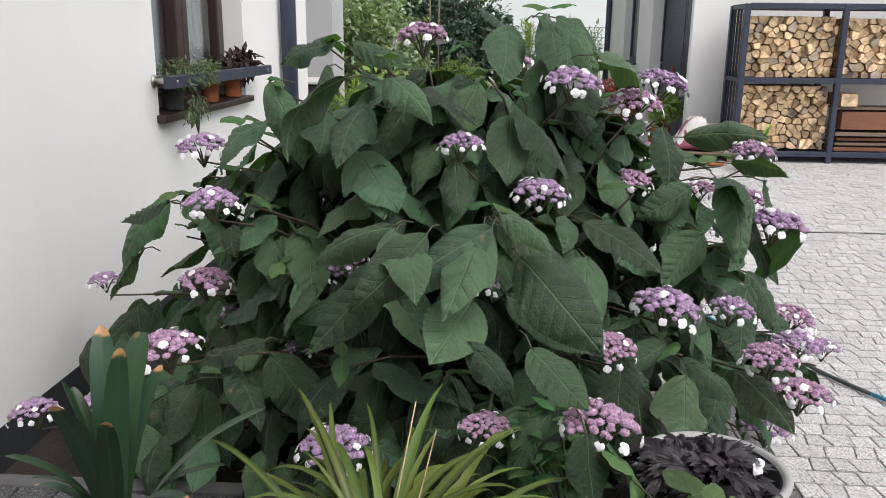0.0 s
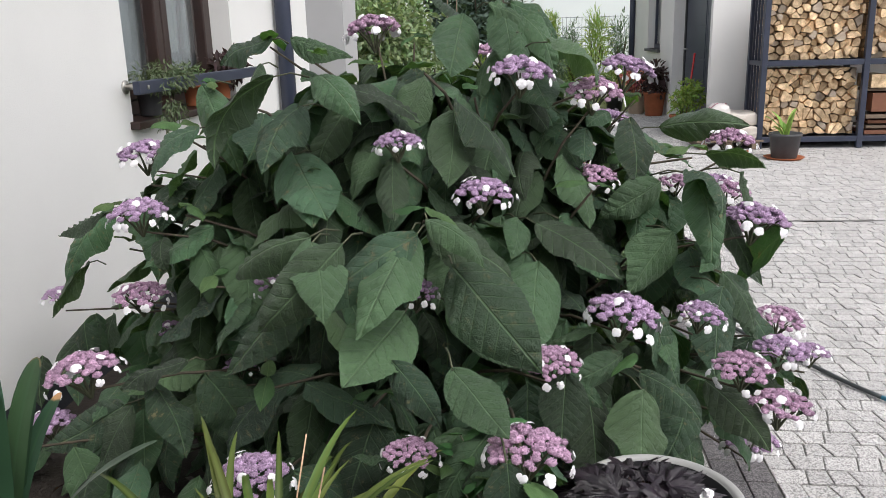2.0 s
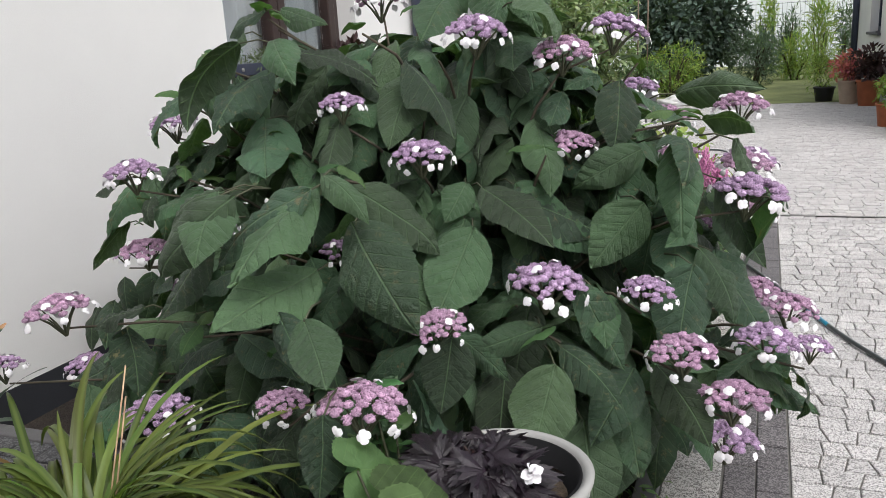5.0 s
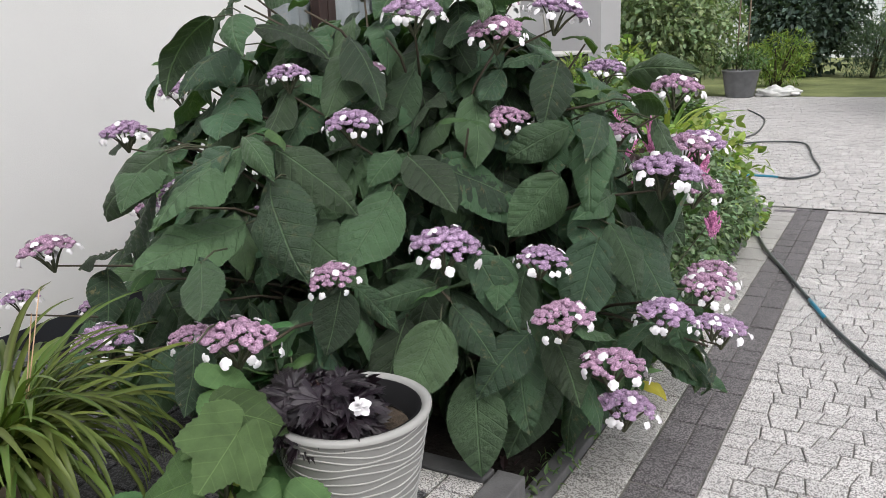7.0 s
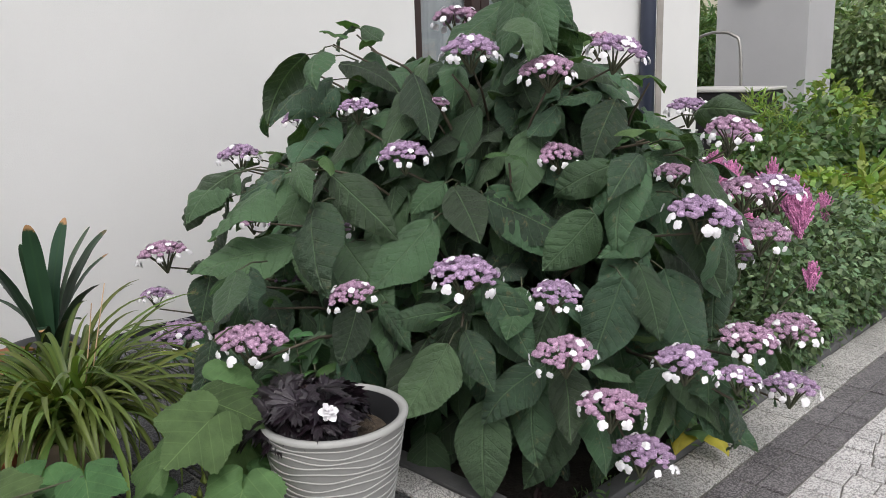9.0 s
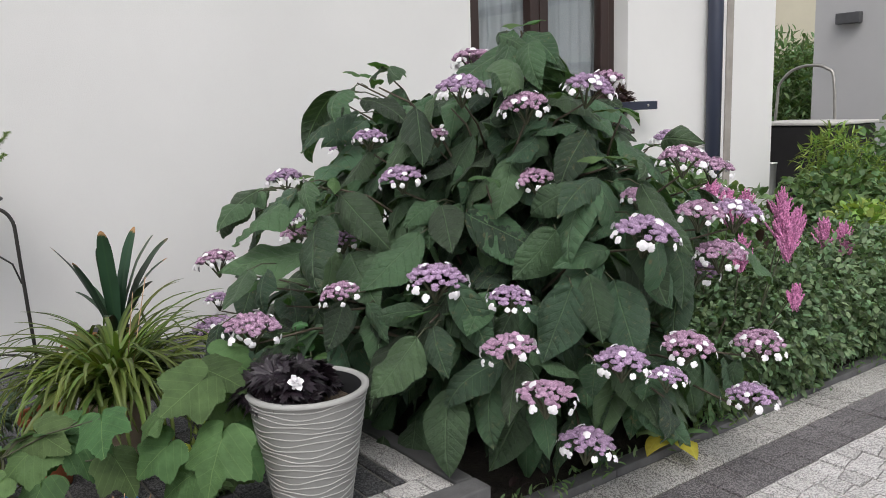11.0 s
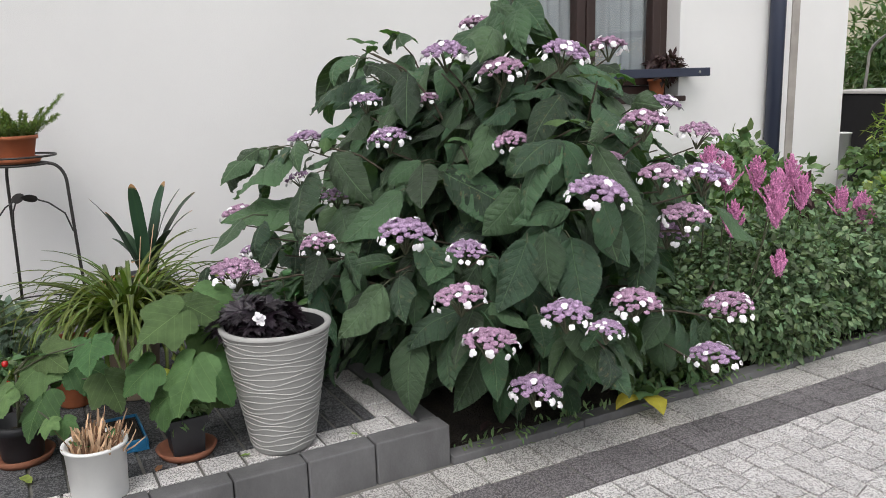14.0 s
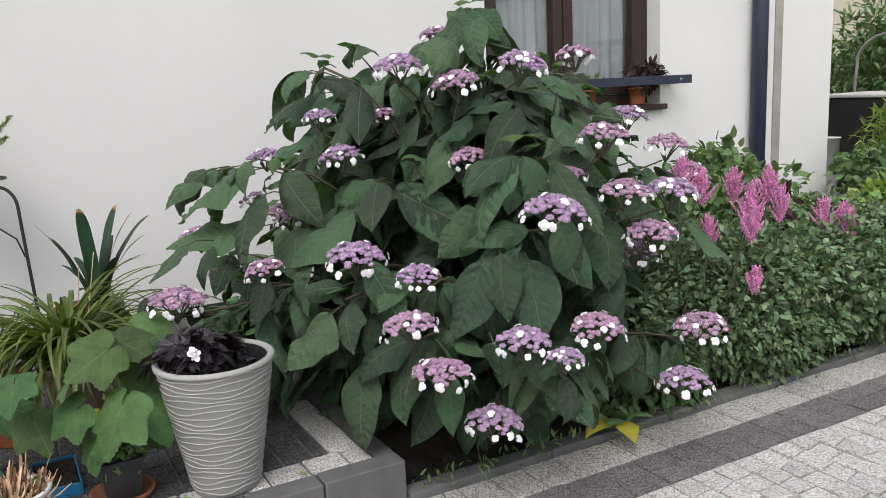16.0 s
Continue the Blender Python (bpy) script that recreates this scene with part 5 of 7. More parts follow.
def ribbed_planter():
    ob = thing("planter", "tall pale grey conical planter with wavy raised ribs", "planter", (0.475, 1.535, PLAT_Z))
    H, R0, R1 = 0.362, 0.088, 0.152
    prof = [(0.0, 0.0), (R0 - 0.006, 0.0), (R0, 0.008)] + [(R0 + (R1 - R0) * q, H * q) for q in np.linspace(0.05, 0.94, 20)]
    prof += [(R1, H - 0.008), (R1 + 0.003, H - 0.006), (R1 + 0.003, H - 0.002), (R1 + 0.001, H), (R1 - 0.012, H), (R1 - 0.016, H - 0.004)]
    part("shell", Geo().lathe(prof, 64), GREY_POT, ob)
    for k in range(23):
        z0 = 0.022 + k * 0.0148
        a = np.linspace(0, 2 * math.pi, 73)
        z = z0 + 0.0042 * np.sin(a * 3 + k * 0.9) + 0.0026 * np.sin(a * 6 - k * 1.7)
        rr = R0 + (R1 - R0) * z / H + 0.0005
        part("rib", Geo().tube(np.stack([rr * np.cos(a), rr * np.sin(a), z], 1), 0.0019, 6, False), GREY_RIDGE, ob)
    part("rim", Geo().lathe([(R1 - 0.014, H - 0.004), (R1 - 0.011, H + 0.004), (R1 - 0.002, H + 0.006), (R1 + 0.005, H + 0.002), (R1 + 0.004, H - 0.005)], 64), GREY_RIDGE, ob, "whitish rounded rim")
    part("liner", Geo().lathe([(R1 - 0.015, H - 0.002), (R1 - 0.020, H + 0.0), (R1 - 0.026, H - 0.03), (R1 - 0.034, H - 0.03), (R1 - 0.040, H - 0.09), (0, H - 0.09)], 48), LINER, ob, "black plastic inner liner")
    part("soil", Geo().disc(R1 - 0.04, (0, 0, H - 0.045), 28, 0.015), POT_SOIL, ob, "dark potting soil")
    return ob


ribbed_planter()


def black_begonia():
    ob = thing("begonia", "black frilly-leaved begonia with one white flower", "plant", (0.448, 1.505, PLAT_Z + 0.312))
    r = np.random.default_rng(5)
    meshes = []
    for k in range(5):
        me = lobed(Geo(), 5, 0.36, 0.13, 34, 60 + k, ruffle=0.09).mesh("leaf")
        me.materials.append(LEAF_BLACK)
        meshes.append(me)
    st = Geo()
    for k in range(78):
        a = r.uniform(0, 360)
        q = math.sqrt(r.random())
        p = np.array([q * 0.088 * math.cos(radians(a)) - 0.012, q * 0.088 * math.sin(radians(a)) - 0.008, 0.042 + 0.05 * (1 - q * q) + r.uniform(-0.012, 0.02)])
        st.tube([np.array([0, 0, -0.02]), p * [0.5, 0.5, 0.8], p], 0.0025, 5, False)
        part("leaf", meshes[k % 5], None, ob, m=aim(p, direction(a + r.uniform(-50, 50), r.uniform(-28, 32)), r.uniform(0.055, 0.088), r.uniform(-50, 50)))
    part("stem_tuft", st, LEAF_PURPLE, ob)
    fl = Geo()
    c = np.array([0.095, -0.03, 0.092])
    for j in range(13):
        ring = 0 if j < 6 else 1
        heading = unit(direction(-40, 25) * (0.35 + 0.75 * ring) + np.array([math.sin(radians(40)) * math.cos(j * 1.05 + ring), math.cos(radians(40)) * math.cos(j * 1.05 + ring), math.sin(j * 1.05 + ring)]))
        blade(fl, 0.85, r.uniform(-30, 50), 0.2, 0.08, 700 + j, nu=4, nv=7, m=aim(c, heading, r.uniform(0.017, 0.025) - 0.006 * ring, r.uniform(-30, 30), direction(-40, 60)))
    part("flower", fl, PETAL, ob, "single white flower")


black_begonia()


def lobed_plant(label, at, leaves, seed, height):
    """leaves: middle of the blade from the plant's foot, heading, pitch, size."""
    ob = thing("seedling", label, "plant", at, "seedlings on the platform")
    r = np.random.default_rng(seed)
    meshes = []
    for k in range(4):
        me = maple(seed + 70 + k, 22 + 6 * k).mesh("leaf")
        me.materials.append(LEAF_LOBED)
        meshes.append(me)
    part("stem", Geo().tube([(0, 0, -0.02), (0.005, 0.005, height * 0.5), (0, 0.01, height)], [0.006, 0.005, 0.003], 6), STEM_GREEN, ob)
    for k, (x, y, z, az, pitch, size) in enumerate(leaves):
        h = direction(az, pitch * 0.7)
        foot = np.array([x, y, z]) - h * size * 0.42
        base = np.array([0, 0.005, min(height, max(0.02, z * 0.75))])
        part("leaf", meshes[k % 4], None, ob, m=aim(foot, h, size * 0.76, r.uniform(-18, 18), unit([0.55, -0.35, 0.75])))
        part("leaf_stalk", Geo().tube([base, (base + foot) / 2 + np.array([0, 0, 0.015]), foot], 0.0022, 5, False), STEM_GREEN, ob)
    for k in range(7):
        c = np.array([r.uniform(-0.04, 0.04), r.uniform(-0.04, 0.04), height * r.uniform(0.55, 1.0)])
        part("bud", Geo().add(TET * 0.011 * np.array([0.8, 0.8, 1.3]) + c, TET_F), LEAF_BRIGHT, ob, "yellow-green bud")
    return ob


def square_pot(label, at, s, h):
    ob = thing("plant_pot", label, "pot", at)
    g = Geo()
    a, b = s * 0.40, s * 0.5
    rings = [(a, 0), (b - 0.004, h - 0.02), (b + 0.003, h - 0.02), (b + 0.003, h), (b - 0.005, h), (b - 0.008, h - 0.03)]
    v = [(x * q, y * q, z) for q, z in rings for x, y in ((-1, -1), (1, -1), (1, 1), (-1, 1))]
    f = [(3, 2, 1, 0)] + [(4 * k + i, 4 * k + (i + 1) % 4, 4 * k + 4 + (i + 1) % 4, 4 * k + 4 + i) for k in range(5) for i in range(4)] + [(20, 21, 22, 23)]
    part("shell", g.add(v, f), BLACK_POT, ob, smooth=False)
    part("soil", Geo().box((-b + 0.008, -b + 0.008, h - 0.028), (b - 0.008, b - 0.008, h - 0.015)), SOIL, ob, "dark potting soil", smooth=False)
    return ob


saucer("terracotta saucer under a black square pot", (0.38, 1.28, PLAT_Z), 0.085, CLAY_DULL)
square_pot("black square plastic pot on a terracotta saucer", (0.38, 1.28, PLAT_Z + 0.010), 0.105, 0.11)
lobed_plant("potted young plant with large lobed soft green leaves", (0.38, 1.28, PLAT_Z + 0.115), [(0.066, -0.06, 0.280, -82, -36, 0.17), (0.04, 0.07, 0.300, 38, -18, 0.15), (0.15, -0.03, 0.128, -60, -65, 0.20), (-0.07, 0.15, 0.288, 60, -25, 0.15), (-0.02, 0.13, 0.12, 60, -60, 0.18), (0.02, -0.08, 0.05, 230, -45, 0.16), (-0.06, 0.04, 0.26, 150, -20, 0.17), (0.08, 0.10, 0.10, 20, -60, 0.15), (-0.04, -0.10, 0.22, 200, -30, 0.17), (-0.03, 0.15, 0.19, 80, -40, 0.19), (0.02, -0.13, 0.13, -95, -45, 0.15), (0.03, 0.09, 0.05, 60, -40, 0.13)], 3, 0.27)
saucer("terracotta saucer under a black round pot", (0.17, 0.87, PLAT_Z), 0.085, CLAY_DULL)
round_pot("plant_pot", "black plastic pot on a terracotta saucer", (0.17, 0.87, PLAT_Z + 0.010), 0.055, 0.068, 0.11, BLACK_POT)
lobed_plant("potted seedling with broad lobed leaves beside a white pot", (0.17, 0.87, PLAT_Z + 0.115), [(0.24, 0.18, 0.22, -20, -35, 0.15), (0.02, 0.13, 0.15, -60, -35, 0.18), (0.06, 0.02, 0.14, -90, -40, 0.18), (0.10, 0.22, 0.14, 80, -25, 0.16), (0.00, 0.12, 0.18, 140, -20, 0.16), (0.16, 0.03, 0.06, -50, -55, 0.15), (-0.08, 0.0, 0.13, 190, -25, 0.15), (0.20, 0.24, 0.10, 20, -50, 0.14), (0.12, -0.06, 0.10, -80, -40, 0.13), (0.10, 0.10, 0.19, 20, -20, 0.13), (0.22, 0.10, 0.03, -10, -50, 0.08), (0.25, 0.06, 0.06, -30, -30, 0.07)], 13, 0.14)


def white_pot():
    round_pot("plant_pot", "glossy white round pot with cut-back dry stalks", (0.515, 1.035, PLAT_Z), 0.068, 0.078, 0.15, WHITE_POT, 0.004)
    ob = thing("dry_stalks", "bundle of cut dry straw-coloured stalks", "dry plant", (0.515, 1.035, PLAT_Z + 0.105))
    r = np.random.default_rng(8)
    for k in range(210):
        a, q = r.uniform(0, 6.28), math.sqrt(r.random()) * 0.056
        b = np.array([q * math.cos(a), q * math.sin(a), 0])
        tall = r.uniform(0.05, 0.105) * (1.15 - 0.5 * q / 0.056) + (0.03 if r.random() < 0.12 else 0)
        e = b * 1.15 + np.array([r.normal(0, 0.012), 0.012 + r.normal(0, 0.016), tall])
        side = unit(r.standard_normal(3) * [1, 1, 0.1]) * r.uniform(0.003, 0.0075)
        bow = (b + e) / 2 + r.normal(0, 0.006, 3) * [1, 1, 0.3]
        rib = np.cross(side, [0, 0, 0.5])
        top = e + side * r.uniform(-1, 1) + np.array([0, 0, 0.004])
        shard = Geo().add([b - side, b + rib, b + side, bow - side * 0.9, bow + rib, bow + side * 0.9, e - side * 0.45, e + rib * 0.5, e + side * 0.4, top], [(0, 1, 4, 3), (1, 2, 5, 4), (2, 0, 3, 5), (3, 4, 7, 6), (4, 5, 8, 7), (5, 3, 6, 8), (6, 7, 9), (7, 8, 9), (8, 6, 9)])
        part("stalk", shard, STRAW_DARK if r.random() < 0.2 else STRAW, ob, smooth=False)
    for k in range(5):
        a = r.uniform(0, 360)
        me = lobed(Geo(), 3, 0.15, 0.02, 20, 90 + k).mesh("leaf")
        me.materials.append(LEAF_LOBED)
        part("leaf", me, None, ob, "small fresh green leaf", m=aim(direction(a, 0) * 0.03 + [0, 0, 0.045], direction(a, 35), 0.035))


white_pot()
solid("tray", Geo().box((0.09, 1.07, PLAT_Z), (0.30, 1.19, PLAT_Z + 0.006)).box((0.09, 1.07, PLAT_Z + 0.006), (0.30, 1.076, PLAT_Z + 0.035), 0.002).box((0.09, 1.184, PLAT_Z + 0.006), (0.30, 1.19, PLAT_Z + 0.035), 0.002).box((0.09, 1.076, PLAT_Z + 0.006), (0.096, 1.184, PLAT_Z + 0.035), 0.002).box((0.294, 1.076, PLAT_Z + 0.006), (0.30, 1.184, PLAT_Z + 0.035), 0.002), BLUE_PLASTIC, "shallow blue plastic tray on the platform", "tray")
solid("potting_mix", Geo().box((0.098, 1.078, PLAT_Z + 0.007), (0.292, 1.182, PLAT_Z + 0.028), 0.003), SOIL, "dark potting mix filling a blue tray", "soil")


def strap_clump(name, label, at, n, length, width, spread, seed, material, dry=0.1, droop=(60, 130), lift=(35, 80), blunt=False, jitter=30):
    ob = thing(name, label, "plant", at)
    r = np.random.default_rng(seed)
    meshes = []
    for k in range(8):
        me = blade(Geo(), width, r.uniform(*droop), 0.14 if blunt else 0.5, 0.02, seed + k, nu=4 if blunt else 2, nv=12, base=0.5, tip=0 if blunt else 1).mesh("leaf")
        meshes.append(me)
        me.materials.append(material)
    dm = blade(Geo(), width, droop[1], 0.5, 0.05, seed, nu=2, nv=12, base=0.5).mesh("leaf")
    dm.materials.append(LEAF_DRY)
    for k in range(n):
        a, q = r.uniform(0, 360), r.random()
        p = direction(a, 0) * spread * q
        dryleaf = r.random() < dry
        part("leaf", dm if dryleaf else meshes[int(r.integers(8))], None, ob, "dry brown leaf" if dryleaf else "", m=aim(p, direction(a + r.uniform(-jitter, jitter), r.uniform(*lift) - 20 * q), length * r.uniform(0.5, 1.15), r.uniform(-25, 25)))
    return ob


round_pot("plant_pot", "beige round pot under a grassy clump", (-0.18, 1.23, PLAT_Z), 0.075, 0.095, 0.235, BEIGE_POT)
grassy = strap_clump("grassy_plant", "potted clump of arching narrow yellow-green leaves", (-0.18, 1.23, PLAT_Z + 0.225), 380, 0.42, 0.047, 0.075, 21, LEAF_GRASS, 0.008, (70, 180), (50, 89), jitter=80)
for foot, head in (((0.0, 0.04, 0.02), (0.06, 0.10, 0.36)), ((0.03, 0.02, 0.02), (0.10, 0.05, 0.33))):
    part("stalk", Geo().tube([foot, head], [0.0018, 0.0013], 6), STRAW, grassy, "cut dry flower stalk")
round_pot("plant_pot", "small terracotta pot beside a grassy clump", (-0.20, 1.04, PLAT_Z), 0.05, 0.068, 0.225, TERRACOTTA)
strap_clump("clivia_seedling", "small strappy plant in a terracotta pot", (-0.20, 1.04, PLAT_Z + 0.19), 12, 0.15, 0.09, 0.03, 23, LEAF_SMALL, 0.1, (40, 90))
round_pot("plant_pot", "grey round pot holding a clivia", (-0.72, 1.36, PLAT_Z), 0.075, 0.10, 0.29, SLATE_POT)
clivia = thing("clivia", "clivia with broad dark strap leaves and browned tips", "plant", (-0.72, 1.38, PLAT_Z + 0.27))
CLIVIA = ((-0.045, 0.10, 0.36, 0.15, 24), (0.05, -0.03, 0.37, 0.15, 10), (0.01, -0.17, 0.33, 0.145, 26), (-0.02, 0.20, 0.31, 0.14, 42), (0.03, 0.18, 0.25, 0.12, 50), (0.02, 0.14, 0.335, 0.14, 32),
          (0.26, 0.05, 0.22, 0.10, 40), (0.17, -0.07, 0.10, 0.15, 75), (-0.165, -0.05, 0.165, 0.12, 60), (-0.09, -0.10, 0.155, 0.12, 60), (-0.16, 0.02, 0.06, 0.13, 70), (0.20, 0.02, 0.12, 0.11, 60), (0.06, -0.12, 0.28, 0.13, 16), (-0.10, 0.08, 0.24, 0.13, 30), (-0.06, -0.02, 0.30, 0.14, 12))
for k, (x, y, z, wide, bend) in enumerate(CLIVIA):
    reach = math.hypot(x, y)
    strap = blade(Geo(), wide, bend, 0.14, 0.02, 35 + k, nu=4, nv=12, base=0.5, tip=0).mesh("leaf")
    part("leaf", strap, LEAF_STRAP, clivia, m=aim((0.12 * x, 0.12 * y, 0), direction(math.degrees(math.atan2(y, x)), math.degrees(math.atan2(z, reach)) + 0.44 * bend), 1.06 * math.hypot(reach, z)))
strap_clump("withered_leaves", "withered orange-brown leaves at the clivia's foot", (-0.72, 1.36, PLAT_Z + 0.28), 12, 0.20, 0.2, 0.06, 33, LEAF_DRY, 1.0, (60, 120), (0, 40))


def small_plant(name, label, at, radii, n, size, material, seed, fruits=0, fruit=None, aspect=0.5, cat="plant", hang=0.3, lumps=14):
    ob = thing(name, label, cat, at)
    st, r = Geo(), np.random.default_rng(seed)
    for k in range(6):
        d = direction(r.uniform(0, 360), r.uniform(40, 85))
        st.tube([(0, 0, -0.03), d * radii[2] * 0.8, d * radii[2] * 1.5], [0.004, 0.003, 0.0015], 5)
    part("stem_tuft", st, STEM_GREEN, ob)
    p, o = crown_points((0, 0, radii[2] * 0.9), radii, n, seed, lumps)
    part("foliage", leaf_cloud(p, o, size, aspect, hang, seed), material, ob)["kind"] = "stuff"
    for k in range(fruits):
        q = direction(r.uniform(-100, 60), r.uniform(-5, 45)) * np.array(radii) * 1.12 + np.array([0, 0, radii[2] * 0.9])
        g = Geo()
        g.lathe([(0.0005, -0.011), (0.007, -0.008), (0.010, 0), (0.008, 0.007), (0.0005, 0.010)], 10, q)
        part("fruit", g, fruit, ob, "small glossy red fruit")
    return ob


round_pot("plant_pot", "black pot of a small pepper plant on a saucer", (-0.10, 0.80, PLAT_Z), 0.05, 0.062, 0.11, BLACK_POT)
small_plant("pepper_plant", "bushy pepper plant with small red fruits", (-0.10, 0.80, PLAT_Z + 0.1), (0.11, 0.11, 0.08), 420, 0.045, LEAF_SMALL, 41, 9, RED_FRUIT)
round_pot("plant_pot", "dark pot of a leafy fuchsia", (-0.45, 0.86, PLAT_Z), 0.06, 0.075, 0.14, BLACK_POT)
small_plant("fuchsia", "low leafy fuchsia with dark green leaves", (-0.45, 0.86, PLAT_Z + 0.12), (0.19, 0.19, 0.13), 420, 0.055, LEAF_DEEP, 43, 2, RED_FRUIT)
glossy = thing("glossy_shrub", "small shrub with glossy bright green leaves", "plant", (0.22, 1.66, 0.12))
gr = np.random.default_rng(45)
for k in range(7):
    top = np.array([-0.07 + gr.uniform(-0.09, 0.09), gr.uniform(-0.09, 0.08), 0.40 + gr.uniform(-0.12, 0.08)])
    part("stem", Geo().tube([(0, 0, -0.03), top * [0.4, 0.4, 0.6], top], [0.004, 0.003, 0.002], 5), STEM_GREEN, glossy)
    for j in range(8):
        leaf_shape = velvet_leaf(0.48, gr.uniform(15, 50), 450 + 8 * k + j, 0.25, 0.02, 6, 10).mesh("leaf")
        part("leaf", leaf_shape, LEAF_GLOSSY, glossy, m=aim(top - [0, 0, 0.016 * j], direction(137.5 * j + 40 * k, gr.uniform(5, 45)), gr.uniform(0.055, 0.085), gr.uniform(-20, 20)))


def plant_stand():
    cx, cy = -1.25, 0.985
    ob = thing("plant_stand", "tall wrought-iron plant stand with leaf ornaments", "plant stand", (cx, cy, PLAT_Z))
    zt = 0.735
    a = np.linspace(0, 2 * math.pi, 41)
    for z, rr in ((zt - 0.015, 0.115), (zt + 0.02, 0.15)):
        part("ring", Geo().tube(np.stack([rr * np.cos(a), rr * np.sin(a), np.full(41, z)], 1), 0.005, 6, False), IRON, ob)
    part("cross_bar", Geo().tube([(-0.115, 0, zt - 0.015), (0.115, 0, zt - 0.015)], 0.005, 6), IRON, ob)
    part("cross_bar", Geo().tube([(0, -0.115, zt - 0.015), (0, 0.115, zt - 0.015)], 0.005, 6), IRON, ob)
    for k in range(3):
        b = radians(75 + 120 * k)
        d = np.array([math.cos(b), math.sin(b), 0])
        bow = [d * (0.115 + 0.068 * math.sin(q)) + np.array([0, 0, zt - 0.015 - 0.09 * (1 - math.cos(q))]) for q in np.linspace(0, math.pi / 2, 9)]
        pts = bow + [d * 0.186 + [0, 0, zt - 0.2], d * 0.195 + [0, 0, 0.3], d * 0.21 + [0, 0, 0.0]]
        part("leg", Geo().tube(pts, 0.007, 8), IRON, ob)
        tw = [d * 0.184 + [0, 0, 0.42], d * 0.16 + [0, 0, 0.50], d * 0.10 + [0, 0, 0.55], d * 0.06 + [0, 0, 0.565]]
        sc = part("scroll", Geo().tube(tw, 0.0035, 6), IRON, ob)
        g = blade(Geo(), 0.6, 10, 0.2, 0.02, 3 + k, nu=4, nv=8, m=aim(tw[-1], unit(-d + np.array([0.3, -0.2, 0.3])), 0.07, 60))
        part("leaf_ornament", g, IRON, sc, "iron leaf")
    p = np.stack([0.12 * np.cos(a), 0.12 * np.sin(a), np.full(41, 0.10)], 1)
    part("brace_ring", Geo().tube(p * [1.55, 1.55, 1], 0.004, 6, False), IRON, ob)


plant_stand()
saucer("terracotta saucer on an iron plant stand", (-1.25, 0.985, PLAT_Z + 0.727), 0.10)
round_pot("plant_pot", "terracotta pot with a fern on an iron stand", (-1.25, 0.985, PLAT_Z + 0.737), 0.066, 0.086, 0.105, TERRACOTTA, 0.008)


def fern(at, n, seed):
    ob = thing("fern", "bushy light green fern in a terracotta pot", "fern", at)
    r = np.random.default_rng(seed)
    fronds = [(88, 48, 0.25, 0.0), (80, 40, 0.19, 0.1), (98, 58, 0.17, 0.1), (262, 34, 0.19, 0.1), (275, 46, 0.16, 0.1), (285, 20, 0.26, 2.2)]
    fronds += [(r.uniform(0, 360), r.uniform(30, 84), r.uniform(0.09, 0.15), r.uniform(0.05, 0.35)) for _ in range(n)]
    for k, (az, el, L, sag) in enumerate(fronds):
        t = np.linspace(0, 1, 11)
        d = direction(az, 0)
        path = d * (0.03 + t * L * math.cos(radians(el)))[:, None] * (1 if sag < 1 else 0.62) + np.array([0, 0, 1]) * (L * (math.sin(radians(el)) * t - sag * t * t * (0.5 if sag > 1 else 1)))[:, None]
        g = Geo().tube(path, 0.0012, 4, False)
        q = np.repeat(np.linspace(0.08, 1, int(150 * L / 0.15)), 2)
        p = np.stack([np.interp(q, t, path[:, j]) for j in range(3)], 1)
        o = r.standard_normal((len(q), 3)) * 0.8 + unit(path[-1] - path[0]) * 0.7
        g2 = leaf_cloud(p, o, 0.017 if sag < 1 else 0.012, 0.26, 0.0, seed + k, 0.15)
        g.add(g2.v[0], g2.f, g2.uv[0])
        part("frond", g, LEAF_FERN, ob)
    return ob


fern((-1.25, 0.985, PLAT_Z + 0.815), 30, 51)
cart = thing("cart_wheel", "black rubber wheel standing on the platform", "wheel", (-1.10, 0.645, PLAT_Z + 0.14), turn=60)
part("tyre", Geo().tube([(0.10 * math.cos(q), 0, 0.10 * math.sin(q)) for q in np.linspace(0, 2 * math.pi, 33)], 0.04, 12, False), RUBBER, cart)
part("hub", Geo().tube([(0, -0.025, 0), (0, 0.025, 0)], 0.065, 20), SLATE_POT, cart)

# ---- window boxes ----
for yy, lab, rr in ((3.92, "dark pot with trailing grey-green succulent", 0.06), (4.45, "terracotta pot on the window sill", 0.055), (4.86, "terracotta pot with a dark rosette plant", 0.058)):
    round_pot("plant_pot", lab, (-1.545, yy, W_Z0), rr * 0.8, rr, 0.11, SLATE_POT if yy < 4 else TERRACOTTA, 0.006, "pots on the sill")
small_plant("trailing_succulent", "trailing grey-green succulent spilling over the rail", (-1.47, 4.02, W_Z0 + 0.10), (0.12, 0.36, 0.075), 1100, 0.035, LEAF_GREY, 61, aspect=0.25, hang=0.6)
small_plant("hanging_succulent", "thin hanging succulent stems below the rail", (-1.385, 3.80, W_Z0 - 0.07), (0.03, 0.16, 0.09), 300, 0.035, LEAF_GREY, 62, aspect=0.2, hang=1.6)
small_plant("jade_plant", "small bright green fleshy plant", (-1.53, 4.45, W_Z0 + 0.10), (0.08, 0.10, 0.05), 160, 0.04, LEAF_SMALL, 63)
small_plant("aeonium", "dark brown-green rosette succulent", (-1.50, 4.90, W_Z0 + 0.10), (0.11, 0.15, 0.09), 300, 0.06, LEAF_PURPLE, 64, aspect=0.45)

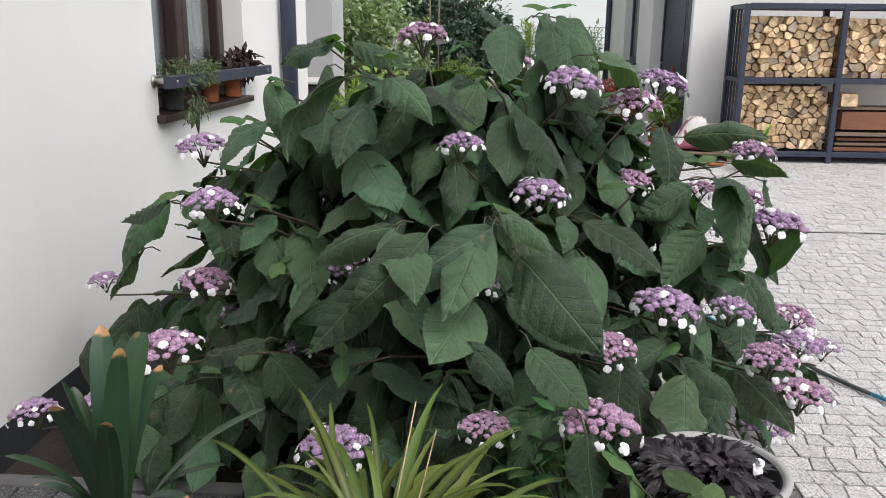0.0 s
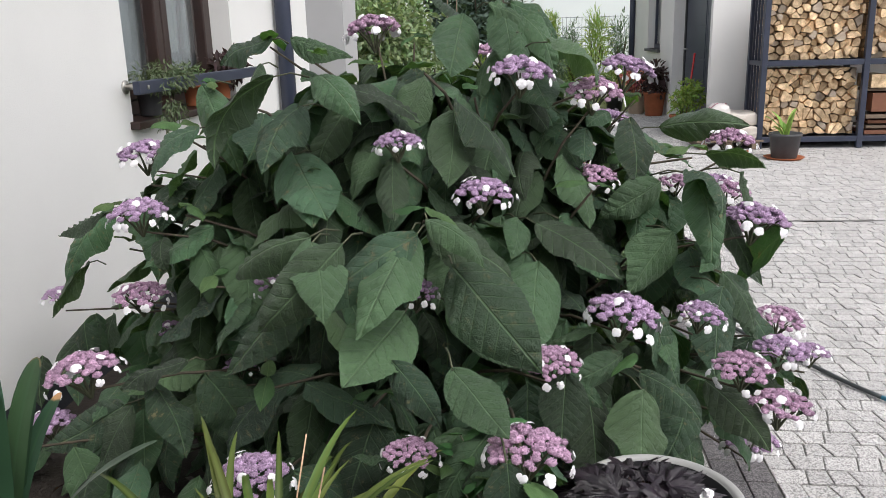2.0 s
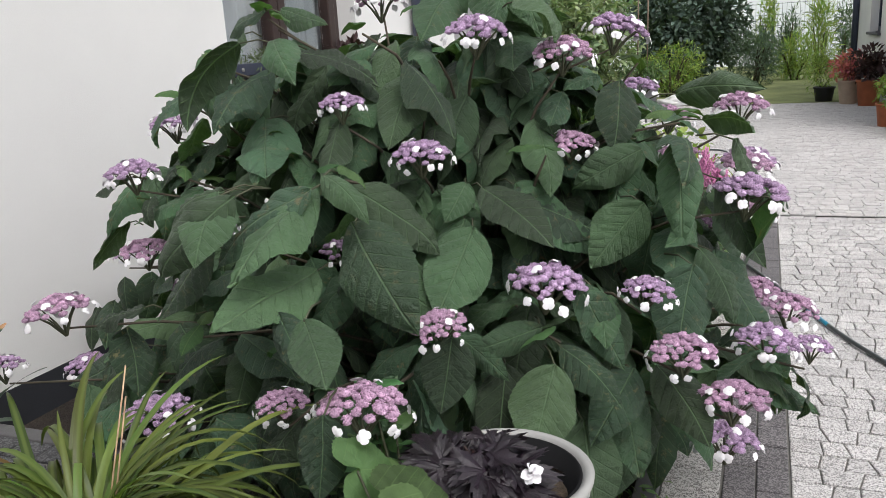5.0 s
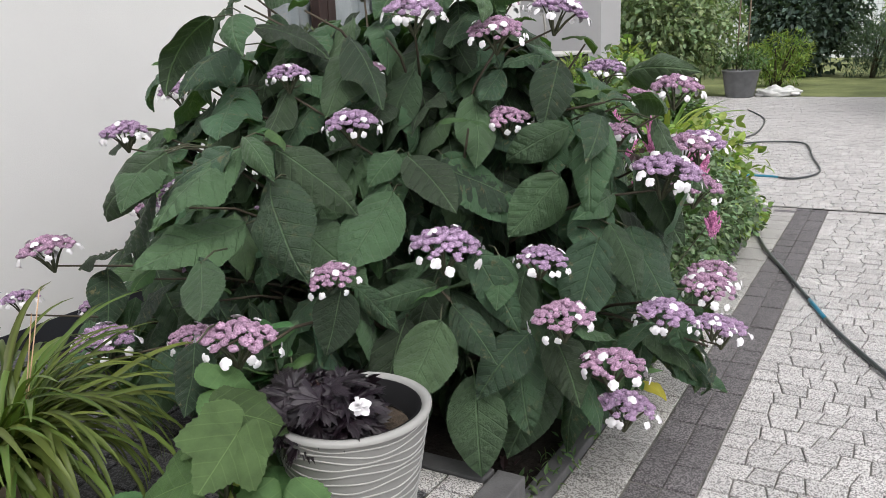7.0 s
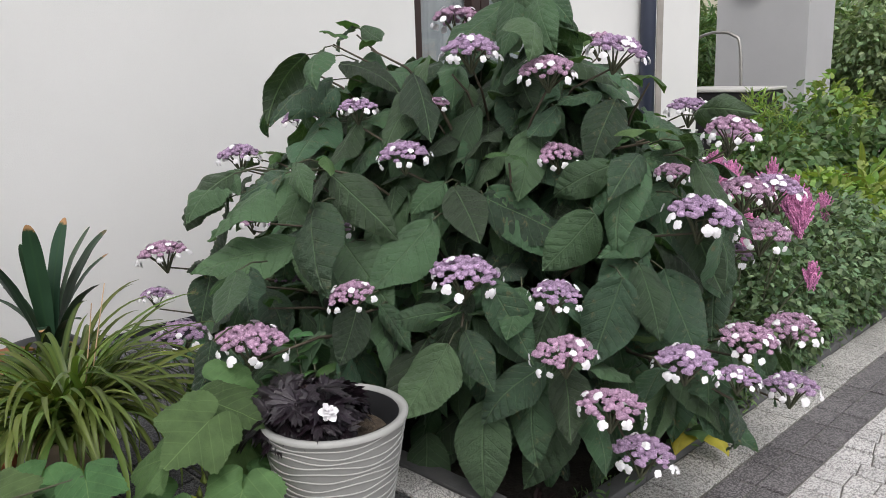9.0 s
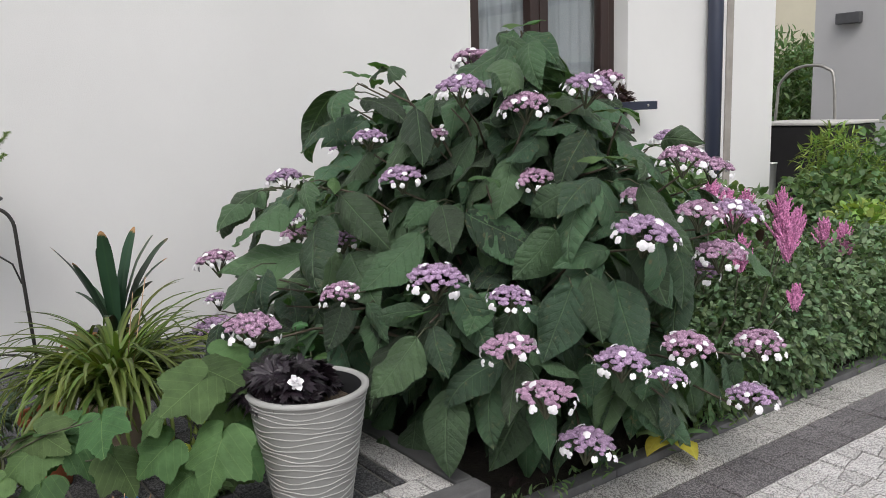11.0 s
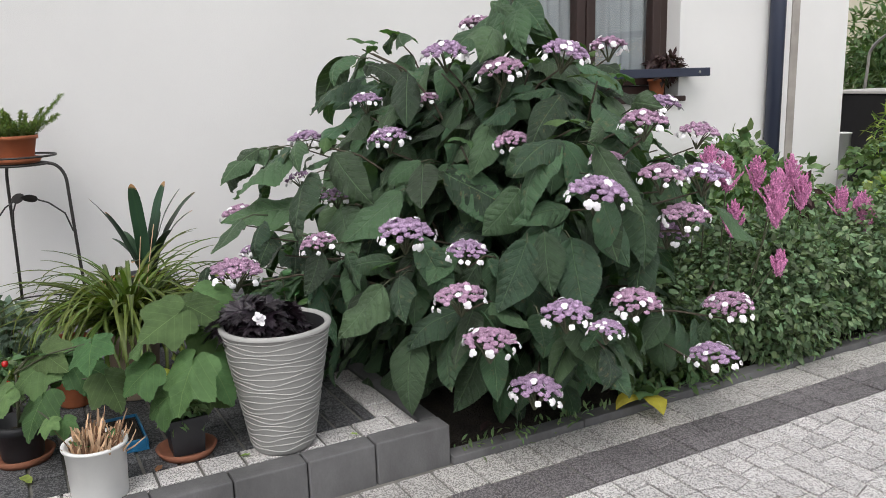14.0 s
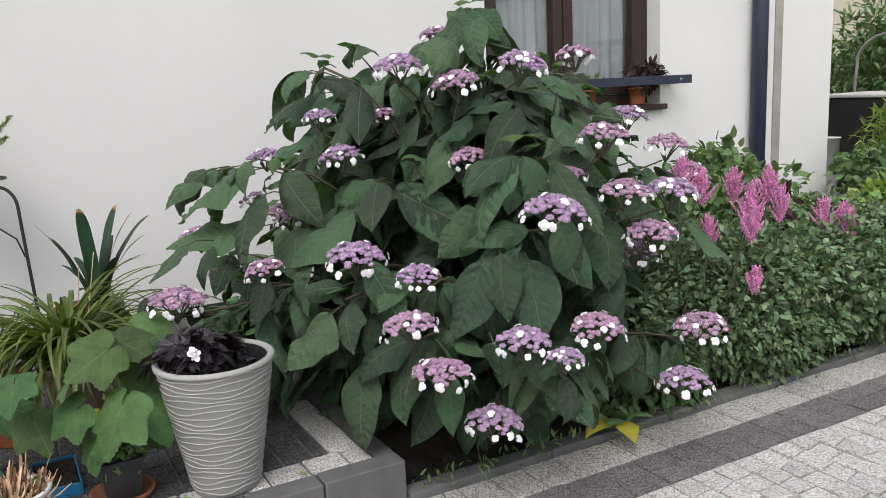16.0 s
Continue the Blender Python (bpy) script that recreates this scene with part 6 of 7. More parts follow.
# ---- planting bed beyond the hydrangea ----
def astilbe(at, height, lean, seed, plume_len=0.20):
    ob = thing("astilbe", "magenta plumed astilbe on a thin stalk", "flower", at, "astilbes in the bed")
    r = np.random.default_rng(seed)
    tip = np.array([lean[0], lean[1], height])
    part("stalk", Geo().tube([(0, 0, -0.02), tip * [0.4, 0.4, 0.55], tip], [0.004, 0.003, 0.002], 5), STEM_GREEN, ob)
    g = Geo()
    for s in range(34):
        low = (s / 34) ** 0.8
        base = tip - np.array([0, 0, plume_len * 0.95 * low])
        d = direction(s * 137.5 + r.uniform(-30, 30), r.uniform(42, 66) + 18 * (1 - low))
        L = plume_len * (0.32 + 0.42 * low) * r.uniform(0.75, 1.2)
        spine = [base + d * L * q + np.array([0, 0, 0.12 * L * q * q]) for q in (0, 0.5, 1)]
        g.tube(spine, [0.0034, 0.0028, 0.0008], 4, False)
        for q in np.linspace(0.1, 1, 26):
            c = base + d * L * q + np.array([0, 0, 0.12 * L * q * q])
            for _ in range(3):
                g.add(TET * r.uniform(0.0016, 0.0030) * [1, 1, 1.5] + c + r.standard_normal(3) * 0.0046 * (1.2 - q), TET_F)
    part("plume", g, ASTILBE, ob, "fluffy magenta plume")
    return ob


for k, (x, y, z) in enumerate(((0.73, 3.28, 0.73), (0.546, 3.654, 0.73), (0.45, 3.70, 0.79), (0.30, 3.68, 0.78), (0.80, 3.22, 0.54), (0.56, 3.26, 0.67), (0.45, 3.34, 0.82), (0.45, 4.04, 0.64), (0.44, 4.24, 0.55), (0.68, 3.33, 0.78), (0.42, 3.27, 0.86), (0.50, 4.10, 0.62))):
    bx = min(x - 0.06, 0.54)
    astilbe((bx, y + 0.03, -0.02), z - 0.01, (x - bx, -0.03), 100 + k, 0.07 if k == 4 else 0.115)
BED = [
    ((0.30, 3.55, 0.30), (0.50, 0.52, 0.32), 11500, 0.034, LEAF_BED, 201), ((0.38, 4.25, 0.30), (0.42, 0.55, 0.34), 9800, 0.034, LEAF_BED, 202),
    ((0.30, 4.95, 0.30), (0.40, 0.48, 0.34), 3600, 0.06, LEAF_BRIGHT, 203), ((-0.35, 4.2, 0.34), (0.55, 0.8, 0.36), 4600, 0.052, LEAF_SMALL, 204),
    ((-0.95, 5.0, 0.36), (0.5, 0.42, 0.4), 2200, 0.085, LEAF_SMALL, 206),
    ((-0.95, 6.9, 0.30), (0.40, 0.6, 0.36), 1800, 0.08, LEAF_SMALL, 207), ((-1.05, 7.7, 0.4), (0.45, 0.6, 0.5), 1600, 0.09, LEAF_SMALL, 208),
    ((-0.75, 8.6, 0.30), (0.35, 0.6, 0.36), 1600, 0.10, LEAF_SMALL, 209), ((-1.2, 9.2, 0.45), (0.4, 0.5, 0.6), 1500, 0.09, LEAF_BRIGHT, 210),
    ((0.42, 3.15, 0.26), (0.30, 0.36, 0.30), 6000, 0.034, LEAF_BED, 215),
    ((0.54, 3.65, 0.13), (0.20, 0.40, 0.16), 3400, 0.034, LEAF_BED, 216), ((0.54, 4.40, 0.14), (0.20, 0.45, 0.17), 3400, 0.034, LEAF_BED, 217),
    ((0.52, 5.05, 0.14), (0.20, 0.35, 0.18), 1200, 0.055, LEAF_BRIGHT, 218),
]
for k, (c, rad, n, s, mt, sd) in enumerate(BED):
    shrub("bed_perennial", "dense mound of small-leaved green perennial foliage", "plant", c, rad, n, s, mt, sd, 30, 0.68, 0.4, 0.008, "mounds in the bed")
shrub("bed_perennial", "low small-leaved foliage hanging over the bed edging", "plant", (0.50, 3.05, 0.14), (0.22, 0.30, 0.17), 2100, 0.045, LEAF_SMALL, 211, 20, 0.5, 0.5, 0.006, "mounds in the bed")
small_plant("coneflower_leaves", "brown-tinged leafy stems among the astilbes", (0.25, 4.0, 0.5), (0.09, 0.09, 0.12), 26, 0.08, LEAF_PURPLE, 212)
strap_clump("day_lily", "clump of long arching lily leaves", (-0.75, 9.3, 0.0), 40, 0.5, 0.08, 0.15, 213, LEAF_SMALL, 0.05, (30, 100))
strap_clump("day_lily", "clump of pale-edged strap leaves beside the hose", (-0.62, 8.0, 0.0), 46, 0.75, 0.1, 0.15, 214, LEAF_BRIGHT, 0.05, (30, 100))
hosta = thing("hosta", "low yellowing hosta leaves at the bed edge", "plant", (0.635, 2.775, 0.0))
for k, (az, long, lift, bend) in enumerate(((-78, 0.17, 40, 100), (-22, 0.17, 38, 95), (-50, 0.15, 52, 85), (25, 0.13, 55, 80), (-110, 0.13, 50, 80), (-35, 0.11, 70, 60))):
    me = velvet_leaf(0.52, bend, 300 + k, 0.3, 0.06, 8, 16).mesh("leaf")
    part("leaf", me, LEAF_YELLOW if k < 2 else LEAF_SMALL, hosta, "yellowed leaf" if k < 2 else "green leaf", m=aim((0.012 * math.cos(radians(az)), 0.012 * math.sin(radians(az)), 0.04), direction(az, lift), long))
lr = np.random.default_rng(77)
pts = np.stack([lr.uniform(-1.4, 0.6, 420), lr.uniform(2.05, 5.0, 420), np.full(420, -0.008)], 1)
solid("leaf_litter", leaf_cloud(pts, np.zeros((420, 3)), 0.045, 0.5, 0.0, 78, 1.0), LEAF_PURPLE, "scattered dry leaves on the bed soil", "leaf litter", "stuff")


# ---- hose ----
def smooth_path(pts, n):
    pts = np.array(pts, float)
    t = np.linspace(0, len(pts) - 1, n)
    out = []
    for q in t:
        i = min(int(q), len(pts) - 2)
        f = q - i
        p0, p1, p2, p3 = pts[max(i - 1, 0)], pts[i], pts[i + 1], pts[min(i + 2, len(pts) - 1)]
        out.append(0.5 * (2 * p1 + (p2 - p0) * f + (2 * p0 - 5 * p1 + 4 * p2 - p3) * f * f + (3 * p1 - 3 * p2 + p3 - p0) * f ** 3))
    return np.array(out)


hose = thing("garden_hose", "dark wet garden hose with blue stretches on the paving", "hose", (0, 0, 0.0))
course = smooth_path([(6.6, -0.9), (5.2, -0.3), (4.1, 0.5), (3.2, 1.2), (2.5, 1.75), (1.9, 2.45), (1.51, 3.0), (1.36, 3.29), (1.20, 3.62), (1.08, 3.93), (0.92, 4.36), (0.74, 4.85), (0.55, 5.6), (0.34, 6.2), (0.22, 6.8), (0.45, 6.9), (0.66, 6.85), (0.80, 7.2), (0.68, 7.9), (0.52, 8.75), (0.2, 8.8), (-0.12, 8.6), (-0.02, 9.5), (-0.15, 10.8), (-0.5, 11.8)], 217)
zz = np.where(course[:, 0] < 0.66, 0.0135, 0.0125)
c3 = np.column_stack([course, zz])
for a, b, mt in ((0, 54, HOSE_BLUE), (54, 76, HOSE_BLACK), (76, 82, HOSE_BLUE), (82, 127, HOSE_BLACK), (127, 139, HOSE_BLUE), (139, 216, HOSE_BLACK)):
    part("hose_length", Geo().tube(c3[a:b + 1], 0.0085, 10), mt, hose, "blue hose" if mt == HOSE_BLUE else "dark wet hose")


# ---- small things on the platform ----
pods = thing("lantern_plant", "lantern-fruited plant beneath the broad lobed leaves", "plant", (0.40, 1.27, PLAT_Z + 0.12))
part("stem_tuft", Geo().tube([(0, 0, -0.02), (0.01, 0.0, 0.08), (0.0, 0.02, 0.17)], 0.003, 6).tube([(0.01, 0, 0.08), (0.03, 0.02, 0.14)], 0.002, 5), STEM_GREEN, pods)
for k, (x, y, z) in enumerate(((-0.02, 0.0, 0.10), (0.02, 0.03, 0.12), (0.05, 0.02, 0.115), (0.0, -0.03, 0.135), (0.04, 0.0, 0.06), (0.01, 0.04, 0.15))):
    g = Geo().lathe([(0.0005, -0.021), (0.009, -0.014), (0.0135, -0.003), (0.011, 0.007), (0.0005, 0.012)], 10, (x, y, z), lambda a, h: 0.0012 * np.cos(5 * a))
    part("lantern", g, LANTERN_RED if k == 4 else LANTERN, pods, "orange papery lantern" if k == 4 else "yellow-green papery lantern")
small_plant("pot_herb", "small-leaved green herb in a black pot", (0.40, 1.27, PLAT_Z + 0.10), (0.07, 0.07, 0.04), 190, 0.032, LEAF_SMALL, 47)
for k, (x, y, az, s, mt, lab) in enumerate(((0.30, 0.86, 20, 0.06, LEAF_BRIGHT, "fallen yellow-green leaf on the platform"), (0.50, 1.40, 80, 0.03, LEAF_BRIGHT, "small fallen green leaf on the platform"), (0.47, 1.18, 150, 0.04, LEAF_DRY, "dry brown fallen leaf on the platform"), (0.53, 1.72, 40, 0.025, LEAF_BRIGHT, "small fallen green leaf on the platform"))):
    me = blade(Geo(), 0.5, 18, 0.3, 0.06, 330 + k, nu=4, nv=6).mesh("fallen_leaf")
    tagged(part("fallen_leaf", me, mt, None, m=aim((x, y, PLAT_Z + 0.006), direction(az, 6), s)), lab, "leaf")

wr = np.random.default_rng(91)
wp = np.stack([wr.normal(0.60, 0.035, 520), 2.05 + 3.3 * wr.random(520) ** 1.2, 0.012 + 0.03 * wr.random(520)], 1)
wp[:, 2] = np.where(wp[:, 0] < 0.585, -0.013 + 0.008 * wr.random(520), wp[:, 2])
solid("weeds", leaf_cloud(wp, np.tile([0.1, 0, 0.5], (520, 1)), 0.032, 0.35, 0.0, 92, 0.8), LEAF_SMALL, "small green weeds along the bed edging", "weeds", "stuff")

coleus = shrub("coleus_shoot", "leggy coleus with yellow-green leaves and pink tips", "plant", (-0.68, 2.33, 0.60), (0.06, 0.06, 0.06), 46, 0.05, LEAF_BRIGHT, 581, 8, 0.5, 0.3, 0.004)
cp, co = crown_points((0, 0, 0.61), (0.07, 0.07, 0.05), 14, 582, 6)
part("pink_tips", leaf_cloud(cp, co, 0.035, 0.6, 0.3, 583), LEAF_PINK, coleus, "pink leaf tips")["kind"] = "stuff"

# ---- far side of the yard: neighbouring house, wood store, pots ----
HX, HY, FT = 2.42, 10.3, 2.75
DY0, DY1, WY0, WY1, HEND = 10.42, 12.9, 14.1, 15.5, 17.4
fh = Geo()
fh.box((HX, HY, -0.05), (9, DY0, FT)).box((HX, DY1, -0.05), (HX + 0.3, WY0, FT)).box((HX, WY1, -0.05), (HX + 0.3, HEND, FT)).box((HX, WY0, -0.05), (HX + 0.3, WY1, 0.98)).box((HX, WY0, 2.3), (HX + 0.3, WY1, FT)).box((HX, DY0, 2.25), (HX + 0.3, DY1, FT))
solid("wall_far", fh, RENDER_WHITE, "white rendered wall of the outbuilding", "wall", "structure")
solid("wall_far_inside", Geo().box((HX + 1.2, DY0, -0.05), (HX + 1.4, HEND, FT - 0.05)), ROOM, "plain inner wall of the outbuilding", "wall", "structure")
solid("roof_far", Geo().box((HX - 0.06, HY - 0.06, FT), (9, HEND + 0.1, FT + 0.15)), NAVY, "dark roof edge of the outbuilding", "roof", "structure")
door = thing("door_1", "anthracite panelled front door with an upright handle", "door", (HX + 0.18, DY0, 0.0), kind="structure")
part("leaf", Geo().box((0, 1.0, 0.0), (0.06, DY1 - DY0 - 0.08, 2.25), 0.004), NAVY, door, smooth=False)
part("side_panel", Geo().box((0, 0.0, 0.0), (0.06, 0.995, 2.25), 0.004), NAVY, door, smooth=False)
part("door_frame", Geo().box((-0.02, DY1 - DY0 - 0.08, 0.0), (0.06, DY1 - DY0, 2.25), 0.004), BLACK_POT, door, "dark frame post", smooth=False)
for k in range(5):
    part("panel", Geo().box((-0.006, 1.08, 0.06 + k * 0.43), (0.0, DY1 - DY0 - 0.14, 0.47 + k * 0.43), 0.003), NAVY, door, smooth=False)
part("door_handle", Geo().tube([(-0.05, 2.15, 1.02), (-0.05, 2.27, 1.02)], 0.012, 10).tube([(0, 2.25, 1.02), (-0.05, 2.25, 1.02)], 0.01, 8), METAL, door, "brushed steel lever handle")
wc = (WY0 + WY1) / 2
win2 = thing("window_2", "anthracite-framed window of the outbuilding", "window", (HX, wc, 0.98), kind="structure")
fr = Geo()
for y0, y1, z0, z1 in ((-0.70, -0.62, 0, 1.32), (0.62, 0.70, 0, 1.32), (-0.62, 0.62, 0, 0.08), (-0.62, 0.62, 1.24, 1.32), (-0.04, 0.04, 0.08, 1.24)):
    fr.box((0.12, y0, z0), (0.19, y1, z1), 0.004)
part("window_frame", fr, NAVY, win2, smooth=False)
for y0, y1 in ((-0.62, -0.04), (0.04, 0.62)):
    part("pane", Geo().box((0.14, y0, 0.08), (0.155, y1, 1.24)), GLASS, win2, smooth=False).visible_shadow = False
part("window_sill", Geo().box((-0.05, -0.74, -0.04), (0.12, 0.74, 0.0), 0.004), SLATE_POT, win2, "grey sill", smooth=False)
solid("downpipe", Geo().tube([(HX - 0.06, HEND - 0.1, -0.05), (HX - 0.06, HEND - 0.1, FT)], 0.055, 16), NAVY, "dark downpipe at the corner of the outbuilding", "downpipe", smooth=True)
broom = thing("broom", "red-handled broom leaning by the anthracite door", "broom", (HX - 0.10, 11.2, 0.0))
part("handle", Geo().tube([(0, 0, 0.06), (0.10, 0.05, 1.0)], 0.013, 8), RED_FRUIT, broom, "red stick")
part("head", Geo().box((-0.04, -0.16, 0.0), (0.02, 0.16, 0.07), 0.006), BLACK_POT, broom, "dark bristle head", smooth=False)


def log_ends(w, h, y0, y1, seed, size):
    """Split logs packed in a bay: each end is one cell of an uneven packing, drawn in a little and pushed in or out."""
    r = np.random.default_rng(seed)
    pts, row, z = [], 0, size * 0.4
    while z < h:
        x = size * (0.45 if row % 2 else 0.1)
        while x < w:
            pts.append((x + r.uniform(-0.42, 0.42) * size, z + r.uniform(-0.38, 0.38) * size))
            x += size * r.uniform(0.85, 1.3)
        z += size * 0.82
        row += 1
    pts = np.array(pts)
    heft = r.uniform(-0.11, 0.11, len(pts))
    out = []
    for k, c in enumerate(pts):
        poly = [np.array(q) for q in ((0, 0), (w, 0), (w, h), (0, h))]
        near = np.argsort(np.linalg.norm(pts - c, axis=1))[1:16]
        for o, big in zip(pts[near], heft[near]):
            m, n = c + (o - c) * (0.5 + heft[k] - big), o - c
            new_poly = []
            for a, b in zip(poly, poly[1:] + poly[:1]):
                da, db = np.dot(a - m, n), np.dot(b - m, n)
                if da <= 0:
                    new_poly.append(a)
                if da * db < 0:
                    new_poly.append(a + (b - a) * da / (da - db))
            poly = new_poly
            if len(poly) < 3:
                break
        if len(poly) < 3:
            continue
        P = np.array(poly)
        mid = P.mean(0)
        # round corners, a little or a lot
        soft = r.uniform(0.22, 0.34) if r.random() < 0.3 else r.uniform(0.02, 0.10)
        ring = []
        for a, b in zip(P, np.roll(P, -1, 0)):
            ring += [a + (b - a) * soft, b + (a - b) * soft]
        ring = mid + (np.array(ring) - mid) * r.uniform(0.84, 0.96)
        n, yo = len(ring), r.uniform(0, 0.11)
        v = [(q[0], y0 + yo, q[1]) for q in mid + (ring - mid) * 0.97] + [(q[0], y0 + yo + 0.006, q[1]) for q in ring] + [(q[0], y1, q[1]) for q in ring]
        f = [tuple(range(n))] + [(i, n + i, n + (i + 1) % n, (i + 1) % n) for i in range(n)] + [(n + i, 2 * n + i, 2 * n + (i + 1) % n, n + (i + 1) % n) for i in range(n)]
        out.append((v, f))
    return out


def wood_store():
    X0, Y0, D = 2.80, 9.45, 0.55
    rack = thing("wood_rack", "dark steel two-tier firewood rack by the wall", "wood rack", (X0, Y0, 0.0))
    for x in (0.0, 1.06, 2.12):
        for y in (0.0, D):
            part("post", Geo().box((x - 0.03, y - 0.03, 0.0), (x + 0.03, y + 0.03, 1.74), 0.004), NAVY, rack, smooth=False)
    for z in (0.10, 0.92, 1.72):
        for y in (0.0, D):
            part("rail", Geo().box((0.03, y - 0.025, z - 0.03), (2.3, y + 0.025, z + 0.03), 0.004), NAVY, rack, smooth=False)
        for x in (0.0, 1.06, 2.12):
            part("cross_rail", Geo().box((x - 0.02, 0.03, z - 0.025), (x + 0.02, D - 0.03, z + 0.025), 0.004), NAVY, rack, smooth=False)
        part("shelf", Geo().box((0.0, 0.028, z - 0.02), (2.3, D - 0.028, z - 0.004)), NAVY, rack, smooth=False)
    for k in range(4):
        part("side_bar", Geo().box((-0.012, 0.1 + k * 0.115, 0.13), (0.012, 0.118 + k * 0.115, 1.70)), NAVY, rack, smooth=False)
    for x0, x1, z0, z1, seed in ((0.04, 1.02, 0.14, 0.86, 1), (0.04, 1.02, 0.95, 1.62, 2), (1.10, 2.08, 0.95, 1.60, 3), (2.16, 2.9, 0.95, 1.60, 4)):
        pile = thing("firewood_stack", "neatly stacked pale split firewood in a steel rack", "firewood", (X0 + x0, Y0, z0), "firewood in the rack")
        for v, f in log_ends(x1 - x0, z1 - z0, 0.04, D - 0.06, seed, 0.088):
            part("log", Geo().add(v, f), LOG_GREY if (len(f) * 7 + int(v[0][0] * 977) + int(v[0][2] * 613)) % 8 == 0 else WOOD_END, pile, smooth=False)
    boards = thing("stored_boards", "reddish boards and planks laid in the lower bay", "boards", (X0 + 1.12, Y0, 0.14))
    for k, (z, a, b, t, mt) in enumerate(((0.0, 0.0, 1.2, 0.04, WOOD_PLANK), (0.06, 0.02, 1.1, 0.03, WOOD_GREY), (0.11, 0.05, 1.15, 0.035, WOOD_PLANK), (0.17, 0.0, 0.9, 0.04, WOOD_GREY), (0.24, 0.06, 0.96, 0.2, WOOD_PLANK), (0.46, 0.0, 1.0, 0.03, WOOD_GREY), (0.50, 0.02, 0.2, 0.14, WOOD_END))):
        part("board", Geo().box((a, 0.02 + 0.03 * (k % 3), z), (b, 0.42, z + t), 0.003), mt, boards, smooth=False)


wood_store()


def sacks():
    pallet = thing("pallet", "worn wooden pallet carrying sacks", "pallet", (2.48, 9.75, 0.0))
    for x in (-0.28, 0.0, 0.28):
        part("block", Geo().box((x - 0.04, -0.35, 0.0), (x + 0.04, 0.35, 0.08)), WOOD_GREY, pallet, smooth=False)
    for k in range(5):
        part("board", Geo().box((-0.36, -0.36 + k * 0.15, 0.082), (0.36, -0.25 + k * 0.15, 0.102), 0.002), WOOD_GREY, pallet, smooth=False)
    r = np.random.default_rng(4)

    def bag(name, label, c, s, material, slump=0.0):
        bm = bmesh.new()
        bmesh.ops.create_cube(bm, size=1)
        bmesh.ops.subdivide_edges(bm, edges=bm.edges[:], cuts=7, use_grid_fill=True)
        for v in bm.verts:
            p = v.co * 2
            q = Vector((p.x, p.y, p.z))
            pinch = (1 - 0.16 * p.x ** 4 * 1.0 - 0.12 * p.y ** 4)
            v.co = Vector((q.x * s[0] * (1 - 0.06 * p.y ** 4), q.y * s[1] * (1 - 0.06 * p.x ** 4), q.z * s[2] * pinch * (1 - 0.25 * (abs(p.x) > 0.9)) + 0.02 * noise.noise(Vector(c) + q * 2.2)))
            v.co += 0.018 * noise.noise_vector(Vector(c) * 3 + q * 1.7)
            v.co.x *= 1 - slump * (v.co.z / s[2] + 1) * 0.5
            v.co.y *= 1 - slump * 0.6 * (v.co.z / s[2] + 1) * 0.5
            v.co.x += 0.12 * slump * (v.co.z / s[2] + 1)
            v.co.z = max(v.co.z, -s[2])
        me = bpy.data.meshes.new(name)
        bm.to_mesh(me)
        bm.free()
        me.shade_smooth()
        tagged(part(name, me, material, None, m=pose(*c)), label, "sack")

    bag("sack", "pale paper sack lying on a pallet", (2.62, 9.72, 0.175), (0.22, 0.30, 0.07), SACK)
    bag("sack", "pale paper sack lying on another sack", (2.63, 9.74, 0.318), (0.21, 0.29, 0.07), SACK)
    bag("sack", "slumped printed maroon and white sack on a pallet", (2.30, 9.68, 0.295), (0.19, 0.17, 0.19), SACK_RED, 0.5)


sacks()
pots = [
    ((2.86, 8.72, 0.012), 0.125, 0.155, 0.25, SLATE_POT, "dark grey pot with a young green plant"),
    ((2.24, 13.3, 0.0), 0.13, 0.17, 0.36, TERRACOTTA, "terracotta pot by the outbuilding wall"),
    ((2.02, 13.7, 0.0), 0.12, 0.16, 0.34, BEIGE_POT, "pale tall pot by the outbuilding wall"),
    ((2.20, 10.75, 0.0), 0.12, 0.15, 0.26, TERRACOTTA, "terracotta pot beside the door"),
    ((1.72, 14.2, 0.0), 0.12, 0.15, 0.22, BLACK_POT, "black pot at the lawn edge"),
    ((-0.98, 13.9, 0.0), 0.21, 0.28, 0.42, YARD_POT, "broad dark grey pot at the lawn edge"),
]
for at, r0, r1, h, mt, lab in pots:
    round_pot("plant_pot", lab, at, r0, r1, h, mt, 0.014, "pots round the yard")
saucer("large terracotta saucer under a dark pot", (2.86, 8.72, 0.0), 0.20)
saucer("empty terracotta saucer on the paving", (2.50, 9.15, 0.0), 0.13)
strap_clump("maize_seedling", "young plant with upright broad green leaves", (2.86, 8.72, 0.22), 9, 0.35, 0.18, 0.03, 401, LEAF_BRIGHT, 0, (15, 60), (55, 85))
small_plant("coleus", "dark purple-leaved potted plant", (2.24, 13.3, 0.33), (0.28, 0.28, 0.25), 420, 0.10, LEAF_PURPLE, 402)
small_plant("begonia_bloom", "potted plant covered with salmon-pink blooms", (2.02, 13.7, 0.32), (0.30, 0.30, 0.26), 600, 0.08, LEAF_PINK, 403)
small_plant("potted_shrub", "potted shrub with fine yellow-green leaves", (2.20, 10.75, 0.24), (0.32, 0.34, 0.28), 900, 0.06, LEAF_BRIGHT, 404)
small_plant("potted_conifer", "feathery yellow-green plant in a black pot", (1.68, 14.25, 0.2), (0.36, 0.34, 0.36), 1200, 0.07, LEAF_BRIGHT, 405, aspect=0.2)
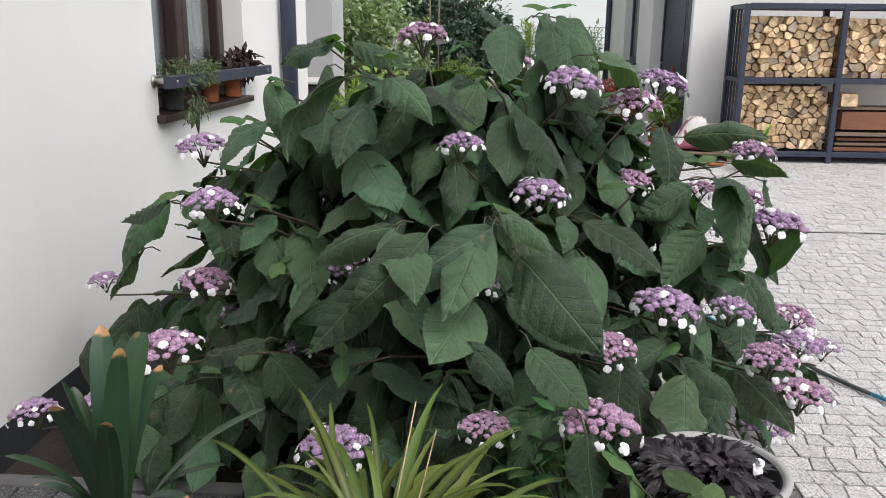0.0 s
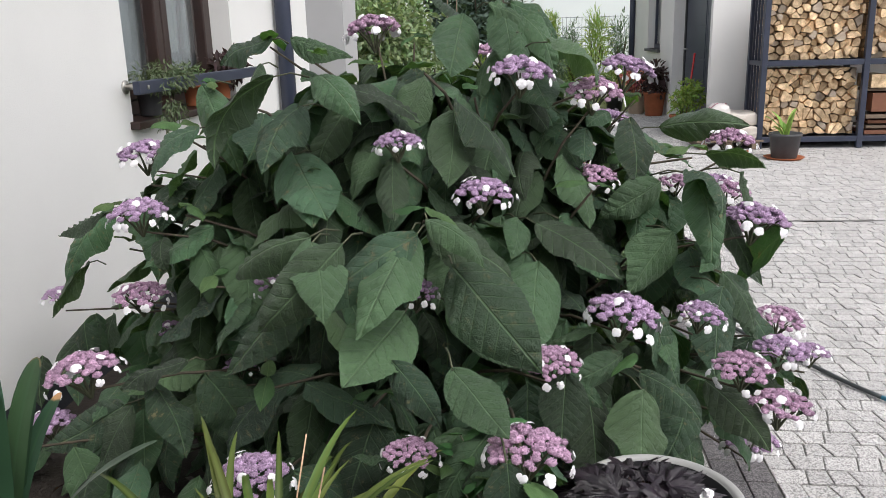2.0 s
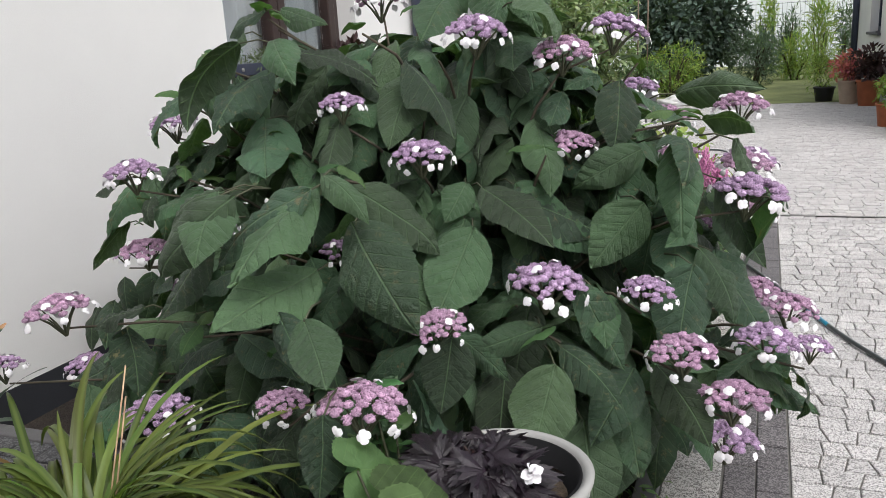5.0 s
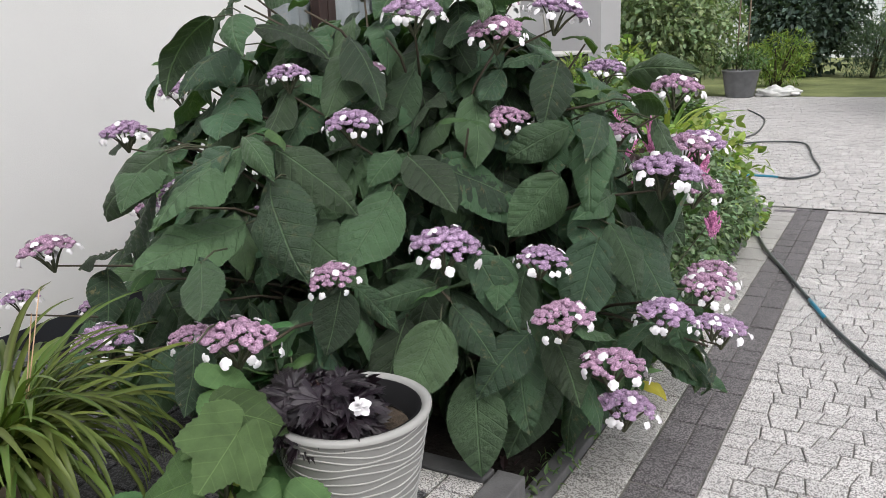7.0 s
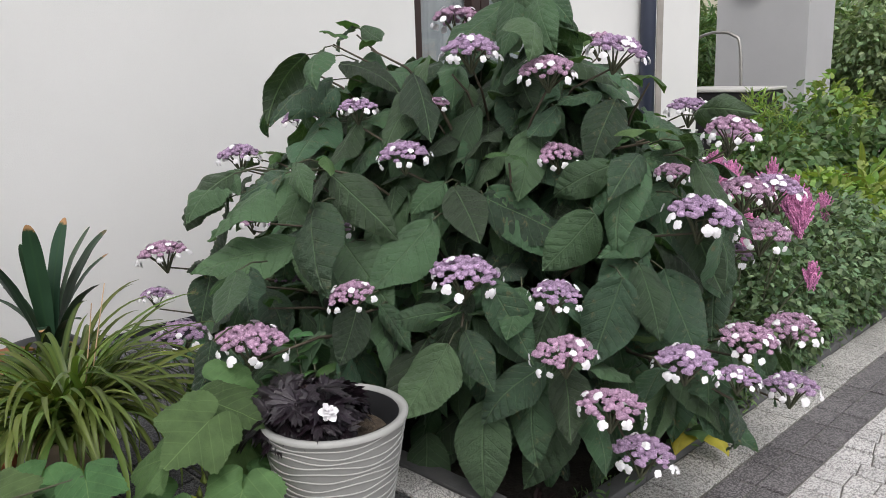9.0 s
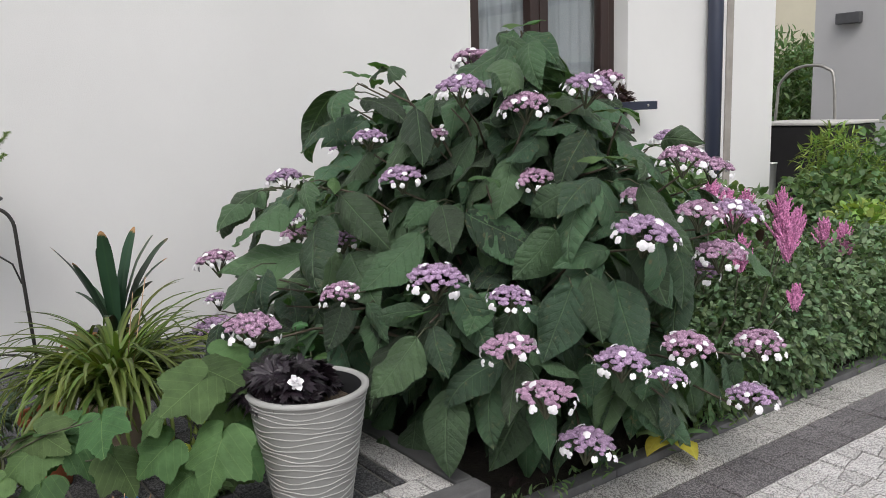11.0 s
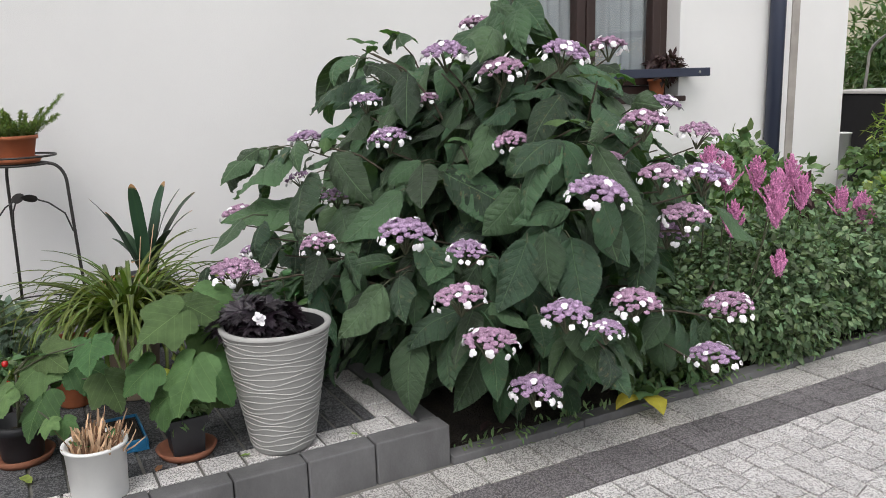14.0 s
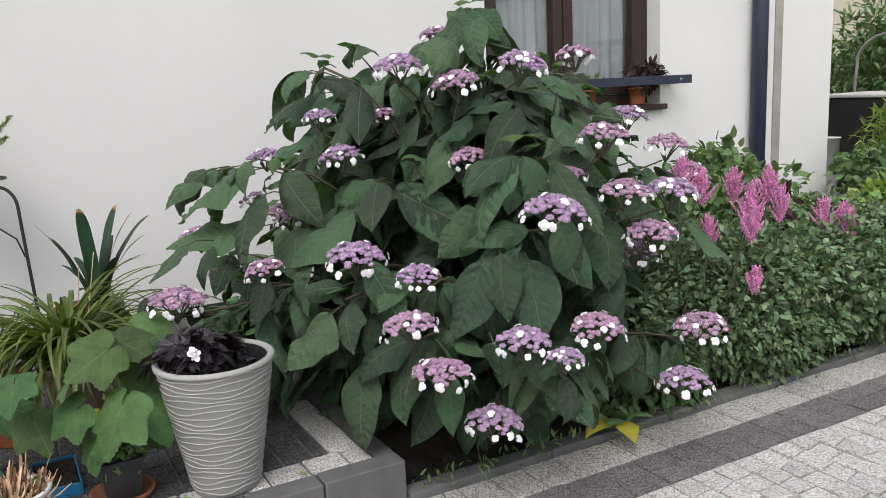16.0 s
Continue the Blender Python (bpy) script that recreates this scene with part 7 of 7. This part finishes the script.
small_plant("potted_grass", "leafy green plant in a broad grey pot", (-0.98, 13.9, 0.40), (0.40, 0.35, 0.20), 700, 0.10, LEAF_SMALL, 406, aspect=0.25)
for k, x in enumerate((-1.05, -0.9)):
    solid("cane", Geo().tube([(x, 13.9, 0.3), (x + 0.02, 13.92, 2.3)], 0.012, 6), WOOD_GREY, "thin bamboo cane standing in a grey pot", "cane", smooth=True)


def film_bag(at):
    bm = bmesh.new()
    bmesh.ops.create_icosphere(bm, subdivisions=4, radius=1)
    for v in bm.verts:
        n = noise.noise(v.co * 2.2) * 0.35 + noise.noise(v.co * 6) * 0.12
        v.co = Vector((v.co.x * 0.32 * (1 + n), v.co.y * 0.2 * (1 + n), max(0, 0.05 + v.co.z * 0.09 * (1 + 2 * n))))
    me = bpy.data.meshes.new("film_bag")
    bm.to_mesh(me)
    bm.free()
    me.shade_smooth()
    tagged(part("film_bag", me, BAG_WHITE, None, m=pose(*at)), "crumpled white plastic bag on the ground", "bag")


film_bag((-0.45, 14.1, 0.0))

# ---- distance: hedges, conifers, fence, buildings ----
shrub("garden_shrub", "tall leafy bright green shrub behind the bed", "shrub", (-2.4, 14.2, 1.2), (1.5, 1.3, 1.3), 8500, 0.115, LEAF_GARDEN, 501, 40, 0.6, 0.4)
shrub("garden_shrub", "dense dark green shrub at the lawn edge", "shrub", (-0.75, 18.8, 1.5), (1.35, 1.3, 1.6), 10500, 0.135, LEAF_HEDGE, 502, 40, 0.6, 0.3)
shrub("garden_shrub", "broad dark shrub behind the lawn", "shrub", (-3.8, 18.2, 1.6), (2.0, 1.5, 1.8), 6000, 0.16, LEAF_SMALL, 503, 40, 0.6, 0.3)
shrub("garden_shrub", "low spreading yellow-green juniper bush", "shrub", (-0.75, 16.0, 0.45), (0.7, 0.6, 0.5), 2600, 0.10, LEAF_BRIGHT, 504, 20, 0.2, 0.0)
shrub("garden_shrub", "dark pine bush at the lawn edge", "shrub", (0.65, 18.3, 0.55), (0.62, 0.6, 0.62), 3000, 0.13, LEAF_DEEP, 505, 26, 0.14, -0.2)
shrub("garden_shrub", "pale ornamental grass clump", "shrub", (1.45, 19.6, 0.45), (0.5, 0.5, 0.5), 1200, 0.2, LEAF_BRIGHT, 506, 20, 0.1, -0.3)
shrub("garden_shrub", "tall pale grass by the fence", "shrub", (2.0, 21.3, 0.85), (0.33, 0.33, 0.85), 700, 0.3, LEAF_BRIGHT, 507, 18, 0.08, -0.5)
for k, (x, y, h, mt, lab) in enumerate(((0.85, 21.5, 1.8, LEAF_BRIGHT, "golden columnar conifer by the fence"), (1.35, 21.6, 1.6, LEAF_DEEP, "slim dark columnar conifer by the fence"), (2.6, 21.6, 1.6, LEAF_DEEP, "slim dark columnar conifer by the fence"))):
    shrub("conifer", lab, "conifer", (x, y, h * 0.55), (0.28, 0.28, h * 0.55), 1500, 0.10, mt, 520 + k, 26, 0.25, -0.6, 0.03, "conifers by the fence")
for k, (x, y, z, rx, rz) in enumerate(((-4.6, 12.0, 0.95, 1.0, 1.1), (-6.2, 15.5, 1.0, 1.4, 1.2), (-8.5, 20.5, 1.3, 2.2, 1.5), (-3.2, 22.5, 2.0, 2.2, 2.0), (-4.3, 13.2, 1.0, 0.9, 1.0))):
    shrub("background_shrub", "tall feathery green shrub beyond the terrace", "shrub", (x, y, z), (rx, rx, rz), 4200, 0.16, LEAF_SMALL, 540 + k, 32, 0.3, 0.3)


def fence():
    ob = thing("fence", "dark wire-mesh garden fence on slim posts", "fence", (0, 22.4, 0.0))
    for x in np.arange(-9, 9.1, 2.5):
        part("post", Geo().box((x - 0.03, -0.03, -0.05), (x + 0.03, 0.03, 1.75)), WIRE, ob, smooth=False)
    g = Geo()
    for x in np.arange(-9, 9, 0.10):
        g.tube([(x, -0.035, 0.05), (x, -0.035, 1.68)], 0.004, 4)
    for z in np.arange(0.1, 1.7, 0.26):
        g.tube([(-9, -0.04, z), (9, -0.04, z)], 0.005, 4)
    part("mesh_panel", g, WIRE, ob, "welded wire mesh")["kind"] = "stuff"


fence()
solid("wall_beyond", Geo().box((-4, 27, -0.05), (14, 27.4, 7.5)), WALL_FAR, "plain pale wall of a building beyond the fence", "building", "structure")
solid("wall_cream", Geo().box((-17, 24, -0.05), (-8, 24.4, 9.0)), RENDER_CREAM, "plain cream wall of a building beyond the garden", "building", "structure")

round_pot("plant_pot", "tall white pot beside the rattan seat", (-1.84, 7.28, 0.05), 0.06, 0.075, 0.54, WHITE_POT, 0.004)
arm = thing("swing_frame", "bent grey tube frame of a garden swing", "swing", (-2.55, 9.3, 0.05))
part("tube_arch", Geo().tube(np.column_stack([smooth_path([(-0.50, 0), (-0.49, 0.6), (-0.46, 1.08), (-0.44, 1.25), (-0.32, 1.38), (-0.19, 1.43), (-0.07, 1.44), (0.10, 1.40), (0.2, 1.2), (0.24, 0)], 40)[:, 0], np.zeros(40), smooth_path([(-0.50, 0), (-0.49, 0.6), (-0.46, 1.08), (-0.44, 1.25), (-0.32, 1.38), (-0.19, 1.43), (-0.07, 1.44), (0.10, 1.40), (0.2, 1.2), (0.24, 0)], 40)[:, 1]]), 0.016, 10), METAL, arm)
for x in (-0.50, 0.24):
    part("foot_bar", Geo().tube([(x, -0.4, 0.012), (x, 0.4, 0.012)], 0.012, 8), METAL, arm)
shrub("feathery_shrub", "feathery light green shrub beside the terrace", "shrub", (-1.15, 7.25, 0.5), (0.34, 0.4, 0.42), 1800, 0.10, LEAF_BRIGHT, 560, 24, 0.16, 0.1, 0.008)

# ---- paving stones ----
NONE = (1, 0, 1, 0)
pave = thing("paving", "pale granite-chip paving stones in uneven rows", "paving", kind="structure")
rows_of_stones(0.977, 7.1, -5.9, 5.86, 0.084, (0.068, 0.078, 0.088, 0.10), 0.011, 0.0044, 0.0, (0.977, 2.5, 2.3, 3.5), CHIP_PALE, pave, "paving_stones", "")
rows_of_stones(-1.5, 7.1, 9.25, 13.98, 0.084, (0.072, 0.084, 0.098), 0.011, 0.0040, 0.0, NONE, CHIP_PALE, pave, "paving_stones", "")
rows_of_stones(-0.49, 7.1, 5.91, 9.25, 0.084, (0.072, 0.084, 0.098), 0.011, 0.0040, 0.0, NONE, CHIP_PALE, pave, "paving_stones", "")
strip = thing("paving_strip", "pale paving strip beside the bed edging", "paving", kind="structure")
rows_of_stones(0.648, 0.80, BED_Y0 - 7.9, 5.86, 0.115, (0.152,), 0.0, 0.004, 0.0, NONE, CHIP_DIRTY, strip, "paving_stones", "")
band = thing("paving_band", "dark charcoal paving band along the bed", "paving", kind="structure")
rows_of_stones(0.803, 0.974, -5.9, 5.86, 0.13, (0.085, 0.0855), 0.0, 0.004, 0.0, (0.8, 0.98, 2.0, 4.6), CHIP_DARK, band, "paving_stones", "")
rows_of_stones(-1.5, 0.80, 5.70, 5.86, 0.085, (0.13, 0.14), 0.0, 0.004, 0.0, NONE, CHIP_DARK, band, "paving_stones", "")
rows_of_stones(-1.5, 0.648, 5.505, 5.697, 0.096, (0.115,), 0.0, 0.004, 0.0, NONE, CHIP_PALE, strip, "paving_stones", "")
solid("drain_slot", Geo().box((-1.5, 5.865, -0.05), (7.1, 5.905, -0.006)), PLINTH, "narrow dark drain slot across the paving", "drain", "structure")
plat = thing("platform_paving", "charcoal small stones with a pale border on the platform", "paving", kind="structure")
rows_of_stones(0.455, 0.552, -4.0, 1.935, 0.115, (0.097,), 0.0, 0.005, PLAT_Z, NONE, CHIP_PALE, plat, "border_stones", "pale granite-chip border")
rows_of_stones(0.0, 0.452, 1.84, 1.935, 0.095, (0.115, 0.12), 0.0, 0.005, PLAT_Z, NONE, CHIP_PALE, plat, "border_stones", "pale granite-chip border")
rows_of_stones(WALL_X + 0.01, 0.452, -4.0, 1.838, 0.092, (0.09, 0.11, 0.13), 0.012, 0.006, PLAT_Z, (-0.3, 0.45, 0.9, 1.84), CHIP_BLACK, plat, "paving_stones", "")
rows_of_stones(WALL_X + 0.01, -0.003, 1.84, 1.935, 0.095, (0.115, 0.12), 0.0, 0.005, PLAT_Z, NONE, CHIP_BLACK, plat, "paving_stones", "")
